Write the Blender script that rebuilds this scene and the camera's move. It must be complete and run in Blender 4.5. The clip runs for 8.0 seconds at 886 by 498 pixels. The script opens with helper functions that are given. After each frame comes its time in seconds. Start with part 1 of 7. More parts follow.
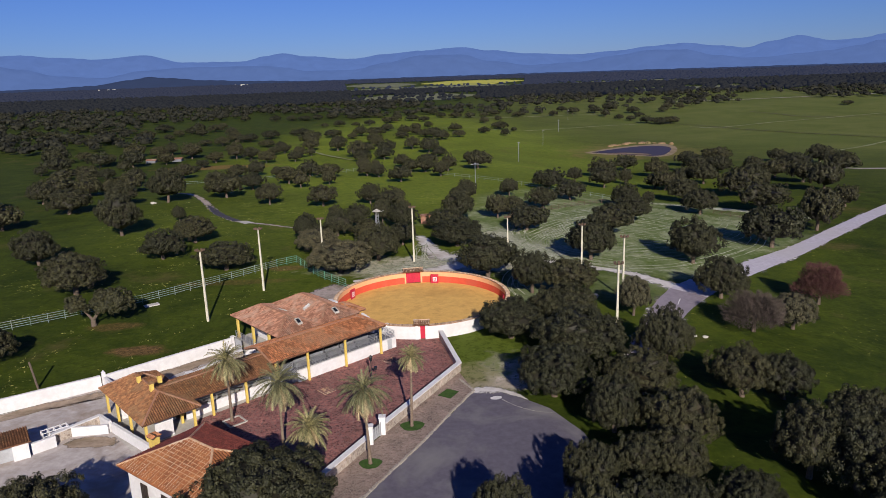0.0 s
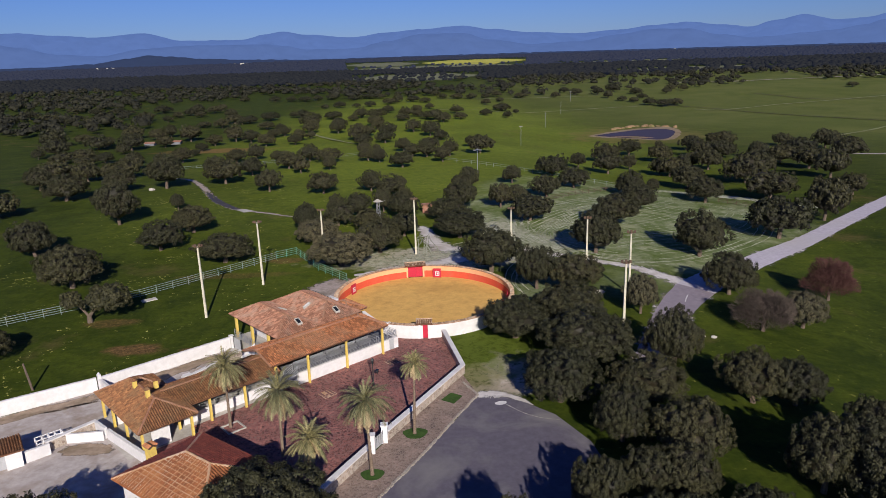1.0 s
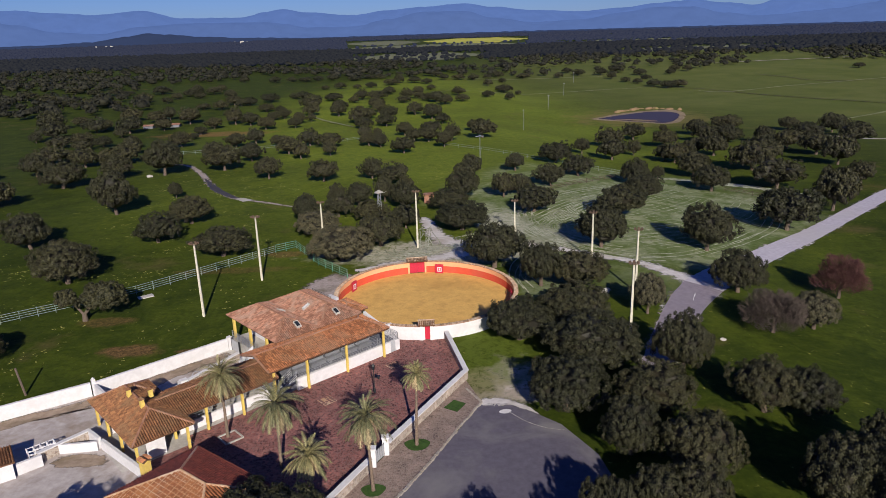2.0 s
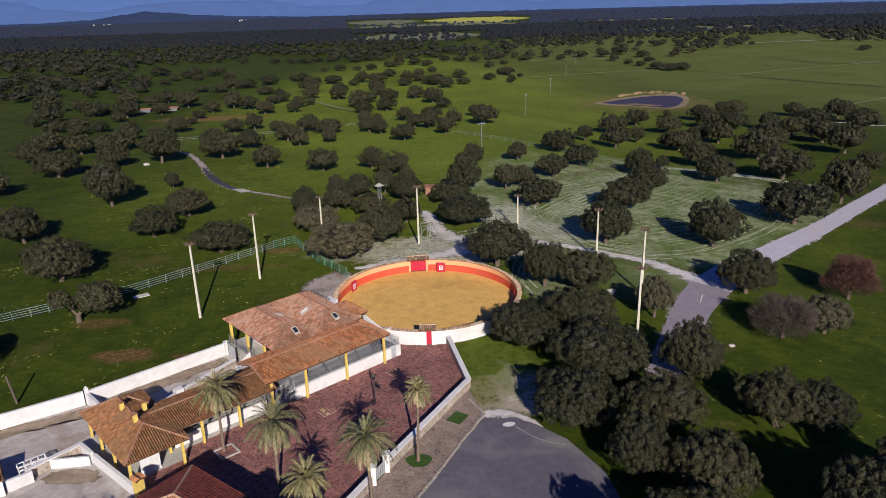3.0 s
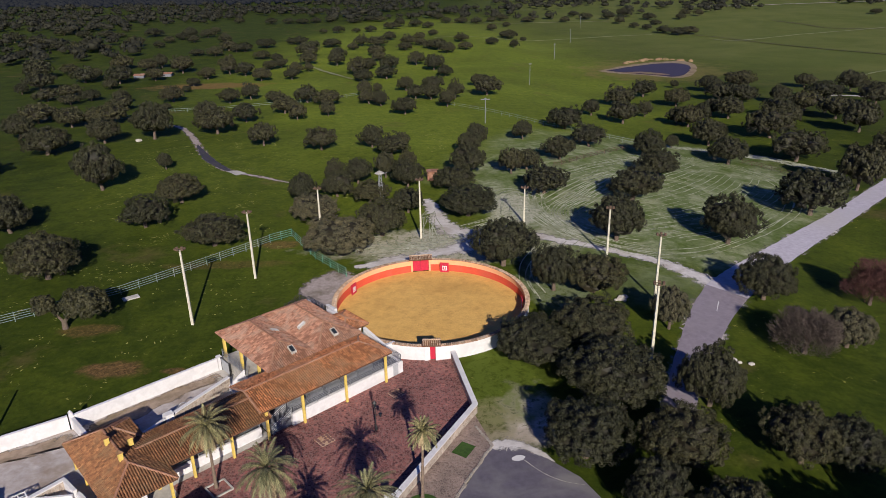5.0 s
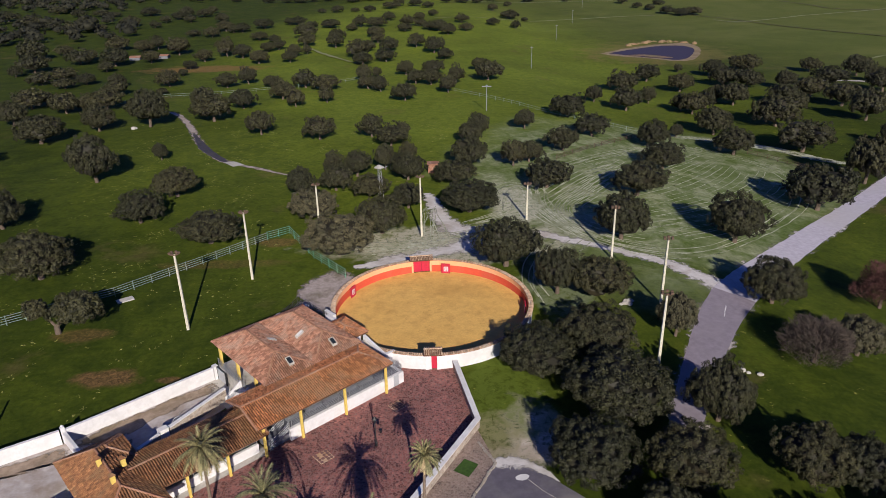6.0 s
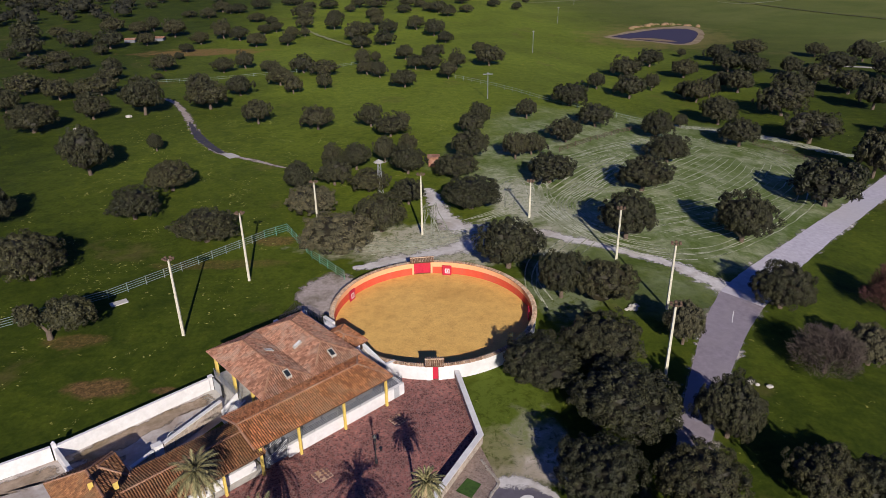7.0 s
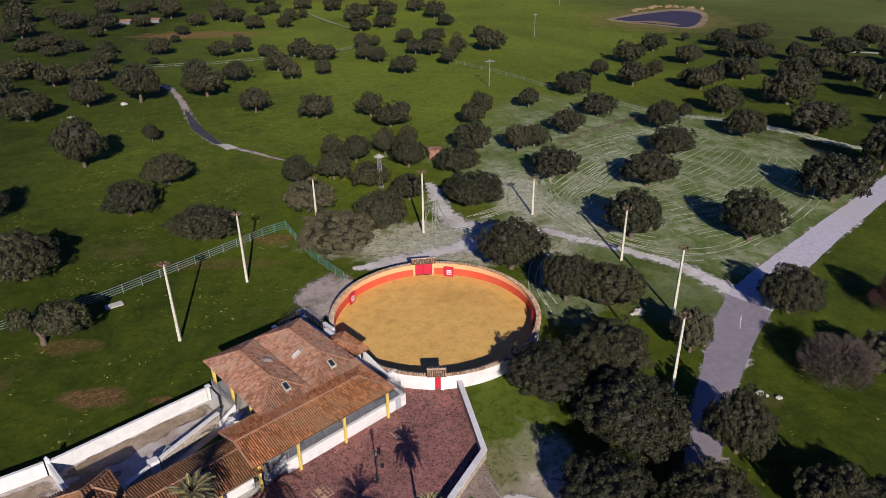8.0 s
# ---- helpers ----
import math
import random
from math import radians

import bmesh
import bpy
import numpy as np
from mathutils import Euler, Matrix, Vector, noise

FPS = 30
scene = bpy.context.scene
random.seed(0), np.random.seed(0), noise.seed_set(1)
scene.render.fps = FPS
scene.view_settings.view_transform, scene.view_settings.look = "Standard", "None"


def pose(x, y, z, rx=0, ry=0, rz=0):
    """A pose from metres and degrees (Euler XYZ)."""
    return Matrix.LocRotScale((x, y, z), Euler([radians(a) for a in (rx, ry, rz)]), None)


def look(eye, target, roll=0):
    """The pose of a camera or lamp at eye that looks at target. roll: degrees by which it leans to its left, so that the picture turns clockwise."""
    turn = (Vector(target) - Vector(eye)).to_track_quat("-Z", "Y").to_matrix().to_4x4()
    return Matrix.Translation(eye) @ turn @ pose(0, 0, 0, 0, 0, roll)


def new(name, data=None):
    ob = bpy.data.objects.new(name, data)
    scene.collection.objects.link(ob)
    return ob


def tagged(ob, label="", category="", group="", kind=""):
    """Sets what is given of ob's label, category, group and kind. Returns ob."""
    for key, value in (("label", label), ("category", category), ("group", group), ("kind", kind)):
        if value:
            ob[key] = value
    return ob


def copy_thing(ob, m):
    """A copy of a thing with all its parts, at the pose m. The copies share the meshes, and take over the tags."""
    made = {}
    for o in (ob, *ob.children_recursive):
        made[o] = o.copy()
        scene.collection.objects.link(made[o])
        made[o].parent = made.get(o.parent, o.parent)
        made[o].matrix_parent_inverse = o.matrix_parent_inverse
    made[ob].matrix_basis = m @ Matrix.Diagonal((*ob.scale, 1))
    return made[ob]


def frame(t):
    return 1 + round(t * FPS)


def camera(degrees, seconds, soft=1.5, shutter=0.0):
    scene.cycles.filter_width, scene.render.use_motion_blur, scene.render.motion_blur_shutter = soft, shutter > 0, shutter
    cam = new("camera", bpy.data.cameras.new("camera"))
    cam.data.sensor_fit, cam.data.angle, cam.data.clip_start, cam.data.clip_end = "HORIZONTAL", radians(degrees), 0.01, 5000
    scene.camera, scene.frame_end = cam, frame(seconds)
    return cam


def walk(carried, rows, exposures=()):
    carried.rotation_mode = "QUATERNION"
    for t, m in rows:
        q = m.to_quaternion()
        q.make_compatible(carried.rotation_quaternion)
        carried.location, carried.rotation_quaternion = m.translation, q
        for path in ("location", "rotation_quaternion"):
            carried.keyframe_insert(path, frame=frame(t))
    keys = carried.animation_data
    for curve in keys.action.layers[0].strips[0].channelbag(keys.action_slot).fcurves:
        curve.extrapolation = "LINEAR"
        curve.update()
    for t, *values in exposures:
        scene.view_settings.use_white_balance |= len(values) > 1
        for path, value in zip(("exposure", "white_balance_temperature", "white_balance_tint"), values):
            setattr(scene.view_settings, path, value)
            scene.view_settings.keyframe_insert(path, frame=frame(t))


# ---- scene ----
cam = camera(64.5, 8.0, 0.75)
EXPOSURE = 0.26
PATH = [
    (0, (0.331, -83.024, 32.739), (0.393, -81.087, 32.246), -1.9),
    (0.5, (0.304, -81.663, 33.436), (0.362, -79.733, 32.916), -1.9),
    (1, (0.166, -80.423, 34.299), (0.224, -78.5, 33.751), -1.8),
    (1.5, (0.144, -79.012, 35.111), (0.198, -77.098, 34.535), -1.8),
    (3, (0.061, -74.542, 37.778), (0.111, -72.653, 37.122), -1.6),
    (3.5, (-0.055, -72.984, 38.678), (-0.006, -71.105, 37.995), -1.5),
    (4, (-0.211, -71.278, 39.575), (-0.161, -69.409, 38.865), -1.4),
    (4.5, (-0.283, -69.647, 40.498), (-0.233, -67.788, 39.763), -1.3),
    (6, (-0.444, -64.794, 43.382), (-0.395, -62.969, 42.565), -1.1),
    (6.5, (-0.55, -63.173, 44.25), (-0.499, -61.359, 43.408), -1.0),
    (7, (-0.648, -61.493, 45.142), (-0.597, -59.692, 44.273), -0.9),
    (7.5, (-0.836, -59.929, 46.066), (-0.783, -58.141, 45.17), -0.7),
    (8, (-0.939, -58.409, 46.836), (-0.886, -56.634, 45.915), -0.7),
]
walk(cam, [(t, look(eye, target, roll)) for t, eye, target, roll in PATH], [(0.0, EXPOSURE, 6500, 12), (8.0, EXPOSURE, 6500, 12)])

# ---- light ----
SUN_ELEVATION, SHADOW_HEADING = radians(26.0), radians(8.3)
world = bpy.data.worlds.new("world")
scene.world = world
world.use_nodes = True
wn = world.node_tree.nodes
sky = wn.new("ShaderNodeTexSky")
sky.sky_type = "NISHITA"
sky.sun_disc = False
sky.sun_elevation = SUN_ELEVATION
sky.sun_rotation = radians(180) - SHADOW_HEADING
sky.air_density, sky.dust_density, sky.ozone_density = 1.0, 0.0, 4.0
wn["Background"].inputs["Strength"].default_value = 0.037
tint = wn.new("ShaderNodeMix")
tint.data_type, tint.blend_type = "RGBA", "MULTIPLY"
tint.inputs[0].default_value, tint.inputs[7].default_value = 1.0, (0.54, 0.79, 1.66, 1)
world.node_tree.links.new(sky.outputs["Color"], tint.inputs[6])
world.node_tree.links.new(tint.outputs[2], wn["Background"].inputs["Color"])
sun = new("sun", bpy.data.lights.new("sun", "SUN"))
sun.data.energy, sun.data.angle, sun.data.color = 5.0, radians(0.55), (1.0, 0.93, 0.82)
sun.matrix_world = look((0, 0, 0), (-math.sin(SHADOW_HEADING) * math.cos(SUN_ELEVATION), math.cos(SHADOW_HEADING) * math.cos(SUN_ELEVATION), -math.sin(SUN_ELEVATION)))


# ---- materials ----
def ramp(nt, fac, stops):
    n = nt.nodes.new("ShaderNodeValToRGB")
    el = n.color_ramp.elements
    while len(el) < len(stops):
        el.new(0.5)
    for e, (p, c) in zip(el, stops):
        e.position, e.color = p, (*c, 1)
    nt.links.new(fac, n.inputs["Fac"])
    return n.outputs["Color"]


def noise_of(nt, scale, detail=4.0, rough=0.55, vec=None, warp=0.0):
    n = nt.nodes.new("ShaderNodeTexNoise")
    n.inputs["Scale"].default_value, n.inputs["Detail"].default_value = scale, detail
    n.inputs["Roughness"].default_value, n.inputs["Distortion"].default_value = rough, warp
    nt.links.new(vec or coord(nt), n.inputs["Vector"])
    return n.outputs["Fac"]


def coord(nt):
    for n in nt.nodes:
        if n.type == "TEX_COORD":
            return n.outputs["Object"]
    return nt.nodes.new("ShaderNodeTexCoord").outputs["Object"]


def mix(nt, fac, a, b, kind="MIX"):
    n = nt.nodes.new("ShaderNodeMix")
    n.data_type, n.blend_type = "RGBA", kind
    for socket, value in ((n.inputs[0], fac), (n.inputs[6], a), (n.inputs[7], b)):
        if isinstance(value, (int, float)):
            socket.default_value = value
        elif isinstance(value, tuple):
            socket.default_value = (*value, 1)
        else:
            nt.links.new(value, socket)
    return n.outputs[2]


def maths(nt, op, a, b=0.0, clamp=False):
    n = nt.nodes.new("ShaderNodeMath")
    n.operation, n.use_clamp = op, clamp
    for socket, value in zip(n.inputs, (a, b)):
        if isinstance(value, (int, float)):
            socket.default_value = value
        else:
            nt.links.new(value, socket)
    return n.outputs[0]


def shader(name, rough=0.85, metal=0.0):
    m = bpy.data.materials.new(name)
    m.use_nodes = True
    b = m.node_tree.nodes["Principled BSDF"]
    b.inputs["Roughness"].default_value, b.inputs["Metallic"].default_value = rough, metal
    b.inputs["Specular IOR Level"].default_value = 0.3
    return m, m.node_tree, b


def bump(nt, b, height, strength, distance=0.05):
    n = nt.nodes.new("ShaderNodeBump")
    n.inputs["Strength"].default_value, n.inputs["Distance"].default_value = strength, distance
    nt.links.new(height, n.inputs["Height"])
    nt.links.new(n.outputs["Normal"], b.inputs["Normal"])


def surface(name, light, dark, grain=3.0, stains=0.25, rough=0.85, stain=None, relief=0.2, metal=0.0, island=0.0):
    """A two-scale surface: grain between dark and light, and large stains on top."""
    m, nt, b = shader(name, rough, metal)
    fine = noise_of(nt, grain, 6.0, 0.65)
    wide = noise_of(nt, stains, 4.0, 0.6, warp=0.6)
    colour = ramp(nt, fine, [(0.3, dark), (0.7, light)])
    if island:
        g = nt.nodes.new("ShaderNodeNewGeometry")
        shade = ramp(nt, g.outputs["Random Per Island"], [(0.0, (1 - island,) * 3), (1.0, (1 + island * 0.6,) * 3)])
        colour = mix(nt, 1.0, colour, shade, "MULTIPLY")
    if stain:
        colour = mix(nt, ramp(nt, wide, [(0.48, (0, 0, 0)), (0.68, (0.8, 0.8, 0.8))]), colour, stain)
    nt.links.new(colour, b.inputs["Base Color"])
    if relief:
        bump(nt, b, fine, relief)
    return m


WHITE = surface("white_limewash", (0.67, 0.655, 0.665), (0.57, 0.555, 0.56), 2.5, 0.5, 0.9, (0.54, 0.525, 0.53), 0.1)
YELLOW = surface("yellow_paint", (0.68, 0.5, 0.13), (0.55, 0.39, 0.09), 4, 0.8, 0.8, (0.5, 0.36, 0.1), 0.1)
BAND = surface("red_ochre_band", (0.6, 0.09, 0.045), (0.5, 0.07, 0.035), 3, 0.5, 0.9, (0.46, 0.1, 0.06), 0.1)
PEACH = surface("peach_limewash", (0.78, 0.4, 0.2), (0.68, 0.33, 0.16), 3, 0.5, 0.9, (0.62, 0.36, 0.22), 0.1)
TILE = surface("clay_roof_tile", (0.54, 0.22, 0.098), (0.31, 0.112, 0.05), 1.5, 0.35, 0.9, (0.36, 0.2, 0.12), 0.15, island=0.52)
TILE_OLD = surface("weathered_roof_tile", (0.42, 0.215, 0.145), (0.22, 0.1, 0.065), 1.7, 0.5, 0.9, (0.33, 0.23, 0.18), 0.15, island=0.42)
COPING = surface("buff_coping_tile", (0.5, 0.36, 0.25), (0.3, 0.185, 0.12), 2.0, 0.6, 0.9, (0.44, 0.36, 0.28), 0.15, island=0.45)
CRIMSON = surface("crimson_paint", (0.5, 0.022, 0.055), (0.39, 0.016, 0.042), 4, 0.8, 0.6, (0.4, 0.03, 0.04), 0.1)
TILE_OCHRE = surface("ochre_roof_tile", (0.35, 0.165, 0.075), (0.13, 0.056, 0.028), 2.6, 0.5, 0.9, (0.2, 0.125, 0.068), 0.15, island=0.34)
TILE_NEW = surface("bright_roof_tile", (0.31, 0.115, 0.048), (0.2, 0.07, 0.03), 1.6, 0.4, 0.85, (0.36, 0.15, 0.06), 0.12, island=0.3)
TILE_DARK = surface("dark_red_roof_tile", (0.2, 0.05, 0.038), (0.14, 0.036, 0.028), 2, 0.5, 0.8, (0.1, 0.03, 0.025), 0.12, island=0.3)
MORTAR = surface("roof_mortar", (0.36, 0.185, 0.115), (0.22, 0.1, 0.062), 3, 0.6, 0.9, (0.34, 0.22, 0.15), 0.2)
PALE_MORTAR = surface("pale_mortar", (0.53, 0.33, 0.2), (0.36, 0.2, 0.11), 3, 0.6, 0.9, (0.5, 0.42, 0.34), 0.2)
STONE = surface("rubble_stone", (0.42, 0.38, 0.33), (0.2, 0.17, 0.15), 3.0, 0.6, 0.95, (0.3, 0.25, 0.2), 0.5)
CONCRETE = surface("concrete", (0.5, 0.47, 0.43), (0.36, 0.34, 0.31), 3, 0.3, 0.9, (0.3, 0.28, 0.25), 0.15)
POLE = surface("pale_concrete_pole", (0.6, 0.57, 0.45), (0.44, 0.41, 0.31), 4, 0.8, 0.85, (0.38, 0.35, 0.27), 0.1)
STEEL = surface("galvanised_steel", (0.42, 0.43, 0.45), (0.28, 0.29, 0.31), 8, 1.0, 0.45, (0.3, 0.3, 0.32), 0.05, metal=0.6)
GREEN_STEEL = surface("green_painted_steel", (0.12, 0.3, 0.2), (0.08, 0.22, 0.15), 5, 0.8, 0.6, (0.2, 0.22, 0.16), 0.05)
PALE_STEEL = surface("pale_painted_rails", (0.22, 0.28, 0.235), (0.14, 0.19, 0.16), 5, 0.8, 0.6, (0.25, 0.24, 0.2), 0.05)
BLACK_IRON = surface("black_iron", (0.03, 0.03, 0.032), (0.018, 0.018, 0.02), 5, 0.8, 0.5, (0.05, 0.04, 0.035), 0.05)
DARK_WOOD = surface("dark_wood", (0.06, 0.04, 0.03), (0.03, 0.02, 0.015), 5, 0.8, 0.8, (0.04, 0.03, 0.025), 0.1)
GREY_DOOR = surface("grey_painted_door", (0.4, 0.41, 0.43), (0.32, 0.33, 0.35), 5, 0.8, 0.6, (0.3, 0.3, 0.3), 0.05)
BARK = surface("oak_bark", (0.16, 0.12, 0.09), (0.07, 0.05, 0.04), 6, 1.0, 0.95, (0.1, 0.08, 0.06), 0.5)
FLAGSTONE = surface("brown_flagstone", (0.24, 0.13, 0.11), (0.14, 0.07, 0.06), 3, 0.8, 0.9, (0.17, 0.1, 0.09), 0.2)
PALM_BARK = surface("palm_trunk", (0.22, 0.165, 0.125), (0.1, 0.07, 0.05), 7, 1.0, 0.95, (0.2, 0.15, 0.11), 0.6)
WET = surface("wet_mud", (0.055, 0.05, 0.065), (0.03, 0.028, 0.036), 1.0, 0.2, 0.75, (0.07, 0.06, 0.06), 0.1)
TWIG = surface("bare_twigs", (0.085, 0.068, 0.055), (0.045, 0.035, 0.028), 4, 0.8, 0.95, (0.12, 0.09, 0.08), 0.2)
TWIG_RED = surface("reddish_twigs", (0.1, 0.042, 0.038), (0.055, 0.024, 0.021), 4, 0.8, 0.95, (0.14, 0.07, 0.06), 0.2)
STRAW = surface("cut_straw", (0.58, 0.58, 0.48), (0.3, 0.32, 0.2), 1.5, 0.15, 0.95, (0.13, 0.16, 0.06), 0.2)
TILE_GAP = surface("tile_shadow_bed", (0.19, 0.09, 0.05), (0.12, 0.055, 0.032), 3, 0.5, 0.95, (0.08, 0.05, 0.03), 0.1)
RUST = surface("rusty_steel", (0.14, 0.09, 0.06), (0.08, 0.05, 0.035), 5, 0.8, 0.8, (0.06, 0.04, 0.03), 0.1)
YELLOW_FIELD = surface("rape_field", (0.5, 0.46, 0.06), (0.36, 0.34, 0.05), 0.01, 0.004, 0.95, (0.24, 0.28, 0.06), 0)
DRY_FIELD = surface("dry_far_field", (0.17, 0.175, 0.09), (0.11, 0.12, 0.06), 0.02, 0.005, 0.95, (0.09, 0.1, 0.05), 0)
ROCK = surface("pale_rock", (0.5, 0.47, 0.43), (0.3, 0.275, 0.25), 2, 0.6, 0.9, (0.3, 0.28, 0.25), 0.4)
EARTH = surface("bare_earth", (0.26, 0.17, 0.1), (0.16, 0.1, 0.055), 1.2, 0.2, 0.95, (0.12, 0.12, 0.04), 0.3)
EARTH_STRIP = surface("brown_yard_earth", (0.36, 0.28, 0.215), (0.23, 0.17, 0.12), 1.2, 0.3, 0.95, (0.12, 0.09, 0.05), 0.3)
PALE_EARTH = surface("pale_trodden_earth", (0.5, 0.455, 0.44), (0.31, 0.27, 0.25), 0.9, 0.22, 0.95, (0.25, 0.19, 0.14), 0.3)
BROWN_GRAVEL = surface("brownish_gravel", (0.42, 0.36, 0.33), (0.26, 0.21, 0.19), 1.6, 0.35, 0.95, (0.13, 0.11, 0.07), 0.3)
TARMAC = surface("grey_asphalt", (0.122, 0.11, 0.142), (0.085, 0.077, 0.1), 1.4, 0.12, 0.9, (0.2, 0.19, 0.19), 0.15)
OLD_ROAD = surface("purplish_asphalt", (0.26, 0.225, 0.265), (0.185, 0.158, 0.192), 1.2, 0.1, 0.9, (0.25, 0.22, 0.245), 0.15)
ROADTOP = surface("pale_road_asphalt", (0.5, 0.47, 0.53), (0.36, 0.33, 0.385), 1.2, 0.1, 0.9, (0.42, 0.4, 0.44), 0.15)
GRAVEL = surface("grey_gravel", (0.6, 0.57, 0.56), (0.42, 0.39, 0.375), 1.2, 0.2, 0.95, (0.3, 0.25, 0.2), 0.3)
BRIGHT_GRASS = surface("watered_grass", (0.045, 0.095, 0.015), (0.02, 0.048, 0.008), 3, 0.6, 0.95, (0.05, 0.1, 0.02), 0.5)
DRY_MUD = surface("dry_pond_mud", (0.31, 0.24, 0.15), (0.17, 0.125, 0.07), 0.5, 0.1, 0.95, (0.16, 0.11, 0.06), 0.3)
DIM_FLOOR = surface("dim_blue_grey", (0.19, 0.195, 0.22), (0.12, 0.125, 0.145), 2.5, 0.4, 0.8, (0.1, 0.1, 0.11), 0.1)
DITCH = surface("rank_ditch_grass", (0.095, 0.09, 0.03), (0.06, 0.065, 0.02), 0.3, 0.05, 0.95, (0.09, 0.1, 0.02), 0.1)
PALE_TRACK = surface("pale_worn_grass", (0.24, 0.25, 0.13), (0.15, 0.165, 0.075), 0.3, 0.05, 0.95, (0.1, 0.12, 0.04), 0.1)
GLASS = shader("window_glass", 0.08)[0]
GLASS.node_tree.nodes["Principled BSDF"].inputs["Base Color"].default_value = (0.02, 0.025, 0.03, 1)
GLASS.node_tree.nodes["Principled BSDF"].inputs["Specular IOR Level"].default_value = 0.7


def foliage(name, light, dark, rough=0.65):
    m, nt, b = shader(name, rough)
    g = nt.nodes.new("ShaderNodeNewGeometry")
    o = nt.nodes.new("ShaderNodeObjectInfo")
    colour = ramp(nt, g.outputs["Random Per Island"], [(0.0, dark), (1.0, light)])
    each = ramp(nt, o.outputs["Random"], [(0.0, (0.72, 0.74, 0.7)), (0.5, (1.0, 0.98, 0.95)), (1.0, (1.3, 1.2, 1.1))])
    colour = mix(nt, 1.0, colour, each, "MULTIPLY")
    wide = noise_of(nt, 0.8, 3.0)
    colour = mix(nt, 1.0, colour, ramp(nt, wide, [(0.3, (0.65, 0.7, 0.68)), (0.7, (1.35, 1.28, 1.2))]), "MULTIPLY")
    nt.links.new(colour, b.inputs["Base Color"])
    return m


LEAF = foliage("holm_oak_leaves", (0.047, 0.0485, 0.022), (0.0135, 0.0142, 0.0072))
LEAF_PALE = foliage("grey_green_leaves", (0.094, 0.088, 0.051), (0.05, 0.047, 0.028))
LEAF_CORE = foliage("shaded_core_leaves", (0.018, 0.0165, 0.0095), (0.01, 0.0095, 0.006))
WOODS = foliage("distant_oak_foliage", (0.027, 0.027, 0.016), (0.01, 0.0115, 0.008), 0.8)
FROND = foliage("palm_fronds", (0.25, 0.24, 0.13), (0.055, 0.058, 0.028), 0.6)
DEAD_FROND = foliage("dry_palm_fronds", (0.46, 0.38, 0.25), (0.19, 0.145, 0.085), 0.8)


def ring_mask(nt, x, y, rx, ry, edge=0.35, wobble=0.25, scale=0.06):
    """1 inside an uneven ellipse of the plan, fading out over its edge."""
    s = nt.nodes.new("ShaderNodeSeparateXYZ")
    nt.links.new(coord(nt), s.inputs[0])
    dx = maths(nt, "DIVIDE", maths(nt, "SUBTRACT", s.outputs[0], x), rx)
    dy = maths(nt, "DIVIDE", maths(nt, "SUBTRACT", s.outputs[1], y), ry)
    r = maths(nt, "SQRT", maths(nt, "ADD", maths(nt, "MULTIPLY", dx, dx), maths(nt, "MULTIPLY", dy, dy)))
    r = maths(nt, "ADD", r, maths(nt, "MULTIPLY", maths(nt, "SUBTRACT", noise_of(nt, scale, 5.0), 0.5), wobble * 4))
    return maths(nt, "DIVIDE", maths(nt, "SUBTRACT", 1 + edge / 2, r), edge, True)


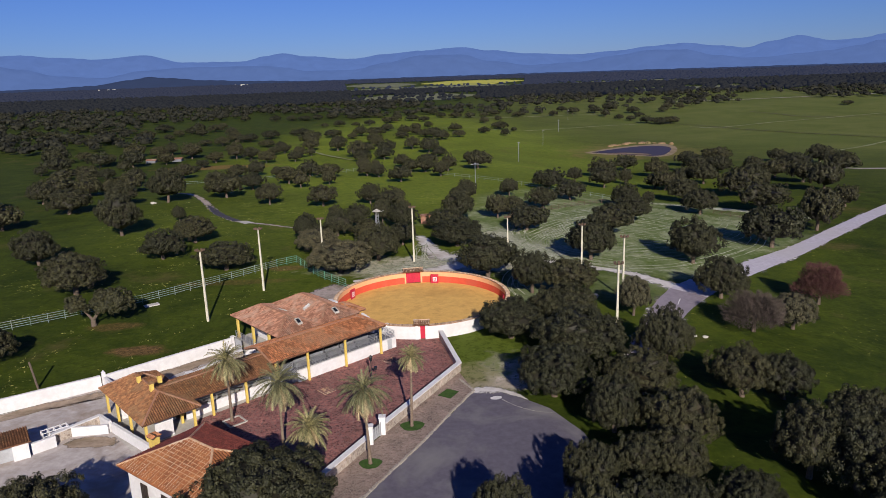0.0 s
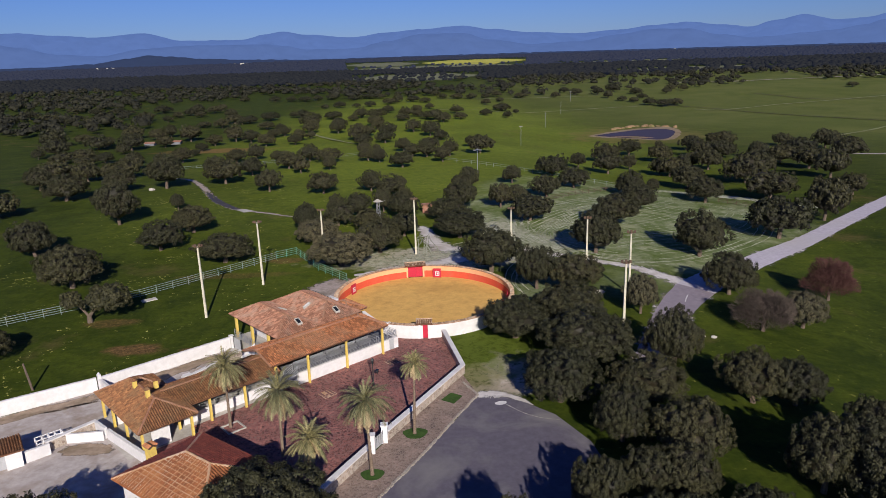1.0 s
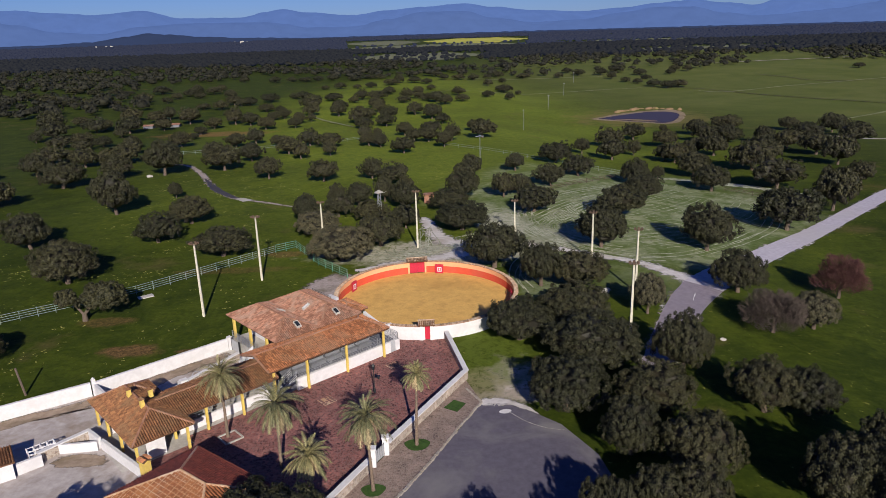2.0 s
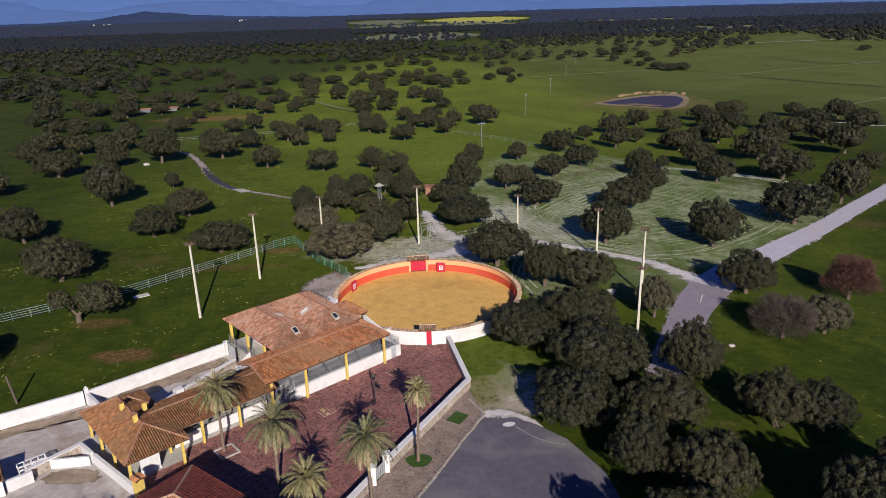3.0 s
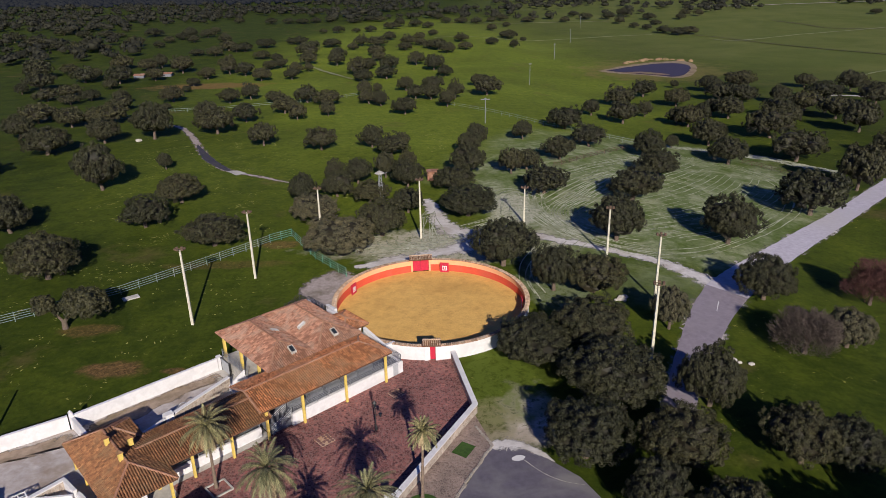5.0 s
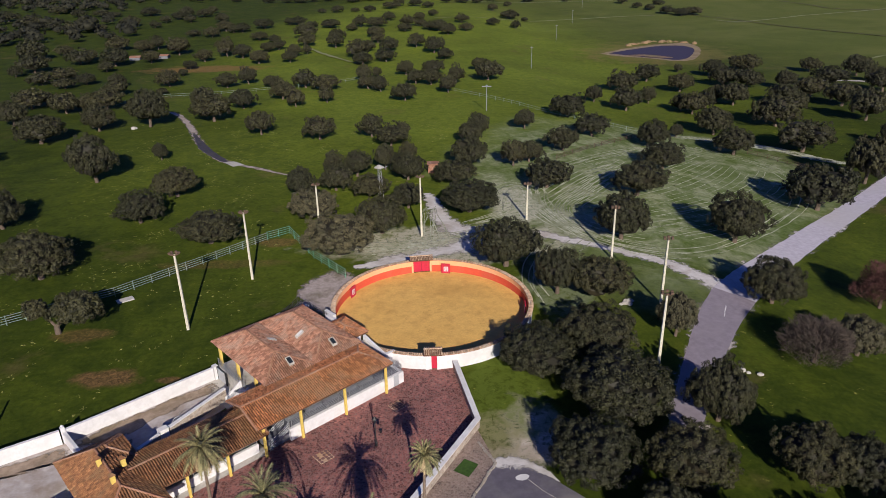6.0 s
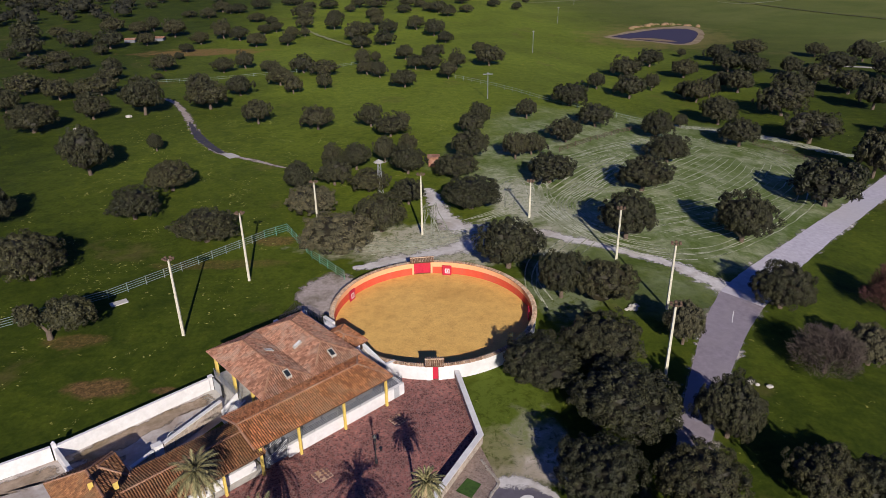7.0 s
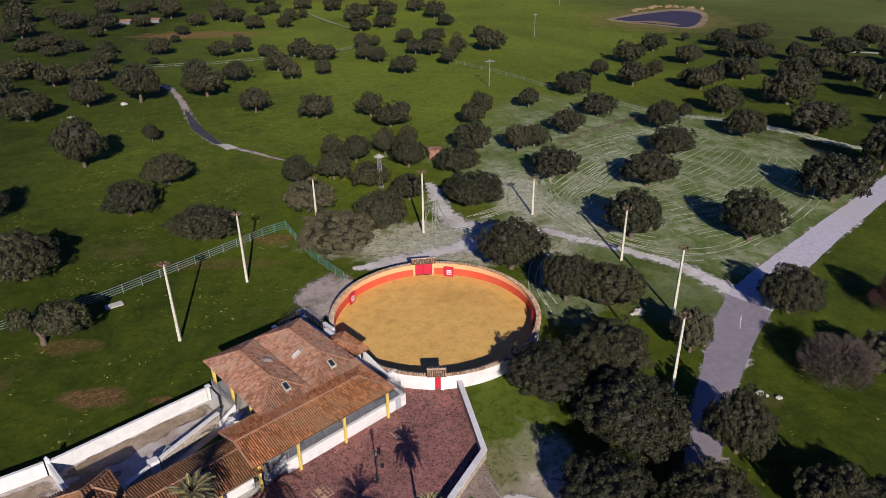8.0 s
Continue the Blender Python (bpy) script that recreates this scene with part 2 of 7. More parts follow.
def make_grass():
    m, nt, b = shader("pasture", 0.95)
    b.inputs["Specular IOR Level"].default_value = 0.1
    fine = noise_of(nt, 1.6, 8.0, 0.7)
    mid = noise_of(nt, 0.12, 6.0, 0.65)
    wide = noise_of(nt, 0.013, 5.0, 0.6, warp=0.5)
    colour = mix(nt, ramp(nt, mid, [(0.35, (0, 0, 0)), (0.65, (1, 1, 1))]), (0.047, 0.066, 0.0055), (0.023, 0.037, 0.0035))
    # Yellower central meadow, with the lens's darkening at the sides painted in too.
    meadow_and_falloff = maths(nt, "MULTIPLY", ramp(nt, wide, [(0.3, (0.4, 0.4, 0.4)), (0.58, (1, 1, 1))]), ring_mask(nt, 10, 320, 100, 272, 0.6, 0.16, 0.02))
    colour = mix(nt, maths(nt, "MULTIPLY", meadow_and_falloff, 0.85), colour, (0.152, 0.196, 0.021))
    blotch = noise_of(nt, 0.45, 5.0, 0.65, warp=0.6)
    colour = mix(nt, 1.0, colour, ramp(nt, blotch, [(0.3, (0.68, 0.74, 0.66)), (0.5, (1.0, 1.0, 1.0)), (0.72, (1.32, 1.2, 1.25))]), "MULTIPLY")
    colour = mix(nt, 1.0, colour, ramp(nt, fine, [(0.25, (0.62, 0.66, 0.6)), (0.75, (1.36, 1.3, 1.25))]), "MULTIPLY")
    flowers = noise_of(nt, 0.9, 3.0, 0.8)
    patch = maths(nt, "MULTIPLY", ramp(nt, flowers, [(0.64, (0, 0, 0)), (0.7, (1, 1, 1))]), ramp(nt, noise_of(nt, 0.09, 3.0), [(0.48, (0, 0, 0)), (0.6, (0.75, 0.75, 0.75))]))
    colour = mix(nt, patch, colour, (0.3, 0.28, 0.07))
    bare = ramp(nt, noise_of(nt, 0.05, 6.0, 0.65), [(0.6, (0, 0, 0)), (0.72, (0.6, 0.6, 0.6))])
    colour = mix(nt, bare, colour, (0.12, 0.085, 0.035))
    # the mown paddock east of the ring: pale cut grass with tractor swathes
    paddock = ring_mask(nt, 48, 68, 40, 50, 0.4, 0.2, 0.03)
    xy = nt.nodes.new("ShaderNodeSeparateXYZ")
    nt.links.new(coord(nt), xy.inputs[0])
    beside = maths(nt, "DIVIDE", maths(nt, "SUBTRACT", 22.5, maths(nt, "SUBTRACT", xy.outputs[0], xy.outputs[1])), 5.0, True)
    paddock = maths(nt, "MULTIPLY", paddock, beside)
    cut = noise_of(nt, 0.35, 6.0, 0.65, warp=0.8)
    swathe = mix(nt, ramp(nt, cut, [(0.35, (0, 0, 0)), (0.65, (1, 1, 1))]), (0.105, 0.145, 0.045), (0.34, 0.355, 0.235))
    swathe = mix(nt, ramp(nt, mid, [(0.4, (0, 0, 0)), (0.62, (0.85, 0.85, 0.85))]), swathe, (0.075, 0.115, 0.022))
    swathe = mix(nt, 1.0, swathe, ramp(nt, fine, [(0.25, (0.75, 0.75, 0.75)), (0.75, (1.25, 1.25, 1.25))]), "MULTIPLY")
    colour = mix(nt, maths(nt, "MULTIPLY", paddock, 0.85), colour, swathe)
    # trodden, stony soil beside the car park, worn patches by the ring and in the west pasture
    gritty = noise_of(nt, 1.1, 7.0, 0.75, warp=0.5)
    litter = ramp(nt, noise_of(nt, 1.9, 6.0, 0.75, warp=0.8), [(0.38, (0.5, 0.5, 0.5)), (0.5, (1, 1, 1)), (0.64, (2.0, 1.9, 1.7))])
    for x, y, rx, ry, tint, much in ((9.3, -10.9, 2.7, 5.0, (0.5, 0.43, 0.37), 0.92), (7.0, -14.2, 3.2, 1.3, (0.33, 0.28, 0.22), 0.75), (6.8, -5.0, 5.0, 6.5, (0.1, 0.135, 0.018), 0.8), (5.6, -11.8, 2.4, 3.4, (0.26, 0.23, 0.13), 0.6), (17.0, 19.0, 4.5, 8.0, (0.22, 0.25, 0.16), 0.55), (31.5, 16.0, 6.0, 6.0, (0.16, 0.19, 0.1), 0.3),
                                     (2.0, 34.0, 17, 7.0, (0.42, 0.39, 0.31), 0.85), (15.5, 50.5, 4.5, 9.0, (0.45, 0.43, 0.35), 0.75), (24.0, 40.0, 6.0, 6.0, (0.4, 0.39, 0.3), 0.5), (122.0, 305.0, 34, 36, (0.2, 0.14, 0.055), 0.6), (-94, 245, 26, 9, (0.22, 0.12, 0.05), 0.8)):
        worn = maths(nt, "MULTIPLY", ring_mask(nt, x, y, rx, ry, 0.45, 0.45, 0.9 / max(rx, 1) ** 0.5), much)
        worn = maths(nt, "MULTIPLY", worn, ramp(nt, gritty, [(0.36, (0.1, 0.1, 0.1)), (0.52, (1, 1, 1))]))
        colour = mix(nt, worn, colour, tint)
    for x, y, rx, ry, much in ((-35.6, 0.3, 3.3, 1.7, 0.8), (-28.6, -0.3, 1.3, 0.6, 0.75), (-42.3, 9.8, 3.6, 1.5, 0.5), (-23.5, 36.5, 3.0, 1.6, 0.6), (-30.0, 29.0, 9.0, 1.4, 0.35)):
        worn = maths(nt, "MULTIPLY", ring_mask(nt, x, y, rx, ry, 0.5, 0.3, 0.5), much)
        colour = mix(nt, worn, colour, mix(nt, 1.0, (0.125, 0.07, 0.032), litter, "MULTIPLY"))
    # the far fields
    far = ring_mask(nt, 340, 640, 260, 500, 0.5, 0.15, 0.004)
    colour = mix(nt, maths(nt, "MULTIPLY", far, 0.7), colour, mix(nt, ramp(nt, noise_of(nt, 0.02, 5.0, 0.6, warp=1.2), [(0.38, (0, 0, 0)), (0.62, (1, 1, 1))]), (0.1, 0.122, 0.028), (0.142, 0.154, 0.044)))
    nt.links.new(colour, b.inputs["Base Color"])
    bump(nt, b, fine, 0.5, 0.12)
    return m


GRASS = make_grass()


def trodden(m):
    """Lets loose gravel thin out into the grass towards its edge."""
    nt = m.node_tree
    a = nt.nodes.new("ShaderNodeAttribute")
    a.attribute_name = "edge"
    worn = maths(nt, "ADD", noise_of(nt, 0.8, 6.0, 0.7, warp=0.5), maths(nt, "MULTIPLY", noise_of(nt, 0.22, 4.0, 0.6), 0.8))
    f = maths(nt, "ADD", a.outputs["Fac"], maths(nt, "MULTIPLY", maths(nt, "SUBTRACT", worn, 0.9), 1.9))
    cover = ramp(nt, f, [(0.42, (1, 1, 1)), (0.86, (0, 0, 0))])
    clear, both = nt.nodes.new("ShaderNodeBsdfTransparent"), nt.nodes.new("ShaderNodeMixShader")
    nt.links.new(cover, both.inputs[0])
    nt.links.new(clear.outputs[0], both.inputs[1])
    nt.links.new(nt.nodes["Principled BSDF"].outputs[0], both.inputs[2])
    nt.links.new(both.outputs[0], nt.nodes["Material Output"].inputs["Surface"])
    return m


def patchy(m):
    """Lets thin straw lines break up over the grass."""
    nt = m.node_tree
    cover = ramp(nt, maths(nt, "MULTIPLY", maths(nt, "ADD", noise_of(nt, 0.9, 5.0, 0.7), noise_of(nt, 0.12, 3.0)), 0.5), [(0.37, (0.2, 0.2, 0.2)), (0.53, (0.92, 0.92, 0.92))])
    clear, both = nt.nodes.new("ShaderNodeBsdfTransparent"), nt.nodes.new("ShaderNodeMixShader")
    nt.links.new(cover, both.inputs[0])
    nt.links.new(clear.outputs[0], both.inputs[1])
    nt.links.new(nt.nodes["Principled BSDF"].outputs[0], both.inputs[2])
    nt.links.new(both.outputs[0], nt.nodes["Material Output"].inputs["Surface"])


patchy(STRAW)
trodden(GRAVEL)
trodden(BROWN_GRAVEL)
trodden(EARTH_STRIP)


def make_sand():
    m, nt, b = shader("arena_sand", 0.95)
    fine, mid, wide = noise_of(nt, 5, 8, 0.7), noise_of(nt, 0.7, 6, 0.65, warp=0.3), noise_of(nt, 0.18, 4)
    colour = mix(nt, wide, (0.68, 0.42, 0.13), (0.58, 0.335, 0.09))
    colour = mix(nt, 1.0, colour, ramp(nt, mid, [(0.3, (0.82, 0.8, 0.77)), (0.5, (1.0, 1.0, 1.0)), (0.68, (1.1, 1.1, 1.1))]), "MULTIPLY")
    colour = mix(nt, 1.0, colour, ramp(nt, fine, [(0.25, (0.85, 0.84, 0.82)), (0.75, (1.12, 1.12, 1.12))]), "MULTIPLY")
    tread = noise_of(nt, 2.4, 3, 0.7)
    marks = maths(nt, "MULTIPLY", ramp(nt, tread, [(0.6, (0, 0, 0)), (0.68, (1, 1, 1))]), ring_mask(nt, 1.0, 10.5, 7.5, 3.5, 0.9, 0.5, 0.4))
    colour = mix(nt, maths(nt, "MULTIPLY", marks, 0.55), colour, (0.33, 0.17, 0.045))
    damp = ring_mask(nt, 3.0, 18.5, 3.5, 1.8, 0.9, 0.5, 0.5)
    colour = mix(nt, maths(nt, "MULTIPLY", damp, 0.35), colour, (0.38, 0.2, 0.05))
    nt.links.new(colour, b.inputs["Base Color"])
    bump(nt, b, maths(nt, "ADD", mid, tread), 0.35, 0.1)
    return m


def make_cobbles(name, a, c, joint, scale=4.5):
    m, nt, b = shader(name, 0.9)
    v = nt.nodes.new("ShaderNodeTexVoronoi")
    v.inputs["Scale"].default_value = scale
    nt.links.new(coord(nt), v.inputs["Vector"])
    e = nt.nodes.new("ShaderNodeTexVoronoi")
    e.feature = "DISTANCE_TO_EDGE"
    e.inputs["Scale"].default_value = scale
    nt.links.new(coord(nt), e.inputs["Vector"])
    s = nt.nodes.new("ShaderNodeSeparateColor")
    nt.links.new(v.outputs["Color"], s.inputs[0])
    colour = mix(nt, s.outputs[0], a, c)
    colour = mix(nt, 1.0, colour, ramp(nt, noise_of(nt, 0.35, 5, 0.65, warp=0.8), [(0.32, (0.55, 0.53, 0.53)), (0.68, (1.3, 1.26, 1.24))]), "MULTIPLY")
    colour = mix(nt, ramp(nt, e.outputs["Distance"], [(0.02, (0.9, 0.9, 0.9)), (0.12, (0, 0, 0))]), colour, joint)
    nt.links.new(colour, b.inputs["Base Color"])
    bump(nt, b, e.outputs["Distance"], 0.8, 0.05)
    return m


SAND = make_sand()
COBBLES = make_cobbles("red_cobbles", (0.34, 0.135, 0.115), (0.1, 0.038, 0.037), (0.24, 0.14, 0.125))
SETTS = make_cobbles("grey_cobbles", (0.3, 0.225, 0.19), (0.16, 0.115, 0.1), (0.26, 0.21, 0.175), 5.0)
RUBBLE = make_cobbles("rubble_masonry", (0.5, 0.43, 0.36), (0.28, 0.22, 0.18), (0.42, 0.37, 0.32), 3.5)


def make_water():
    """Still muddy water: a brown body under a weak mirror."""
    m, nt, b = shader("pond_water", 0.6)
    b.inputs["Base Color"].default_value = (0.05, 0.036, 0.046, 1)
    b.inputs["Specular IOR Level"].default_value = 0.0
    mirror = nt.nodes.new("ShaderNodeBsdfGlossy")
    mirror.inputs["Roughness"].default_value = 0.12
    both = nt.nodes.new("ShaderNodeMixShader")
    both.inputs[0].default_value = 0.1
    nt.links.new(b.outputs[0], both.inputs[1])
    nt.links.new(mirror.outputs[0], both.inputs[2])
    nt.links.new(both.outputs[0], nt.nodes["Material Output"].inputs["Surface"])
    return m


WATER = make_water()


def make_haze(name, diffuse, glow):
    """Distant hills and woods, mostly the blue air before them, painted in as glow."""
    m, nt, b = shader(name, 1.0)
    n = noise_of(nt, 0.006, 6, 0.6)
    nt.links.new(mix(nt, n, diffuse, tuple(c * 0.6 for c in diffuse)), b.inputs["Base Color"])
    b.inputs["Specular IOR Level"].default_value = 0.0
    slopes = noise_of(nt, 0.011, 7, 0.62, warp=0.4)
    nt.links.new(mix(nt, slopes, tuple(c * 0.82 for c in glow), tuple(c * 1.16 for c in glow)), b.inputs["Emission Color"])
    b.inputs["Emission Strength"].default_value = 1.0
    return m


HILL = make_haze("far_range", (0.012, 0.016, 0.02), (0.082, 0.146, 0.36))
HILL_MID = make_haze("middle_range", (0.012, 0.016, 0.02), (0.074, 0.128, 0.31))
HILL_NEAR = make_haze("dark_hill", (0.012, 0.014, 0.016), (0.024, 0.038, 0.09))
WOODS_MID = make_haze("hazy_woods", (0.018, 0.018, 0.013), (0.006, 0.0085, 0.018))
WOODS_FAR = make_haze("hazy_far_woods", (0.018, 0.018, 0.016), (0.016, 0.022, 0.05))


# ---- building blocks ----
def part(name, bm, material, parent=None, label="", kind=""):
    """Links a bmesh, built in the world's place, as one mesh under its parent."""
    me = bpy.data.meshes.new(name)
    bmesh.ops.recalc_face_normals(bm, faces=bm.faces)
    bm.to_mesh(me)
    bm.free()
    me.materials.append(material)
    ob = new(name, me)
    if parent is not None:
        ob.parent = parent
        ob.matrix_parent_inverse = parent.matrix_basis.inverted() if parent.parent is None else Matrix()
    return tagged(ob, label, kind=kind)


def raw(name, verts, faces, material, parent=None, label="", kind=""):
    me = bpy.data.meshes.new(name)
    me.from_pydata(verts, [], faces)
    me.materials.append(material)
    ob = new(name, me)
    if parent is not None:
        ob.parent = parent
        ob.matrix_parent_inverse = parent.matrix_basis.inverted()
    return tagged(ob, label, kind=kind)


def thing(name, label, category, at=(0, 0, 0), group="", kind=""):
    ob = new(name)
    ob.empty_display_size = 0.3
    ob.matrix_basis = Matrix.Translation(at)
    return tagged(ob, label, category, group, kind)


def prism(bm, pts, z0, z1):
    """A plan outline raised from z0 to z1 (numbers, or one height a corner)."""
    n = len(pts)
    lo = [bm.verts.new((*p[:2], z0 if isinstance(z0, (int, float)) else z0[i])) for i, p in enumerate(pts)]
    hi = [bm.verts.new((*p[:2], z1 if isinstance(z1, (int, float)) else z1[i])) for i, p in enumerate(pts)]
    bm.faces.new(lo), bm.faces.new(hi)
    for i in range(n):
        j = (i + 1) % n
        bm.faces.new((lo[i], lo[j], hi[j], hi[i]))
    return bm


def beam(bm, a, b, w, h):
    """A squared bar from a to b, w wide and h high."""
    a, b = Vector(a), Vector(b)
    d = (b - a).normalized()
    side = d.cross(Vector((0, 0, 1)))
    side = side.normalized() if side.length > 1e-4 else Vector((1, 0, 0))
    top = side.cross(d)
    ring = [[bm.verts.new(p + side * (s * w / 2) + top * (t * h / 2)) for s, t in ((-1, -1), (1, -1), (1, 1), (-1, 1))] for p in (a, b)]
    bm.faces.new(ring[0]), bm.faces.new(ring[1])
    for i in range(4):
        j = (i + 1) % 4
        bm.faces.new((ring[0][i], ring[0][j], ring[1][j], ring[1][i]))
    return bm


def tube(bm, a, b, r0, r1, n=8):
    a, b = Vector(a), Vector(b)
    q = (b - a).to_track_quat("Z", "Y")
    rings = []
    for p, r in ((a, r0), (b, r1)):
        rings.append([bm.verts.new(p + q @ Vector((r * math.cos(2 * math.pi * i / n), r * math.sin(2 * math.pi * i / n), 0))) for i in range(n)])
    for i in range(n):
        j = (i + 1) % n
        bm.faces.new((rings[0][i], rings[0][j], rings[1][j], rings[1][i]))
    bm.faces.new(rings[0]), bm.faces.new(rings[1])
    return bm


def wall_run(bm, pts, thick, z0, z1):
    """A wall along a plan line, mitred at its corners."""
    pts = [Vector(p[:2]) for p in pts]
    left, right = [], []
    for i, p in enumerate(pts):
        d0 = (p - pts[i - 1]).normalized() if i else (pts[1] - p).normalized()
        d1 = (pts[i + 1] - p).normalized() if i + 1 < len(pts) else d0
        n = Vector((-(d0 + d1).y, (d0 + d1).x)).normalized()
        k = thick / 2 / max(0.4, n.dot(Vector((-d0.y, d0.x))))
        left.append(p + n * k), right.append(p - n * k)
    for i in range(len(pts) - 1):
        prism(bm, [left[i], left[i + 1], right[i + 1], right[i]], z0, z1)
    return bm


def smooth_line(pts, steps=8):
    """A rounded line through plan points."""
    out = []
    for i in range(len(pts) - 1):
        p = [Vector(pts[min(max(k, 0), len(pts) - 1)]) for k in (i - 1, i, i + 1, i + 2)]
        for s in range(steps):
            t = s / steps
            out.append(0.5 * (2 * p[1] + (p[2] - p[0]) * t + (2 * p[0] - 5 * p[1] + 4 * p[2] - p[3]) * t * t + (3 * p[1] - p[0] - 3 * p[2] + p[3]) * t ** 3))
    return out + [Vector(pts[-1])]


def ease(v):
    v = min(max(v, 0.0), 1.0)
    return v * v * (3 - 2 * v)


def lie(x, y):
    """The ground's height: level round the ring, falling gently to the plain and to the east."""
    return -8.5 * ease((y - 40) / 260) - 6.0 * ease((x - 25) / 60) * (1 - ease((y - 400) / 400))


def strip(name, pts, widths, material, lift, label, category="road", ragged=0.0):
    """A road or path that lies on the ground along a plan line."""
    line = smooth_line(pts, 10)
    bm, rows = bmesh.new(), []
    rng = random.Random(len(line) + int(lift * 1e4))
    for i, p in enumerate(line):
        d = (line[min(i + 1, len(line) - 1)] - line[max(i - 1, 0)]).normalized()
        n = Vector((-d.y, d.x))
        f = i / (len(line) - 1) * (len(widths) - 1)
        k = min(int(f), len(widths) - 2)
        w = widths[k] + (widths[k + 1] - widths[k]) * (f - k)
        row = []
        for s in (-1, -0.5, 0, 0.5, 1):
            q = p + n * (s * w / 2 + (rng.uniform(-ragged, ragged) if abs(s) == 1 else 0))
            row.append(bm.verts.new((q.x, q.y, lie(q.x, q.y) + lift)))
        rows.append(row)
    for a, b in zip(rows, rows[1:]):
        for k in range(4):
            bm.faces.new((a[k], a[k + 1], b[k + 1], b[k]))
    ob = part(name, bm, material)
    edge = ob.data.attributes.new("edge", "FLOAT", "POINT")
    for i, v in enumerate(edge.data):
        v.value = (1.0, 0.5, 0.0, 0.5, 1.0)[i % 5] if 5 < i < len(edge.data) - 5 else 1.0
    return tagged(ob, label, category, kind="structure")


def sheet(name, pts, material, lift, label, category, ragged=0.0, steps=0):
    """A flat patch of ground with a given outline."""
    line = [Vector(p) for p in pts]
    if steps:
        line = smooth_line(list(pts) + [pts[0]], steps)[:-1]
    rng = random.Random(len(pts))
    bm = bmesh.new()
    rim = [bm.verts.new((p[0] + rng.uniform(-ragged, ragged), p[1] + rng.uniform(-ragged, ragged), lie(p[0], p[1]) + lift)) for p in line]
    if material in (BROWN_GRAVEL, EARTH_STRIP):
        mid = sum((v.co for v in rim), Vector()) / len(rim)
        core = [bm.verts.new(v.co + (mid - v.co) * 0.4) for v in rim]
        for i in range(len(rim)):
            j = (i + 1) % len(rim)
            bm.faces.new((rim[i], rim[j], core[j], core[i]))
        bm.faces.new(core)
    else:
        bm.faces.new(rim)
    bmesh.ops.triangulate(bm, faces=bm.faces)
    ob = part(name, bm, material)
    edge = ob.data.attributes.new("edge", "FLOAT", "POINT")
    for i, v in enumerate(edge.data):
        v.value = 0.9 if i < len(line) else 0.0
    return tagged(ob, label, category, kind="structure")


# ---- ground and distance ----
def make_ground():
    marks = sorted(set([-4950, -4000, -3000, -2200, -1600, -1100, -800, -600, -450] + list(range(-350, 15, 14)) + list(range(16, 96, 2)) + list(range(98, 351, 14)) + [450, 600, 800, 1100, 1600, 2200, 3000, 4000, 4950]))
    rows = sorted(set([-4950, -2500, -1200, -600, -350, -220] + list(range(-140, 421, 7)) + [500, 620, 800, 1100, 1600, 2200, 3000, 4000, 4950]))
    verts = [(x, y, lie(x, y)) for y in rows for x in marks]
    n = len(marks)
    faces = [(j * n + i, j * n + i + 1, (j + 1) * n + i + 1, (j + 1) * n + i) for j in range(len(rows) - 1) for i in range(n - 1)]
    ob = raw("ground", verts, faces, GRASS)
    tagged(ob, "green winter pasture with worn and mown patches", "grass", kind="structure")


make_ground()

RIDGE = [(a, h - 27) for a, h in [(-46, 110), (-30.5, 215), (-28.5, 221), (-26.1, 205), (-23.5, 191), (-20.4, 209), (-17.5, 162), (-13.3, 160), (-11.6, 187), (-10.3, 202), (-8.5, 180), (-4.9, 157), (-2.2, 179), (0.6, 193), (3.8, 206), (6.1, 181), (9.3, 154), (12.9, 139), (16.0, 151), (18.5, 170), (21.0, 181), (23.5, 158), (25.4, 141), (26.9, 171), (28.8, 196), (30.9, 161), (32.7, 166), (33.9, 185), (46, 150)]]


def make_range(name, profile, reach, depth, material, label, seed):
    """A chain of hills seen across the plain: crest heights by heading."""
    bm, rng, rows = bmesh.new(), random.Random(seed), []
    a0, a1 = profile[0][0], profile[-1][0]
    n = 260
    for i in range(n + 1):
        a = a0 + (a1 - a0) * i / n
        k = max(j for j in range(len(profile) - 1) if profile[j][0] <= a + 1e-6)
        (p, h0), (q, h1) = profile[k], profile[k + 1]
        s = (a - p) / (q - p)
        s = s * s * (3 - 2 * s)
        h = h0 + (h1 - h0) * s + 3 * noise.noise((a * 1.9, seed, 0)) + 2 * noise.noise((a * 4.7, seed, 3))
        row = []
        for d, f in ((0, 0.0), (0.25, 0.28), (0.5, 0.5), (0.75, 0.8), (1.0, 1.0), (1.15, 0.7)):
            w = reach + depth * d
            f2 = f + (0.12 * noise.noise((a * 1.3, d * 3, seed)) if 0 < f < 1 else 0)
            row.append(bm.verts.new((w * math.sin(radians(a)), w * math.cos(radians(a)), -9 + max(h, 1) * f2)))
        rows.append(row)
    for a, b in zip(rows, rows[1:]):
        for k in range(5):
            bm.faces.new((a[k], a[k + 1], b[k + 1], b[k]))
    for f in bm.faces:
        f.smooth = True
    return tagged(part(name, bm, material), label, "mountains", kind="structure")


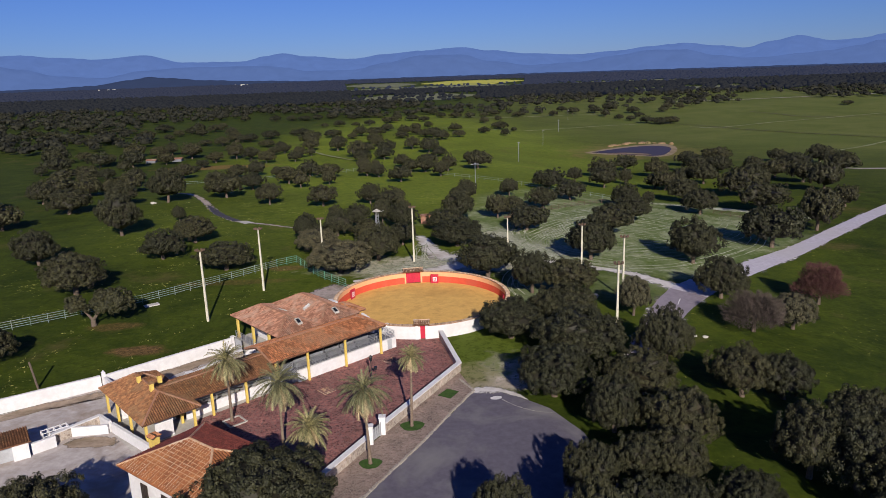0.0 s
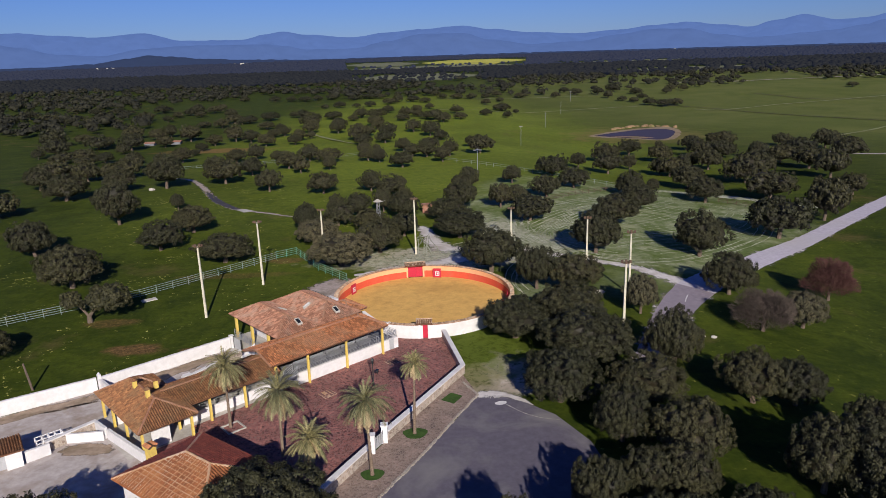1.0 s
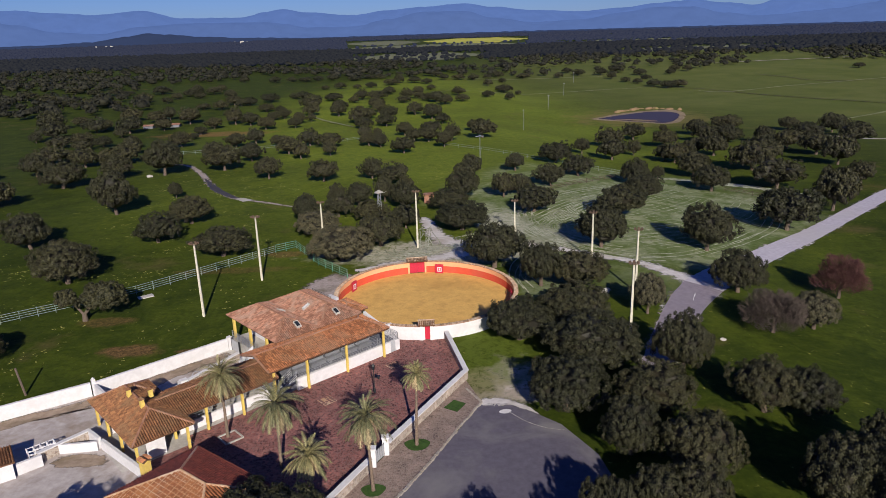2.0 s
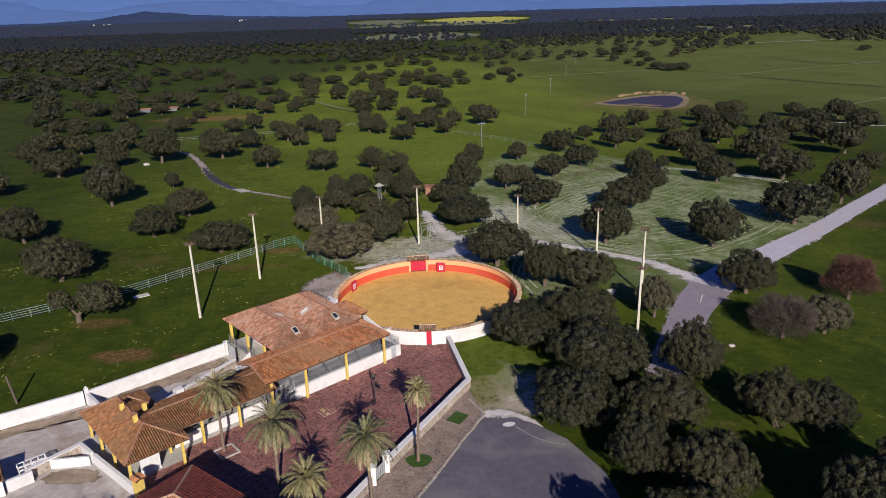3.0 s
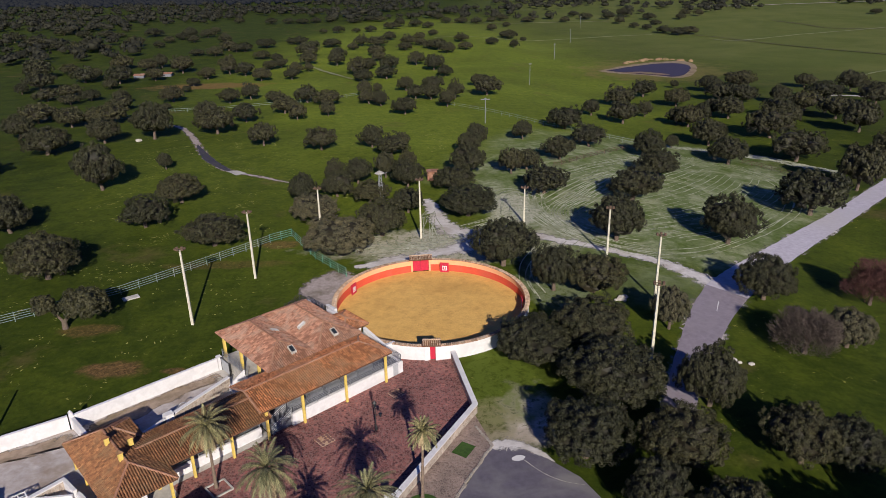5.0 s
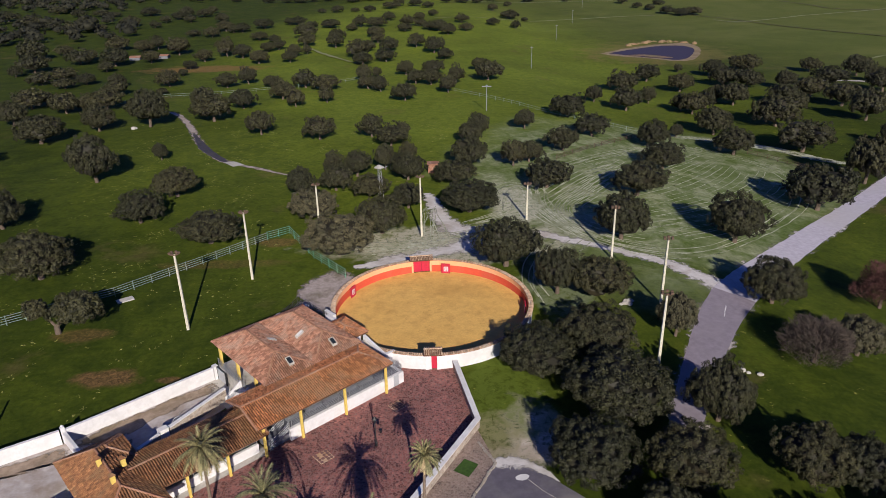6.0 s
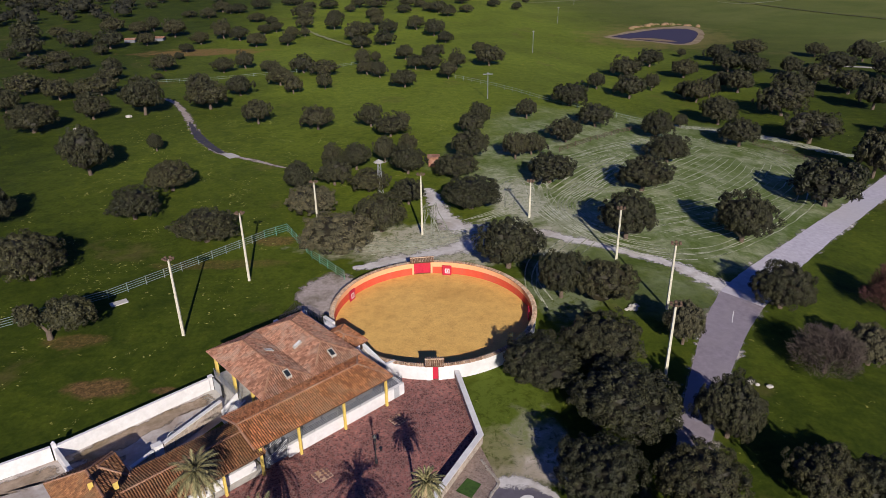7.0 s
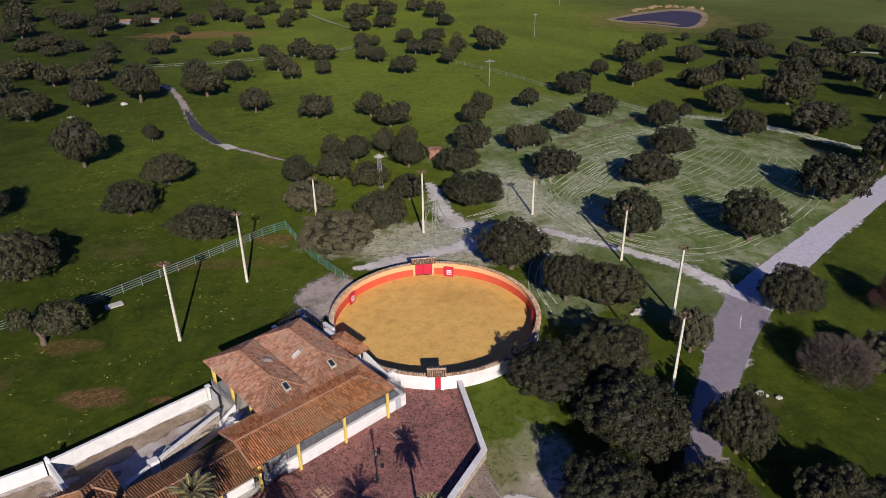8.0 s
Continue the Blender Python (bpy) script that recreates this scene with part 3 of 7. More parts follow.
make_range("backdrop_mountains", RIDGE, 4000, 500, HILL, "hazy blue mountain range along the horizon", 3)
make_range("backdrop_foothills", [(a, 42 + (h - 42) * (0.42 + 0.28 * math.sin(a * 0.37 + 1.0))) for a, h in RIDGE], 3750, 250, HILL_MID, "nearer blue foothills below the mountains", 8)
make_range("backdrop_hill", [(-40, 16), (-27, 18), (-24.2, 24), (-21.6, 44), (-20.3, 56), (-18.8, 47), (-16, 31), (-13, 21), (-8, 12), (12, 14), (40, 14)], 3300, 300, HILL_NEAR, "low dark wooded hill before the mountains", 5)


def make_woods():
    """Countless far oaks: uneven low crowns joined into one mesh."""
    rng = np.random.default_rng(7)
    t = bmesh.new()
    bmesh.ops.create_icosphere(t, subdivisions=1, radius=1.0)
    bv = np.array([v.co[:] for v in t.verts])
    bf = np.array([[v.index for v in f.verts] for f in t.faces])
    t.free()
    spots = []

    def open_field(x, y):
        if x > 0.3 * y and y < 590 + 0.17 * x:
            return rng.random() < 0.99
        if 930 < y < 1250 and -0.1 * y < x < 0.1 * y:
            return rng.random() < 0.9
        if 1480 < y < 2700 and -0.1 * y < x < 0.16 * y:
            return rng.random() < (1.0 if y > 1900 else 0.95)
        if 1000 < y < 1180 and 0.3 * y < x < 0.55 * y or 1550 < y < 1800 and 0.2 * y < x < 0.42 * y:
            return rng.random() < 0.85
        return False

    for y0, y1, count, size in ((205, 330, 260, 4.6), (330, 520, 900, 4.7), (520, 900, 3600, 4.6), (900, 1500, 9000, 4.6), (1500, 2400, 12000, 5.0), (2400, 3600, 14000, 6.5)):
        for k in range(count):
            y = y0 + (y1 - y0) * rng.random() ** 0.8
            x = (rng.random() * 2 - 1) * (0.72 * y + 60)
            if open_field(x, y):
                continue
            if y < 335 and x > -0.62 * (y + 62) - 12 or y < 600 and x > -0.44 * y:
                continue
            clump = noise.noise((x * 0.011, y * 0.011, 1))
            if y < 900 and clump < -0.2 + (0.13 if x > -0.2 * y else 0):
                continue
            if y < 900 and any((x - a) ** 2 + (y - b) ** 2 < 150 for a, b, _ in spots[-500:]):
                continue
            spots.append((x, y, size * (0.7 + 0.6 * rng.random())))
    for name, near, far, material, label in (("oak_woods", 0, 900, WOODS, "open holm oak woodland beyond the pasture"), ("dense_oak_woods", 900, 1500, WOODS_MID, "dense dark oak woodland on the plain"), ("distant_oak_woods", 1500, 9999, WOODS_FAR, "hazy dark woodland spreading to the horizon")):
        verts, faces, tris, off = [], [], [], 0
        for x, y, r in spots:
            if not near <= y < far:
                continue
            base = np.array((x, y, lie(x, y)))
            lobes = 2 if y < 900 else 1
            for j in range(lobes):
                jit = 1 + 0.16 * rng.standard_normal((len(bv), 1))
                s = r * (0.9 if lobes == 1 else 0.66)
                o = (rng.random(3) - 0.5) * r * (0.0 if lobes == 1 else 0.7) * (1, 1, 0.2)
                verts.append(bv * jit * (s, s, s * 0.62) + o + base + (0, 0, r * 0.72))
                tris.append(bf + off)
                off += len(bv)
            if y < 900:  # leafy sprays round the core
                n = 46 if y < 520 else 26
                d = rng.standard_normal((n, 3))
                d[:, 2] = np.abs(d[:, 2]) - 0.35
                d /= np.linalg.norm(d, axis=1)[:, None]
                c = base + (0, 0, r * 0.72) + d * (r, r, r * 0.66) * (0.8 + 0.25 * rng.random((n, 1)))
                t1 = np.cross(d, rng.standard_normal((n, 3)))
                t1 /= np.linalg.norm(t1, axis=1)[:, None]
                t2 = np.cross(d, t1) + 0.5 * d
                z = r * 0.2 * (0.7 + 0.6 * rng.random((n, 1)))
                verts.append(np.stack([c - t1 * z, c - t2 * z * 0.8, c + t1 * z + d * z * 0.3, c + t2 * z * 0.8], axis=1).reshape(-1, 3))
                q = np.arange(n * 4).reshape(-1, 4) + off
                faces += q.tolist()
                off += n * 4
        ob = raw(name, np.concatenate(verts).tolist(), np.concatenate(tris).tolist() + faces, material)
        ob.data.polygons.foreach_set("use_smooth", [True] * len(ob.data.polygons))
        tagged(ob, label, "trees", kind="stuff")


make_woods()


def far_field(label, a0, a1, y0, y1, material, name="far_field"):
    """A field on the plain, bounded by two headings."""
    bm, rows = bmesh.new(), []
    for i in range(41):
        a, ym = a0 + (a1 - a0) * i / 40, (y0 + y1) / 2
        thin = min(1.0, 0.12 + 3.2 * min(i, 40 - i) / 40)
        h = [(y1 - y0) / 2 * thin * (1 + 0.35 * noise.noise((i * 0.31, y0, 9 * k)) + 0.2 * noise.noise((i * 1.1, y0, 5 * k))) for k in (1, 2)]
        rows.append([bm.verts.new((a * y, y, -8.5 + 0.4)) for y in (ym - h[0], ym + h[1])])
    for p, q in zip(rows, rows[1:]):
        bm.faces.new((p[0], q[0], q[1], p[1]))
    tagged(part(name, bm, material), label, "field", kind="structure")


far_field("bright yellow flowering field on the plain", 0.01, 0.158, 1900, 2680, YELLOW_FIELD)
far_field("dry grey-green strip before the yellow field", -0.1, 0.16, 1500, 1880, DRY_FIELD)
far_field("dry grey-green clearing in the woods", 0.3, 0.55, 1010, 1170, DRY_FIELD)
far_field("dry grey-green clearing in the woods", 0.2, 0.42, 1560, 1790, DRY_FIELD)
far_field("dry grey-green field on the plain", -0.1, 0.005, 1950, 2600, DRY_FIELD)
far_field("dry grey-green clearing in the woods", -0.1, 0.1, 940, 1230, DRY_FIELD)


def far_town(name, label, x, y, count, spread, size, seed):
    """A far village: tiny white houses, too small to pick apart."""
    rng, bm = random.Random(seed), bmesh.new()
    for k in range(count):
        px, py = x + rng.gauss(0, spread), y + rng.uniform(-40, 40)
        w, h = size * rng.uniform(0.6, 1.5), size * rng.uniform(0.5, 0.9)
        prism(bm, [(px - w, py - w / 2), (px + w, py - w / 2), (px + w, py + w / 2), (px - w, py + w / 2)], -9, -9 + 9.5 + h)
    tagged(part(name, bm, CONCRETE), label, "village", kind="stuff")


far_town("distant_village", "scatter of white houses below the mountains", 225, 3650, 60, 75, 2.6, 1)
far_town("distant_village", "row of white buildings on the far plain", 1280, 3500, 20, 60, 2.6, 2)
far_town("distant_farm", "white farm buildings far off in the woods", -1180, 2750, 5, 30, 2.6, 3)
far_town("distant_farm", "white farm buildings far off in the woods", -750, 3080, 5, 25, 2.6, 4)

# ---- roads and yards ----
strip("road", [(21.0, -17.5), (24.7, -9.6), (28.0, -3.2), (31.5, 3.0), (35.4, 9.5), (39.8, 15.8), (42.4, 18.8)], [3.0, 3.1, 3.6, 4.2, 4.9, 5.6, 5.8], OLD_ROAD, 0.02, "worn purplish asphalt road below the junction", ragged=0.05)
strip("road", [(40.4, 16.6), (44.0, 20.8), (50.0, 27.3), (57.0, 34.5), (67.6, 45.3), (78.9, 56.0), (89.2, 65.4), (126, 98), (160, 127), (220, 178)], [5.6, 5.5, 5.0, 4.6, 4.4, 4.3, 4.3, 4.4, 4.4, 4.4], ROADTOP, 0.03, "pale asphalt road across the pasture", ragged=0.08)
strip("road_verge", [(21.0, -17.5), (24.7, -9.6), (28.0, -3.2), (31.5, 3.0), (35.4, 9.5), (39.8, 15.8)], [4.4, 4.5, 5.0, 5.6, 6.3, 7.0], GRAVEL, 0.01, "pale gritty verge of the old road", "verge", 0.2)
strip("road_verge", [(46.0, 22.8), (50.0, 27.3), (57.0, 34.5), (67.6, 45.3), (78.9, 56.0), (89.2, 65.4), (126, 98)], [6.6, 6.2, 5.8, 5.6, 5.5, 5.5, 5.5], GRAVEL, 0.01, "pale gritty verge of the road", "verge", 0.2)
strip("paint_line", [(36.4, 10.2), (36.9, 11.3), (37.5, 12.5), (37.9, 13.3)], [0.06, 0.12, 0.14, 0.06], WHITE, 0.034, "short worn white dash on the old road", "paint", 0.03)
strip("gravel_edge", [(4.6, -15.4), (6.4, -15.1), (8.2, -15.7), (9.6, -16.8), (10.6, -18.0)], [1.0, 2.0, 1.6, 0.9, 0.2], GRAVEL, 0.02, "pale gritty edge of the car park", "gravel", 0.2)
strip("gravel_track", [(40.4, 17.6), (37.6, 21.6), (34.3, 26.0), (30.9, 28.2), (27.3, 30.3), (24.4, 32.5), (17.4, 36.6), (11.0, 38.4), (6.0, 38.8), (3.6, 41.6), (2.0, 46.0), (1.1, 52), (0, 58)], [6.4, 5.0, 3.3, 3.1, 2.8, 3.2, 3.4, 5.0, 7.0, 6.0, 4.6, 3.4, 2.4], GRAVEL, 0.012, "pale gravel track curving past the bullring", "track", 0.25)
strip("gravel_track", [(13, 38.4), (9, 36.0), (6, 33.4), (1.4, 31.2), (-5, 28.8), (-8.6, 27.2), (-11.0, 26.6)], [5.0, 6.0, 6.0, 5.0, 4.2, 2.8, 1.6], GRAVEL, 0.016, "pale dusty track round the back of the ring", "track", 0.25)
strip("farm_path", [(-81, 147), (-76.6, 144.4), (-72.6, 141.2), (-67.3, 132.4), (-62.0, 120.7), (-56.2, 107.1), (-52.4, 98.2), (-48.9, 91.6), (-45.2, 85.6), (-41.4, 81.4), (-35.9, 77.8), (-31.8, 74.6), (-28.0, 71.9), (-22, 68)], [1.4, 1.8, 2.2, 2.4, 2.5, 2.7, 2.8, 2.6, 2.2, 1.9, 1.6, 1.4, 1.2, 0.8], BROWN_GRAVEL, 0.012, "narrow grey path winding through the pasture", "path", 0.2)
strip("wet_path", [(-58.6, 112.4), (-56.0, 106.4), (-52.2, 97.8), (-48.6, 91.2), (-44.6, 85.2), (-43.0, 83.0)], [0.5, 1.2, 2.1, 2.0, 1.7, 0.9], WET, 0.022, "dark wet stretch of the path", "path", 0.15)
sheet("path_slab", [(-43.3, 82.7), (-41.3, 83.3), (-38.4, 80.4), (-40.6, 78.8)], CONCRETE, 0.03, "pale concrete slab across the end of the wet path", "slab", 0.1)
strip("farm_track", [(205, 440), (221, 427.6), (275, 453), (328, 472), (368, 488), (470, 520)], [2.2, 2.2, 2.2, 2.2, 2.2, 2.2], PALE_TRACK, 0.35, "faint pale track over the far fields", "track", 0.5)
strip("farm_track", [(10, 436), (71, 451), (112, 461), (144, 470), (174, 474)], [2.0, 2.2, 2.4, 2.4, 1.6], PALE_TRACK, 0.35, "faint pale track over the far fields", "track", 0.5)
strip("farm_track", [(20, 576), (81, 577), (129, 578), (169, 577)], [2.4, 2.6, 2.6, 2.4], PALE_TRACK, 0.35, "faint pale track over the far fields", "track", 0.5)
strip("farm_track", [(285, 704), (295, 702), (335, 694), (382, 702), (469, 713), (560, 724)], [2.4, 3.2, 3.4, 3.4, 3.2, 3.0], PALE_EARTH, 0.35, "pale dusty road at the edge of the far woods", "road", 0.5)
strip("farm_track", [(214, 270), (222, 276), (236, 285), (254, 298), (280, 318)], [1.0, 1.8, 2.0, 2.0, 2.0], PALE_TRACK, 0.35, "faint pale track over the far fields", "track", 0.4)
strip("field_ditch", [(192, 479), (206, 462), (215, 449), (227, 419), (245, 381), (263, 353), (276, 332), (300, 296)], [2.2, 2.6, 2.8, 2.6, 2.4, 2.2, 2.0, 2.0], DITCH, 0.3, "dark brownish ditch across the far fields", "ditch", 0.5)
strip("field_ditch", [(303, 552), (310, 530), (314, 516), (319, 490), (347, 478), (400, 470)], [3.2, 4.0, 4.0, 3.0, 2.4, 1.6], DITCH, 0.3, "dark line of rank grass across the far fields", "ditch", 0.8)
strip("farm_track", [(-60, 315), (-54, 300), (-39, 270), (-26.8, 249)], [1.6, 1.8, 1.8, 1.2], PALE_TRACK, 0.35, "faint pale track between the northern oaks", "track", 0.5)
strip("farm_track", [(158, 213), (173, 209), (181, 196), (215, 186)], [2.6, 3.0, 3.4, 3.4], PALE_EARTH, 0.012, "pale dusty track between the eastern oaks", "track", 0.4)
strip("straw_track", [(58, 111), (67.2, 114.5), (78.9, 111.6), (88.5, 102.5), (94.5, 92), (101, 87)], [1.6, 3.4, 4.2, 4.0, 3.4, 2.0], STRAW, 0.03, "pale straw-littered track across the paddock", "track", 0.4)
sheet("car_park", [(5.0, -15.6), (7.2, -15.2), (9.8, -17.2), (12.4, -20), (14.6, -25), (15.5, -33), (14, -60), (-20, -60), (-5.3, -33.8), (-2.6, -29.4), (0.4, -24.2), (2.9, -19.6)], TARMAC, 0.014, "smooth dark grey asphalt car park", "asphalt", 0.05)
sheet("courtyard", [(2.3, 0.6), (4.0, -10.2), (-3.4, -22.4), (-8.4, -31.0), (-14, -40), (-19, -36), (-22.5, -27.5), (-25.6, -21.5), (-6.0, -1.5), (-4.0, 1.5), (-2.0, 0.6)], COBBLES, 0.02, "courtyard paved with dark red cobbles", "paving")
sheet("pavement", [(3.9, -10.2), (5.3, -15.3), (2.8, -19.6), (0.4, -24.2), (-2.6, -29.4), (-5.3, -33.9), (-9.6, -41.0), (-12.8, -39.0), (-8.2, -30.8), (-3.2, -22.3)], SETTS, 0.045, "cobbled grey pavement along the courtyard wall", "pavement")
sheet("farmyard", [(-23.9, -0.6), (-35.4, -10.4), (-43.2, -15.6), (-63, -26), (-60, -60), (-26, -60), (-19, -36), (-22.3, -27.4), (-25.5, -21.4), (-31, -18.5), (-25.5, -12), (-20.5, -4.4)], PALE_EARTH, 0.018, "pale trodden farmyard of sand and concrete", "yard", 0.15)
sheet("gravel_apron", [(-16.6, 14.6), (-17.6, 17.4), (-17.8, 20.1), (-17.0, 22.8), (-15.4, 24.8), (-13.4, 25.8), (-11.6, 25.3), (-9.6, 23.0), (-8.2, 20.6), (-9.8, 16.4), (-11.4, 13.0), (-13.6, 12.8)], BROWN_GRAVEL, 0.022, "small brownish gravel apron beside the ring", "gravel", 0.12, 5)
sheet("yard_concrete", [(-18.0, -5.2), (-23.2, 0.2), (-24.6, -0.9), (-20.9, -6.0), (-19.0, -7.6)], CONCRETE, 0.026, "worn concrete paving between porch and yard wall", "paving", 0.05)
sheet("grass_bed", [(2.5, -14.6), (3.7, -15.4), (2.7, -17.0), (1.4, -16.1)], BRIGHT_GRASS, 0.06, "small planted square of green grass", "grass bed")

# pond
POND = [(97.3, 306.4), (113.7, 318.6), (131.5, 327.8), (143.2, 326.5), (145.2, 315.3), (138.1, 297.3), (130.3, 284.4), (124.0, 280.8), (118.2, 287.3), (109.4, 294.7)]
sheet("pond_bank", [(92.8, 306.5), (113, 324), (133.5, 334.6), (148.5, 336), (149.6, 319.6), (141.2, 295.6), (131.6, 280.0), (123.2, 277.6), (112.4, 288.5), (99, 298.4)], DRY_MUD, 0.09, "pale dried rim of the cattle pond", "bank", 0.5, 6)
sheet("pond", POND, WATER, 0.13, "blue muddy cattle pond with a dried rim", "water", 0.3, 6)
sheet("mud_bar", [(103, 299.0), (110.5, 300.2), (116.7, 298.8), (124.2, 290.6), (124.6, 287.4), (118.4, 289.4), (110.8, 296)], EARTH, 0.17, "brown mud bar standing out of the pond", "mud", 0.3, 5)


def spoil_heap(name, at, r, h, seed):
    bm = bmesh.new()
    bmesh.ops.create_icosphere(bm, subdivisions=2, radius=1)
    for v in bm.verts:
        k = 1 + 0.35 * noise.noise(v.co * 2 + Vector((seed, 0, 0)))
        v.co = Vector((at[0] + v.co.x * r * k, at[1] + v.co.y * r * 0.7 * k, lie(*at) + max(v.co.z, -0.1) * h * k))
    return tagged(part(name, bm, EARTH), "low heap of dry earth on the pond's bank", "earth heap", "earth heaps by the pond")


for i in range(11):
    spoil_heap("earth_mound", (115 + i * 3.7, 331 + 13 * math.sin(i * 0.29) + 1.5 * math.sin(i * 1.7)), 1.9 + 0.6 * math.sin(i * 2.3), 1.1 + 0.4 * math.cos(i * 1.9), i)


# ---- roofs ----
def tiles(bm, a, b, c, d=None, pitch=0.215, course=0.36, seed=0):
    """Barrel tiles over a slope: eave from a to b, then the upper corners c (and d); every tile is a piece of its own."""
    a, b, c = Vector(a), Vector(b), Vector(c)
    along = (b - a).normalized()
    rest = c - a
    up = (rest - along * rest.dot(along)).normalized()
    normal = along.cross(up)
    if normal.z < 0:
        normal = -normal
    poly = [((p - a).dot(along), (p - a).dot(up)) for p in (a, b, c, *([Vector(d)] if d is not None else []))]
    rng = random.Random(seed)
    s0, s1 = min(p[0] for p in poly), max(p[0] for p in poly)
    count = max(1, round((s1 - s0) / pitch))
    w = (s1 - s0) / count
    for i in range(count):
        s = s0 + (i + 0.5) * w
        hits = []
        for k in range(len(poly)):
            (p0, q0), (p1, q1) = poly[k], poly[(k + 1) % len(poly)]
            if (p0 - s) * (p1 - s) <= 0 and abs(p1 - p0) > 1e-6:
                hits.append(q0 + (q1 - q0) * (s - p0) / (p1 - p0))
        if len(hits) < 2:
            continue
        t, t1 = min(hits), max(hits)
        while t < t1 - 0.08:
            e = min(t + course, t1)
            lift = rng.uniform(0, 0.02)
            r = w * 0.35
            rows = []
            for q, h, k in ((t - 0.04, 0.06, 1.12), (e, 0.0, 0.86)):
                base = a + along * (s + rng.uniform(-0.012, 0.012)) + up * q + normal * (0.03 + h + lift)
                rows.append([bm.verts.new(base + along * (-r * k * math.cos(math.pi * j / 4)) + normal * (r * k * 1.2 * math.sin(math.pi * j / 4))) for j in range(5)])
            for j in range(4):
                bm.faces.new((rows[0][j], rows[0][j + 1], rows[1][j + 1], rows[1][j]))
            t = e
    return bm


def hip_caps(bm, a, b, r=0.11, seed=0):
    """A line of ridge tiles."""
    a, b = Vector(a), Vector(b)
    n = max(1, round((b - a).length / 0.36))
    d = (b - a) / n
    side = d.cross(Vector((0, 0, 1))).normalized()
    top = side.cross(d).normalized()
    rng = random.Random(seed)
    for i in range(n):
        rows = []
        for p, k in ((a + d * i, 1.12), (a + d * (i + 1.06), 0.92)):
            p = p + top * (0.05 + rng.uniform(0, 0.02))
            rows.append([bm.verts.new(p + side * (-r * k * math.cos(math.pi * j / 4)) + top * (r * k * math.sin(math.pi * j / 4))) for j in range(5)])
        for j in range(4):
            bm.faces.new((rows[0][j], rows[0][j + 1], rows[1][j + 1], rows[1][j]))
    return bm


class Frame:
    """A building's own plan: u along it, v across, turned into the world."""

    def __init__(self, origin, u, v):
        self.o, self.u, self.v = Vector(origin), Vector(u).normalized(), Vector(v).normalized()

    def __call__(self, u, v, z=0.0):
        p = self.o + self.u * u + self.v * v
        return Vector((p.x, p.y, z))

    def box(self, bm, u0, u1, v0, v1, z0, z1):
        return prism(bm, [self(u0, v0), self(u1, v0), self(u1, v1), self(u0, v1)], z0, z1)


def slope(parent, label, material, corners, seed):
    """One roof slope: a board under real tiles."""
    bm = bmesh.new()
    pts = [Vector(p) for p in corners]
    n = (pts[1] - pts[0]).cross(pts[2] - pts[0]).normalized()
    n = n if n.z > 0 else -n
    hi = [bm.verts.new(p) for p in pts]
    lo = [bm.verts.new(p - n * 0.1) for p in pts]
    bm.faces.new(hi), bm.faces.new(lo)
    for i in range(len(pts)):
        j = (i + 1) % len(pts)
        bm.faces.new((hi[i], hi[j], lo[j], lo[i]))
    # Dark bed: the shadow in the gaps between tiles is put into its colour.
    board = part("roof_slope", bm, TILE_GAP, parent, label)
    t = bmesh.new()
    tiles(t, *corners[:4], seed=seed)
    me = bpy.data.meshes.new("tiles")
    t.to_mesh(me)
    t.free()
    me.materials.append(material)
    ob = new("tiles", me)
    ob.parent = board
    tagged(ob, kind="stuff")


def hip_roof(parent, F, u0, u1, v0, v1, ze, zr, material, seed, hip0=None, hip1=None, along="v", skip=(), caps=None):
    """A hipped roof whose ridge runs along v or u; hip0 and hip1: how far the ridge stands in from each end."""
    P = F if along == "v" else (lambda s, t, z: F(t, s, z))
    if along == "u":
        u0, u1, v0, v1 = v0, v1, u0, u1
    m = (u0 + u1) / 2
    h0 = (u1 - u0) / 2 if hip0 is None else hip0
    h1 = (u1 - u0) / 2 if hip1 is None else hip1
    r0, r1 = P(m, v0 + h0, zr), P(m, v1 - h1, zr)
    a, b, c, d = P(u0, v0, ze), P(u1, v0, ze), P(u1, v1, ze), P(u0, v1, ze)
    faces = dict(low=(a, d, r1, r0), high=(b, c, r1, r0), start=(a, b, r0), end=(d, c, r1))
    for k, (key, pts) in enumerate(faces.items()):
        if key in skip or (key == "start" and h0 < 0.05) or (key == "end" and h1 < 0.05):
            continue
        slope(parent, "", material, pts, seed + k)
    bm = bmesh.new()
    for p, q in ((r0, r1), (a, r0), (b, r0), (c, r1), (d, r1)):
        if (p - q).length > 0.3:
            hip_caps(bm, p, q, seed=seed)
    part("ridge_tiles", bm, caps or MORTAR, parent, "mortared ridge tiles", kind="stuff")


# ---- the bullring ----
RC, RIN, ROUT, RTOP = Vector((0.15, 12.35)), 12.05, 12.4, 1.75


def arc_wall(bm, r0, r1, z0, z1, a0, a1, n):
    """Part of the ring's wall, from heading a0 to a1 (degrees from east)."""
    rows = []
    for i in range(n + 1):
        a = radians(a0 + (a1 - a0) * i / n)
        rows.append([bm.verts.new((RC.x + r * math.cos(a), RC.y + r * math.sin(a), z)) for r, z in ((r0, z0), (r1, z0), (r1, z1), (r0, z1))])
    for p, q in zip(rows, rows[1:]):
        for k in range(4):
            j = (k + 1) % 4
            bm.faces.new((p[k], p[j], q[j], q[k]))
    bm.faces.new(rows[0]), bm.faces.new(rows[-1])
    return bm


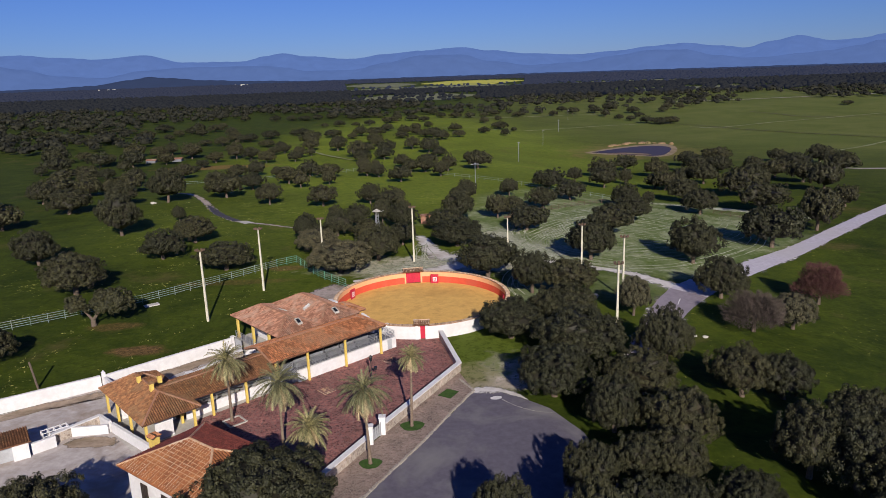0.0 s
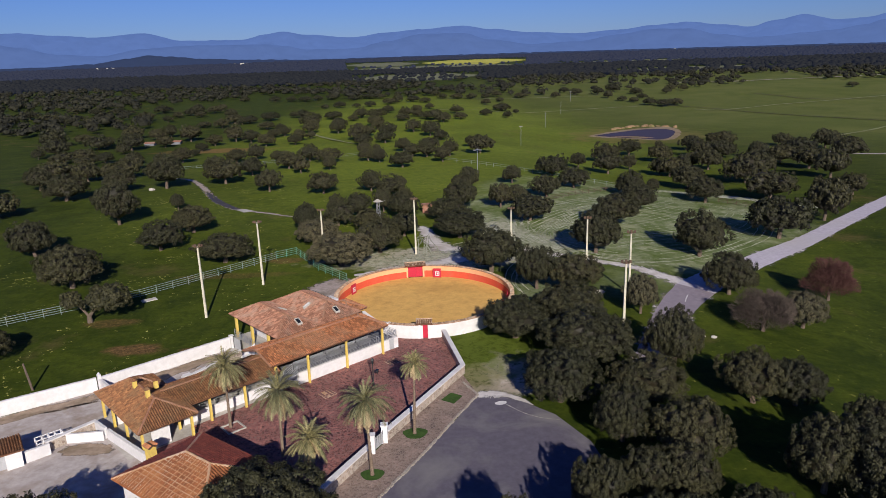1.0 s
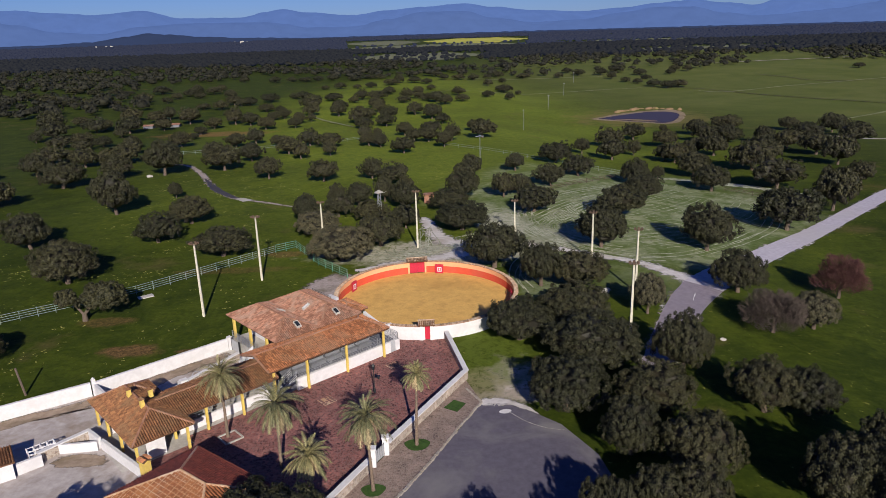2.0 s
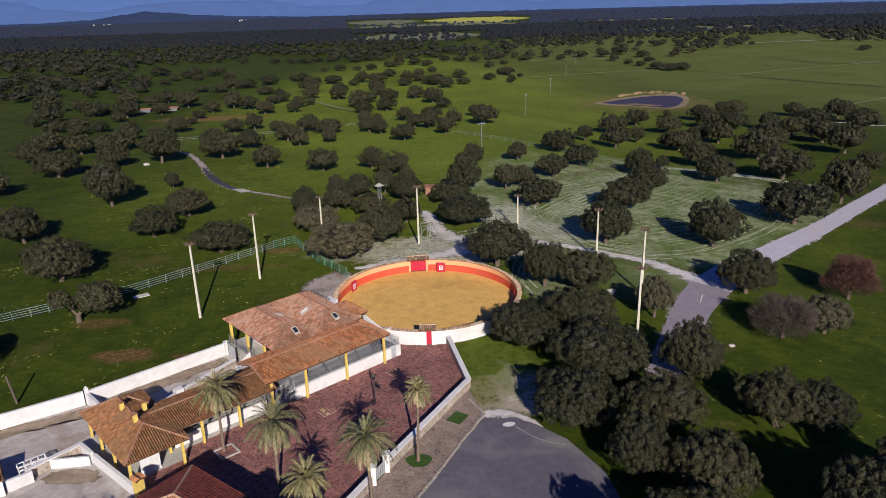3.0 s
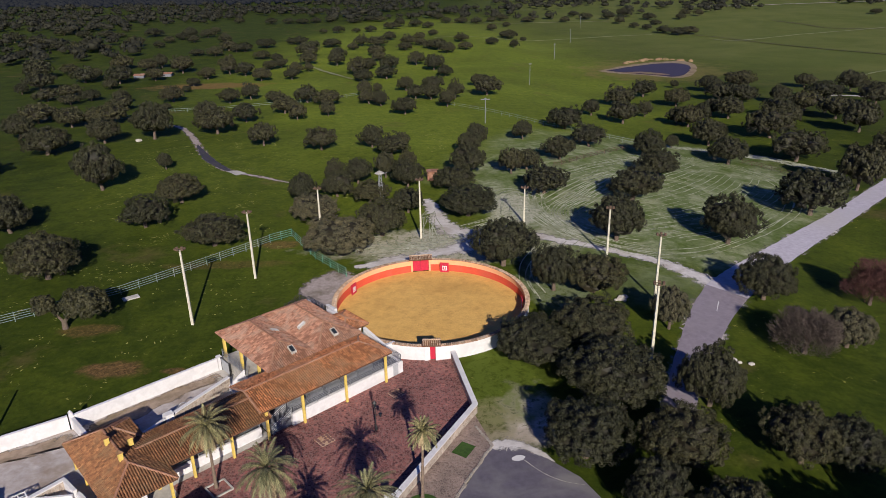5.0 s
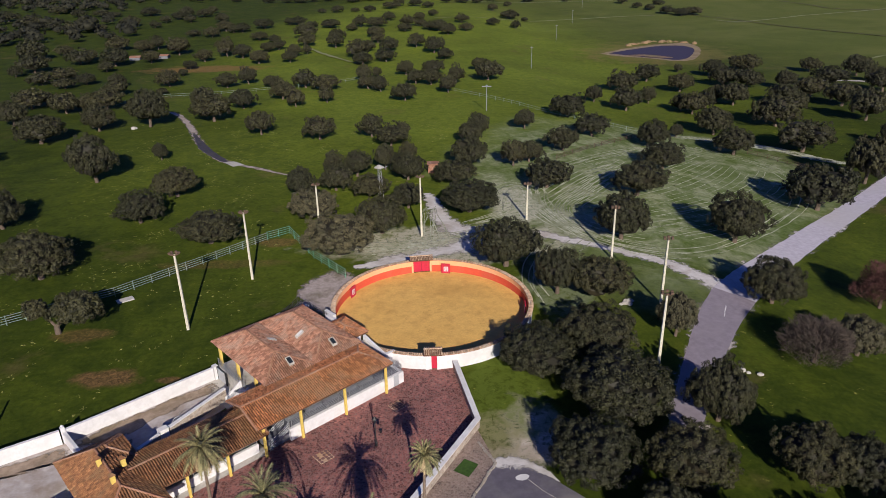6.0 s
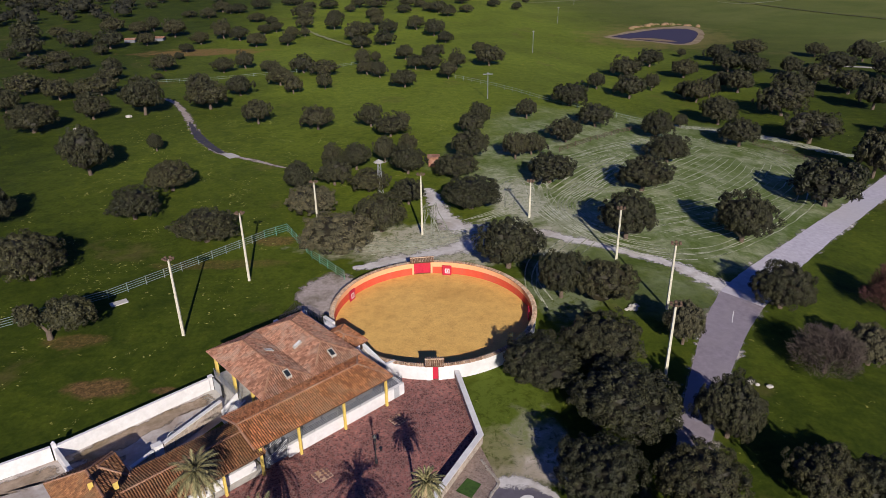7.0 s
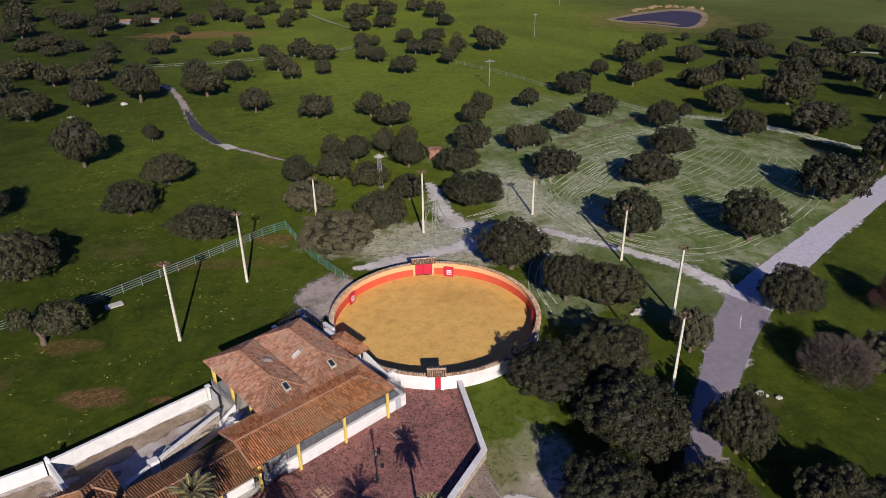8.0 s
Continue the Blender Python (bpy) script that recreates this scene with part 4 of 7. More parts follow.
def make_ring():
    bm = bmesh.new()
    c = bm.verts.new((RC.x, RC.y, 0.05))
    rim = [bm.verts.new((RC.x + RIN * math.cos(2 * math.pi * i / 128), RC.y + RIN * math.sin(2 * math.pi * i / 128), 0.04)) for i in range(128)]
    for i in range(128):
        bm.faces.new((c, rim[i], rim[(i + 1) % 128]))
    tagged(part("arena_floor", bm, SAND), "raked golden sand of the bullring", "sand", kind="structure")
    ring = thing("bullring_wall", "round whitewashed bullring wall, red and peach inside, with tiled coping", "wall", (RC.x, RC.y, 0))
    # openings: the south door and the double gate at the far side
    spans = [(-87.6, 89.3), (102.7, 268.4)]
    for a0, a1 in spans:
        n = round((a1 - a0) / 2.5)
        part("wall", arc_wall(bmesh.new(), RIN + 0.02, ROUT, 0, RTOP, a0, a1, n), WHITE, ring, "whitewashed outer face")
        part("lower_band", arc_wall(bmesh.new(), RIN - 0.012, RIN + 0.02, 0, 1.05, a0, a1, n), BAND, ring, "red ochre lower band facing the sand")
        part("upper_band", arc_wall(bmesh.new(), RIN, RIN + 0.02, 1.05, RTOP, a0, a1, n), PEACH, ring, "peach upper band facing the sand")
    # coping of small tiles laid across the wall
    for a0, a1 in spans:
        bm = bmesh.new()
        n = round(radians(a1 - a0) * 12.2 / 0.24)
        rng = random.Random(4)
        for i in range(n):
            a = radians(a0 + (a1 - a0) * (i + 0.5) / n)
            d, s = Vector((math.cos(a), math.sin(a), 0)), Vector((-math.sin(a), math.cos(a), 0))
            for r0, r1, z0, z1 in ((12.24, RIN - 0.12, 0.14, 0.03), (12.2, ROUT + 0.13, 0.14, 0.03)):
                rows = []
                for r, z in ((r0, z0), (r1, z1)):
                    p = Vector((RC.x, RC.y, RTOP + z + rng.uniform(0, 0.025))) + d * r
                    rows.append([bm.verts.new(p + s * (-0.11 * math.cos(math.pi * j / 4)) + Vector((0, 0, 0.085 * math.sin(math.pi * j / 4)))) for j in range(5)])
                for j in range(4):
                    bm.faces.new((rows[0][j], rows[0][j + 1], rows[1][j + 1], rows[1][j]))
        part("coping_tiles", bm, COPING, ring, "weathered buff coping tiles", kind="stuff")
        bm = arc_wall(bmesh.new(), RIN - 0.06, ROUT + 0.06, RTOP, RTOP + 0.07, a0, a1, round((a1 - a0) / 2.5))
        part("coping_bed", bm, MORTAR, ring)
    return ring


make_ring()


def ring_point(a, r=RIN):
    return Vector((RC.x + r * math.cos(radians(a)), RC.y + r * math.sin(radians(a)), 0))


def gate_piece(name, label, category, a, width, height, leaves, posts, canopy, coat=WHITE):
    """A gate set in the ring's wall at heading a: leaves of boards, posts and a little tiled roof."""
    mid = ring_point(a, (RIN + ROUT) / 2)
    s, d = Vector((-math.sin(radians(a)), math.cos(radians(a)), 0)), Vector((math.cos(radians(a)), math.sin(radians(a)), 0))
    g = thing(name, label, category, mid)
    F = Frame(mid.xy, s.xy, d.xy)
    for k in range(leaves):
        w = width / leaves
        u0 = -width / 2 + k * w
        leaf = part("door_leaf", F.box(bmesh.new(), u0 + 0.01, u0 + w - 0.01, -0.05, 0.02, 0.06, height), CRIMSON, g, "red painted boarded leaf")
        for j in range(max(3, round(w / 0.22))):
            n = max(3, round(w / 0.22))
            p = u0 + (j + 0.5) * w / n
            part("board", F.box(bmesh.new(), p - w / n * 0.44, p + w / n * 0.44, 0.02, 0.045, 0.1, height - 0.04), CRIMSON, leaf)
            part("board", F.box(bmesh.new(), p - w / n * 0.44, p + w / n * 0.44, -0.075, -0.05, 0.1, height - 0.04), CRIMSON, leaf)
    for sgn in (-1, 1):
        u = sgn * (width / 2 + posts / 2)
        part("gate_post", F.box(bmesh.new(), u - posts / 2, u + posts / 2, -0.24, 0.24, 0, height + 0.18), coat, g, "limewashed gate post")
    part("lintel", F.box(bmesh.new(), -width / 2 - posts, width / 2 + posts, -0.22, 0.22, height + 0.18, height + 0.3), coat, g)
    if canopy:
        w = width / 2 + posts + 0.2
        for v, seed in ((-0.75, 1), (0.75, 2)):
            slope(g, "", COPING, (F(-w, v, height + 0.28), F(w, v, height + 0.28), F(w, 0, height + 0.62), F(-w, 0, height + 0.62)), seed)
        part("ridge_tiles", hip_caps(bmesh.new(), F(-w, 0, height + 0.62), F(w, 0, height + 0.62)), COPING, g, kind="stuff")
    return g


gate_piece("arena_door", "narrow red wooden door under a small tiled canopy", "door", 269.6 - 0.35, 0.85, 1.85, 1, 0.38, True)
gate_piece("arena_gate", "red double gate between peach posts", "gate", 96.0, 2.3, 1.75, 2, 0.28, True, PEACH)


def refuge(a, label):
    """A red plank shelter standing just inside the ring, with a white painted square."""
    p = ring_point(a, RIN - 0.5)
    s, d = Vector((-math.sin(radians(a)), math.cos(radians(a)))), Vector((math.cos(radians(a)), math.sin(radians(a))))
    F = Frame(p.xy, s, d)
    g = thing("bullring_refuge", label, "shelter", p, "red shelters in the ring")
    for i in range(5):
        u = -0.625 + i * 0.25
        part("plank", F.box(bmesh.new(), u + 0.008, u + 0.242, -0.03, 0.03, 0.05, 1.5), CRIMSON, g)
    part("rail", F.box(bmesh.new(), -0.625, 0.625, 0.03, 0.09, 1.35, 1.5), CRIMSON, g)
    part("rail", F.box(bmesh.new(), -0.625, 0.625, 0.03, 0.09, 0.35, 0.5), CRIMSON, g)
    sign = part("painted_square", F.box(bmesh.new(), -0.36, 0.28, -0.042, -0.03, 0.35, 1.05), WHITE, g, "white painted square with a red mark")
    part("mark", F.box(bmesh.new(), -0.24, 0.16, -0.052, -0.042, 0.47, 0.93), CRIMSON, sign)
    part("mark", F.box(bmesh.new(), -0.13, 0.04, -0.06, -0.052, 0.55, 0.85), WHITE, sign)


refuge(79.5, "red plank shelter with a white square, by the gate")
refuge(153.0, "red plank shelter with a white square, near the gallery")
refuge(-3.0, "red plank shelter against the wall, in shade")

# ---- the gallery building ----
F = Frame((-4.94, -4.15), (-0.756, -0.653), (-0.653, 0.756))


def column(parent, u, v, z0, z1, w=0.22):
    c = part("column", F.box(bmesh.new(), u - w / 2, u + w / 2, v - w / 2, v + w / 2, z0, z1), YELLOW, parent, "yellow painted square column")
    part("capital", F.box(bmesh.new(), u - w / 2 - 0.06, u + w / 2 + 0.06, v - w / 2 - 0.06, v + w / 2 + 0.06, z1 - 0.14, z1 - 0.02), YELLOW, c)


def railing(parent, pts, height=1.0, bars=5, step=1.4, material=None):
    """A steel railing along 3D points: posts and level rails."""
    for a, b in zip(pts, pts[1:]):
        a, b = Vector(a), Vector(b)
        n = max(1, round((b - a).length / step))
        for i in range(n + 1):
            p = a + (b - a) * i / n
            part("rail_post", tube(bmesh.new(), p, p + Vector((0, 0, height)), 0.03, 0.03, 6), material or STEEL, parent)
        for k in range(bars):
            z = Vector((0, 0, height * (k + 1) / bars))
            part("rail", tube(bmesh.new(), a + z, b + z, 0.022, 0.022, 5), material or STEEL, parent)


def skylight(parent, u, v, z, du, dv, tilt, white_pane=False):
    """A roof window: a steel frame and a pane; tilt gives the rise along u and v."""
    def q(s, t, h):
        return F(u + s * du / 2, v + t * dv / 2, z + s * tilt[0] * du / 2 + t * tilt[1] * dv / 2 + h)
    bm = bmesh.new()
    for s0, s1, t0, t1 in ((-1, 1, -1, -0.84), (-1, 1, 0.84, 1), (-1, -0.78, -0.84, 0.84), (0.78, 1, -0.84, 0.84)):
        lo = [bm.verts.new(q(s, t, 0.0)) for s, t in ((s0, t0), (s1, t0), (s1, t1), (s0, t1))]
        hi = [bm.verts.new(q(s, t, 0.3)) for s, t in ((s0, t0), (s1, t0), (s1, t1), (s0, t1))]
        bm.faces.new(lo), bm.faces.new(hi)
        for i in range(4):
            bm.faces.new((lo[i], lo[(i + 1) % 4], hi[(i + 1) % 4], hi[i]))
    frame_part = part("skylight", bm, CONCRETE, parent, "roof window in a pale frame")
    bm = bmesh.new()
    bm.faces.new([bm.verts.new(q(s, t, 0.26)) for s, t in ((-0.8, -0.86), (0.8, -0.86), (0.8, 0.86), (-0.8, 0.86))])
    # Some panes are plain white instead of dark glass.
    part("pane", bm, WHITE if white_pane else GLASS, frame_part, "plain white pane" if white_pane else "")


def make_hall():
    hall = thing("main_hall", "whitewashed hall under a twin-ridged weathered tile roof", "building", F(5.5, 10.5))
    part("wall", F.box(bmesh.new(), 0.5, 0.8, 5.6, 15.2, 0, 4.0), WHITE, hall)
    part("wall", F.box(bmesh.new(), 8.4, 8.7, 5.6, 15.2, 0, 4.0), WHITE, hall)
    part("wall", F.box(bmesh.new(), 0.8, 8.4, 14.9, 15.2, 0, 4.0), WHITE, hall)
    part("wall", F.box(bmesh.new(), 0.8, 8.4, 5.6, 5.9, 0, 4.0), WHITE, hall)
    part("floor", F.box(bmesh.new(), 8.7, 11.0, 5.6, 15.4, 0, 1.2), CONCRETE, hall, "raised concrete porch floor")
    for v in (7.4, 11.2, 15.1):
        column(hall, 10.6, v, 1.2, 4.0, 0.27)
    part("porch_beam", F.box(bmesh.new(), 10.45, 10.75, 5.6, 15.3, 3.86, 4.02), DARK_WOOD, hall)
    part("porch_door", F.box(bmesh.new(), 8.7, 8.78, 9.3, 11.1, 1.2, 3.3), DARK_WOOD, hall, "dark wooden porch door")
    hip_roof(hall, F, 5.45, 11.1, 4.4, 15.8, 4.05, 5.45, TILE_OLD, 11)
    hip_roof(hall, F, -0.3, 5.4, 4.4, 15.8, 4.05, 5.45, TILE_OLD, 21)
    skylight(hall, 7.6, 5.6, 4.66, 0.58, 0.82, (0, 0.49))
    skylight(hall, 2.4, 5.6, 4.66, 0.58, 0.82, (0, 0.49))
    skylight(hall, 4.15, 9.3, 4.72, 0.85, 0.42, (-0.49, 0), True)
    skylight(hall, 6.8, 10.4, 4.72, 0.85, 0.46, (0.49, 0), True)
    railing(hall, [F(10.9, 15.3, 1.2), F(10.9, 9.6, 1.2)])


def make_gallery():
    g = thing("front_gallery", "long open gallery with yellow columns under an orange tile roof", "building", F(6.5, 2))
    part("terrace_wall", F.box(bmesh.new(), -2.3, 11.2, 0.35, 0.65, 0, 1.35), WHITE, g, "whitewashed front wall of the raised terrace")
    part("terrace_wall", F.box(bmesh.new(), -2.6, -2.3, 0.35, 4.6, 0, 1.35), WHITE, g, "whitewashed end wall of the raised terrace")
    # Floor and back wall are dimmed in colour for the shade under the roof.
    part("terrace_floor", F.box(bmesh.new(), -2.3, 13.5, 0.65, 5.6, 0.0, 1.2), DIM_FLOOR, g, "terrace floor in dim blue-grey, roof shade put into the colour")
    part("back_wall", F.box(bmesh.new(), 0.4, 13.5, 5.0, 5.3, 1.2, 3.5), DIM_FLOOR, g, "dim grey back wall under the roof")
    part("end_door", F.box(bmesh.new(), -1.9, -1.25, 0.3, 0.35, 0.05, 1.3), GREY_DOOR, g, "grey metal door in the terrace wall")
    for u in (0, 5.1, 10.1, 14.0):
        column(g, u, 0, 0, 3.5)
    part("eave_beam", F.box(bmesh.new(), -0.3, 14.3, -0.12, 0.12, 3.4, 3.55), DARK_WOOD, g)
    hip_roof(g, F, -0.6, 14.7, -0.45, 5.5, 3.55, 4.5, TILE, 31, hip0=2.1, hip1=0.0, along="u")
    railing(g, [F(-2.45, 4.4, 1.35), F(-2.45, 0.5, 1.35), F(10.9, 0.5, 1.35)], 0.85)
    # slanted spectator stands behind the railing
    for k in range(5):
        u0 = 0.5 + k * 2.1
        st = part("bench", F.box(bmesh.new(), u0, u0 + 1.8, 1.6, 2.1, 1.2, 1.65), STEEL, g, "grey metal bench")
        part("bench_back", F.box(bmesh.new(), u0, u0 + 1.8, 2.1, 2.16, 1.6, 1.95), STEEL, st)
        railing(g, [F(u0 - 0.15, 0.7, 1.2), F(u0 - 0.15, 3.6, 1.2)], 1.05, 3)
    # steel stair from the court
    for i in range(7):
        part("stair_tread", F.box(bmesh.new(), 11.3 + i * 0.3, 11.58 + i * 0.3, 0.4, 1.5, 1.1 - i * 0.17, 1.15 - i * 0.17), STEEL, g)
    railing(g, [F(11.2, 0.4, 1.2), F(13.4, 0.4, 0.05)], 0.95, 4)
    railing(g, [F(11.2, 1.5, 1.2), F(13.4, 1.5, 0.05)], 0.95, 4)


def make_arcade():
    g = thing("low_gallery", "lower tiled gallery with yellow columns joining the pavilion", "building", F(19, 2))
    for u in (17.6, 21.3):
        column(g, u, 0, 0, 2.62)
    part("low_wall", F.box(bmesh.new(), 14.2, 23.6, 1.0, 1.25, 0, 1.0), WHITE, g, "low whitewashed wall")
    part("back_wall", F.box(bmesh.new(), 14.0, 23.6, 4.6, 4.85, 0, 2.7), WHITE, g)
    part("eave_beam", F.box(bmesh.new(), 14.2, 23.6, -0.1, 0.1, 2.5, 2.65), DARK_WOOD, g)
    hip_roof(g, F, 13.7, 25.0, -0.4, 5.4, 2.65, 3.55, TILE_OCHRE, 41, hip0=0.0, hip1=0.0, along="u")
    railing(g, [F(14.3, 1.12, 1.0), F(23.4, 1.12, 1.0)], 0.6, 2)


def chimney(parent, u, v, z):
    c = part("chimney", F.box(bmesh.new(), u - 0.18, u + 0.18, v - 0.18, v + 0.18, z - 0.9, z - 0.1), YELLOW, parent, "stubby yellow chimney with a tiled cap")
    bm = bmesh.new()
    a = [bm.verts.new(F(u + s * 0.28, v + t * 0.28, z - 0.1)) for s, t in ((-1, -1), (1, -1), (1, 1), (-1, 1))]
    top = bm.verts.new(F(u, v, z + 0.15))
    bm.faces.new(a)
    for i in range(4):
        bm.faces.new((a[i], a[(i + 1) % 4], top))
    part("chimney_cap", bm, TILE_OCHRE, c)


def make_pavilion():
    g = thing("corner_pavilion", "open pavilion with a mossy hipped tile roof and yellow columns", "building", F(26.6, 2))
    for u, v in ((24.0, -1.95), (28.55, -1.95), (24.2, 0.7), (28.55, 2.1), (28.55, 5.6), (28.55, 8.5)):
        column(g, u, v, 0, 2.6)
    part("wall", F.box(bmesh.new(), 24.3, 24.6, 2.0, 6.2, 0, 2.6), WHITE, g)
    part("wall", F.box(bmesh.new(), 24.6, 28.3, 5.9, 6.2, 0, 2.6), WHITE, g)
    part("panel_door", F.box(bmesh.new(), 25.7, 27.4, -0.9, -0.8, 0.05, 2.0), WHITE, g, "white boarded double door under the roof")
    part("eave_beam", F.box(bmesh.new(), 23.9, 28.65, -2.05, -1.85, 2.5, 2.64), DARK_WOOD, g)
    part("eave_beam", F.box(bmesh.new(), 28.45, 28.65, -1.85, 8.6, 2.5, 2.64), DARK_WOOD, g)
    hip_roof(g, F, 23.5, 29.0, -2.45, 9.0, 2.65, 4.2, TILE_OCHRE, 51)
    hip_roof(g, F, 23.5, 27.0, 4.6, 8.4, 2.9, 3.8, TILE_OCHRE, 56)
    part("wall", F.box(bmesh.new(), 23.8, 26.7, 6.25, 8.1, 0, 2.9), WHITE, g)
    for u, v, z in ((26.6, 4.2, 4.9), (25.1, 2.9, 4.85), (26.5, 1.2, 5.0)):
        chimney(g, u, v, z)


sheet("terrace_paving", [F(*p).xy for p in ((13.6, 0.3), (23.3, 0.3), (23.3, -1.2), (29.8, -1.2), (29.8, 8.6), (13.6, 8.6))], CONCRETE, 0.034, "worn concrete floor under the low gallery and pavilion", "paving")
make_hall()
make_gallery()
make_arcade()
make_pavilion()


def make_box_seat():
    g = thing("presidents_box", "small tiled balcony over the edge of the ring", "balcony", F(-1.6, 9))
    part("wall", F.box(bmesh.new(), -2.2, 0.4, 7.2, 10.9, 0, 3.2), WHITE, g)
    hip_roof(g, F, -3.0, 0.6, 6.8, 11.3, 3.25, 4.0, TILE, 61)
    s = thing("stand_steps", "whitewashed stair with twin parapets beside the ring", "stairs", F(-2.2, 5.4))
    for u in (-2.75, -1.75):
        pts = [F(u - 0.16, 3.7), F(u + 0.16, 3.7), F(u + 0.16, 7.3), F(u - 0.16, 7.3)]
        part("parapet", prism(bmesh.new(), pts, 0, [1.95, 1.95, 2.75, 2.75]), WHITE, s, "sloping white parapet")
    for k in range(9):
        part("step", F.box(bmesh.new(), -2.59, -1.91, 3.8 + k * 0.38, 4.18 + k * 0.38, 0, 1.25 + k * 0.12), CONCRETE, s)
    part("parapet", F.box(bmesh.new(), -4.0, -2.59, 3.38, 3.7, 0, 1.95), WHITE, s)


make_box_seat()

# ---- walls round the yards ----
def wall_thing(name, label, pts, thick, z1, material=WHITE, cap=None, capname="coping"):
    g = thing(name, label, "wall", (*pts[0], 0))
    part("wall", wall_run(bmesh.new(), pts, thick, 0, z1), material, g)
    if cap:
        part(capname, wall_run(bmesh.new(), pts, thick + 0.12, z1, z1 + 0.12), cap, g, "pale limewashed coping")
    return g


wall_thing("yard_wall", "long whitewashed wall between yard and pasture", [F(11.8, 15.0), F(26.9, 15.1)], 0.3, 1.5)
wall_thing("yard_wall", "long whitewashed wall between yard and pasture", [F(27.1, 15.2), F(36.4, 16.7), F(62, 20.5)], 0.3, 1.55)
wall_thing("retaining_wall", "low stone retaining wall with a white coping", [F(12.5, 10.85), F(19.3, 8.75)], 0.26, 1.25, RUBBLE, WHITE)
wall_thing("retaining_wall", "low stone retaining wall with a white coping", [F(20.3, 8.62), F(22.6, 7.9)], 0.26, 1.05, RUBBLE, WHITE)
g = thing("wall_post", "stepped whitewashed block on the retaining wall", "post", F(19.8, 8.8))
part("shaft", F.box(bmesh.new(), 19.4, 20.2, 8.45, 9.1, 0, 1.5), WHITE, g)
part("step", F.box(bmesh.new(), 19.65, 20.2, 9.12, 9.5, 0, 1.2), WHITE, g)
wall_thing("retaining_wall", "low stone retaining wall with a white coping", [F(29.9, 6.5), F(34.6, 5.75)], 0.3, 0.95, RUBBLE, WHITE)
wall_thing("court_wall", "rubble courtyard wall with a white coping", [(2.35, 0.1), (4.05, -10.1), (-3.8, -23.15)], 0.42, 0.95, RUBBLE, WHITE)
wall_thing("court_wall", "rubble courtyard wall with a white coping", [(-5.2, -25.6), (-8.4, -31.2), (-13.5, -40.2)], 0.42, 0.95, RUBBLE, WHITE)
for x, y in ((-3.95, -23.5), (-5.0, -25.2)):
    g = thing("gate_pillar", "square whitewashed gate pillar", "pillar", (x, y, 0), "pillars of the courtyard gate")
    part("shaft", prism(bmesh.new(), [(x - 0.28, y - 0.28), (x + 0.28, y - 0.28), (x + 0.28, y + 0.28), (x - 0.28, y + 0.28)], 0, 1.75), WHITE, g)
    part("cap", prism(bmesh.new(), [(x - 0.34, y - 0.34), (x + 0.34, y - 0.34), (x + 0.34, y + 0.34), (x - 0.34, y + 0.34)], 1.75, 1.87), WHITE, g)

g = thing("court_gate", "low grey steel gate between the white pillars", "gate", (-4.45, -24.35, 0))
part("gate_panel", wall_run(bmesh.new(), [(-4.12, -23.8), (-4.8, -24.9)], 0.05, 0.12, 1.25), GREY_DOOR, g)
for k in range(5):
    p = Vector((-4.12, -23.8)).lerp(Vector((-4.8, -24.9)), k / 4)
    part("gate_bar", tube(bmesh.new(), (p.x, p.y, 0.06), (p.x, p.y, 1.38), 0.035, 0.035, 6), BLACK_IRON, g)

# ---- farm house by the yard ----
FH = Frame((-24.2, -32.76), (0.78, -0.62), (0.62, 0.78))


def make_house():
    g = thing("farm_house", "white farm house with an orange and dark red hipped tile roof", "house", FH(5, 3))
    part("wall", FH.box(bmesh.new(), 0.5, 10.5, 0.5, 7.5, 0, 3.4), WHITE, g)
    for u in (2.2, 5.0, 7.8):
        w = part("window", FH.box(bmesh.new(), u, u + 0.9, 0.44, 0.5, 1.1, 2.5), DARK_WOOD, g, "barred dark window")
        for k in range(4):
            part("bar", FH.box(bmesh.new(), u + 0.15 + k * 0.2, u + 0.18 + k * 0.2, 0.38, 0.41, 1.1, 2.5), BLACK_IRON, w)
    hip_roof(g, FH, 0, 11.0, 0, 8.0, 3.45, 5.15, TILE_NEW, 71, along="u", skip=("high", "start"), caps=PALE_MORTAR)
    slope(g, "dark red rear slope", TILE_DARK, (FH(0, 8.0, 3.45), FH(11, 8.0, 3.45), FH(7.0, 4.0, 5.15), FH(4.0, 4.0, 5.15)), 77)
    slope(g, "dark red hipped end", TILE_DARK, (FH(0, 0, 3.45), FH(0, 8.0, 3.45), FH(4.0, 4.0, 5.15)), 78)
    bm = bmesh.new()  # pale mortar joints over the sunny slope
    rise = 1.7 / 4.0

    def up(d):
        return 3.59 + d * rise
    for k in range(1, 13):
        d = k * 0.31
        beam(bm, FH(d, d, up(d)), FH(11 - d, d, up(d)), 0.04, 0.03)
    for i in range(1, 36):
        u = i * 0.31
        top = min(u, 11 - u, 3.95)
        beam(bm, FH(u, 0.05, up(0.05)), FH(u, top, up(top)), 0.04, 0.03)
    part("mortar_joints", bm, PALE_MORTAR, g, "pale mortar between the roof tiles", kind="stuff")


make_house()


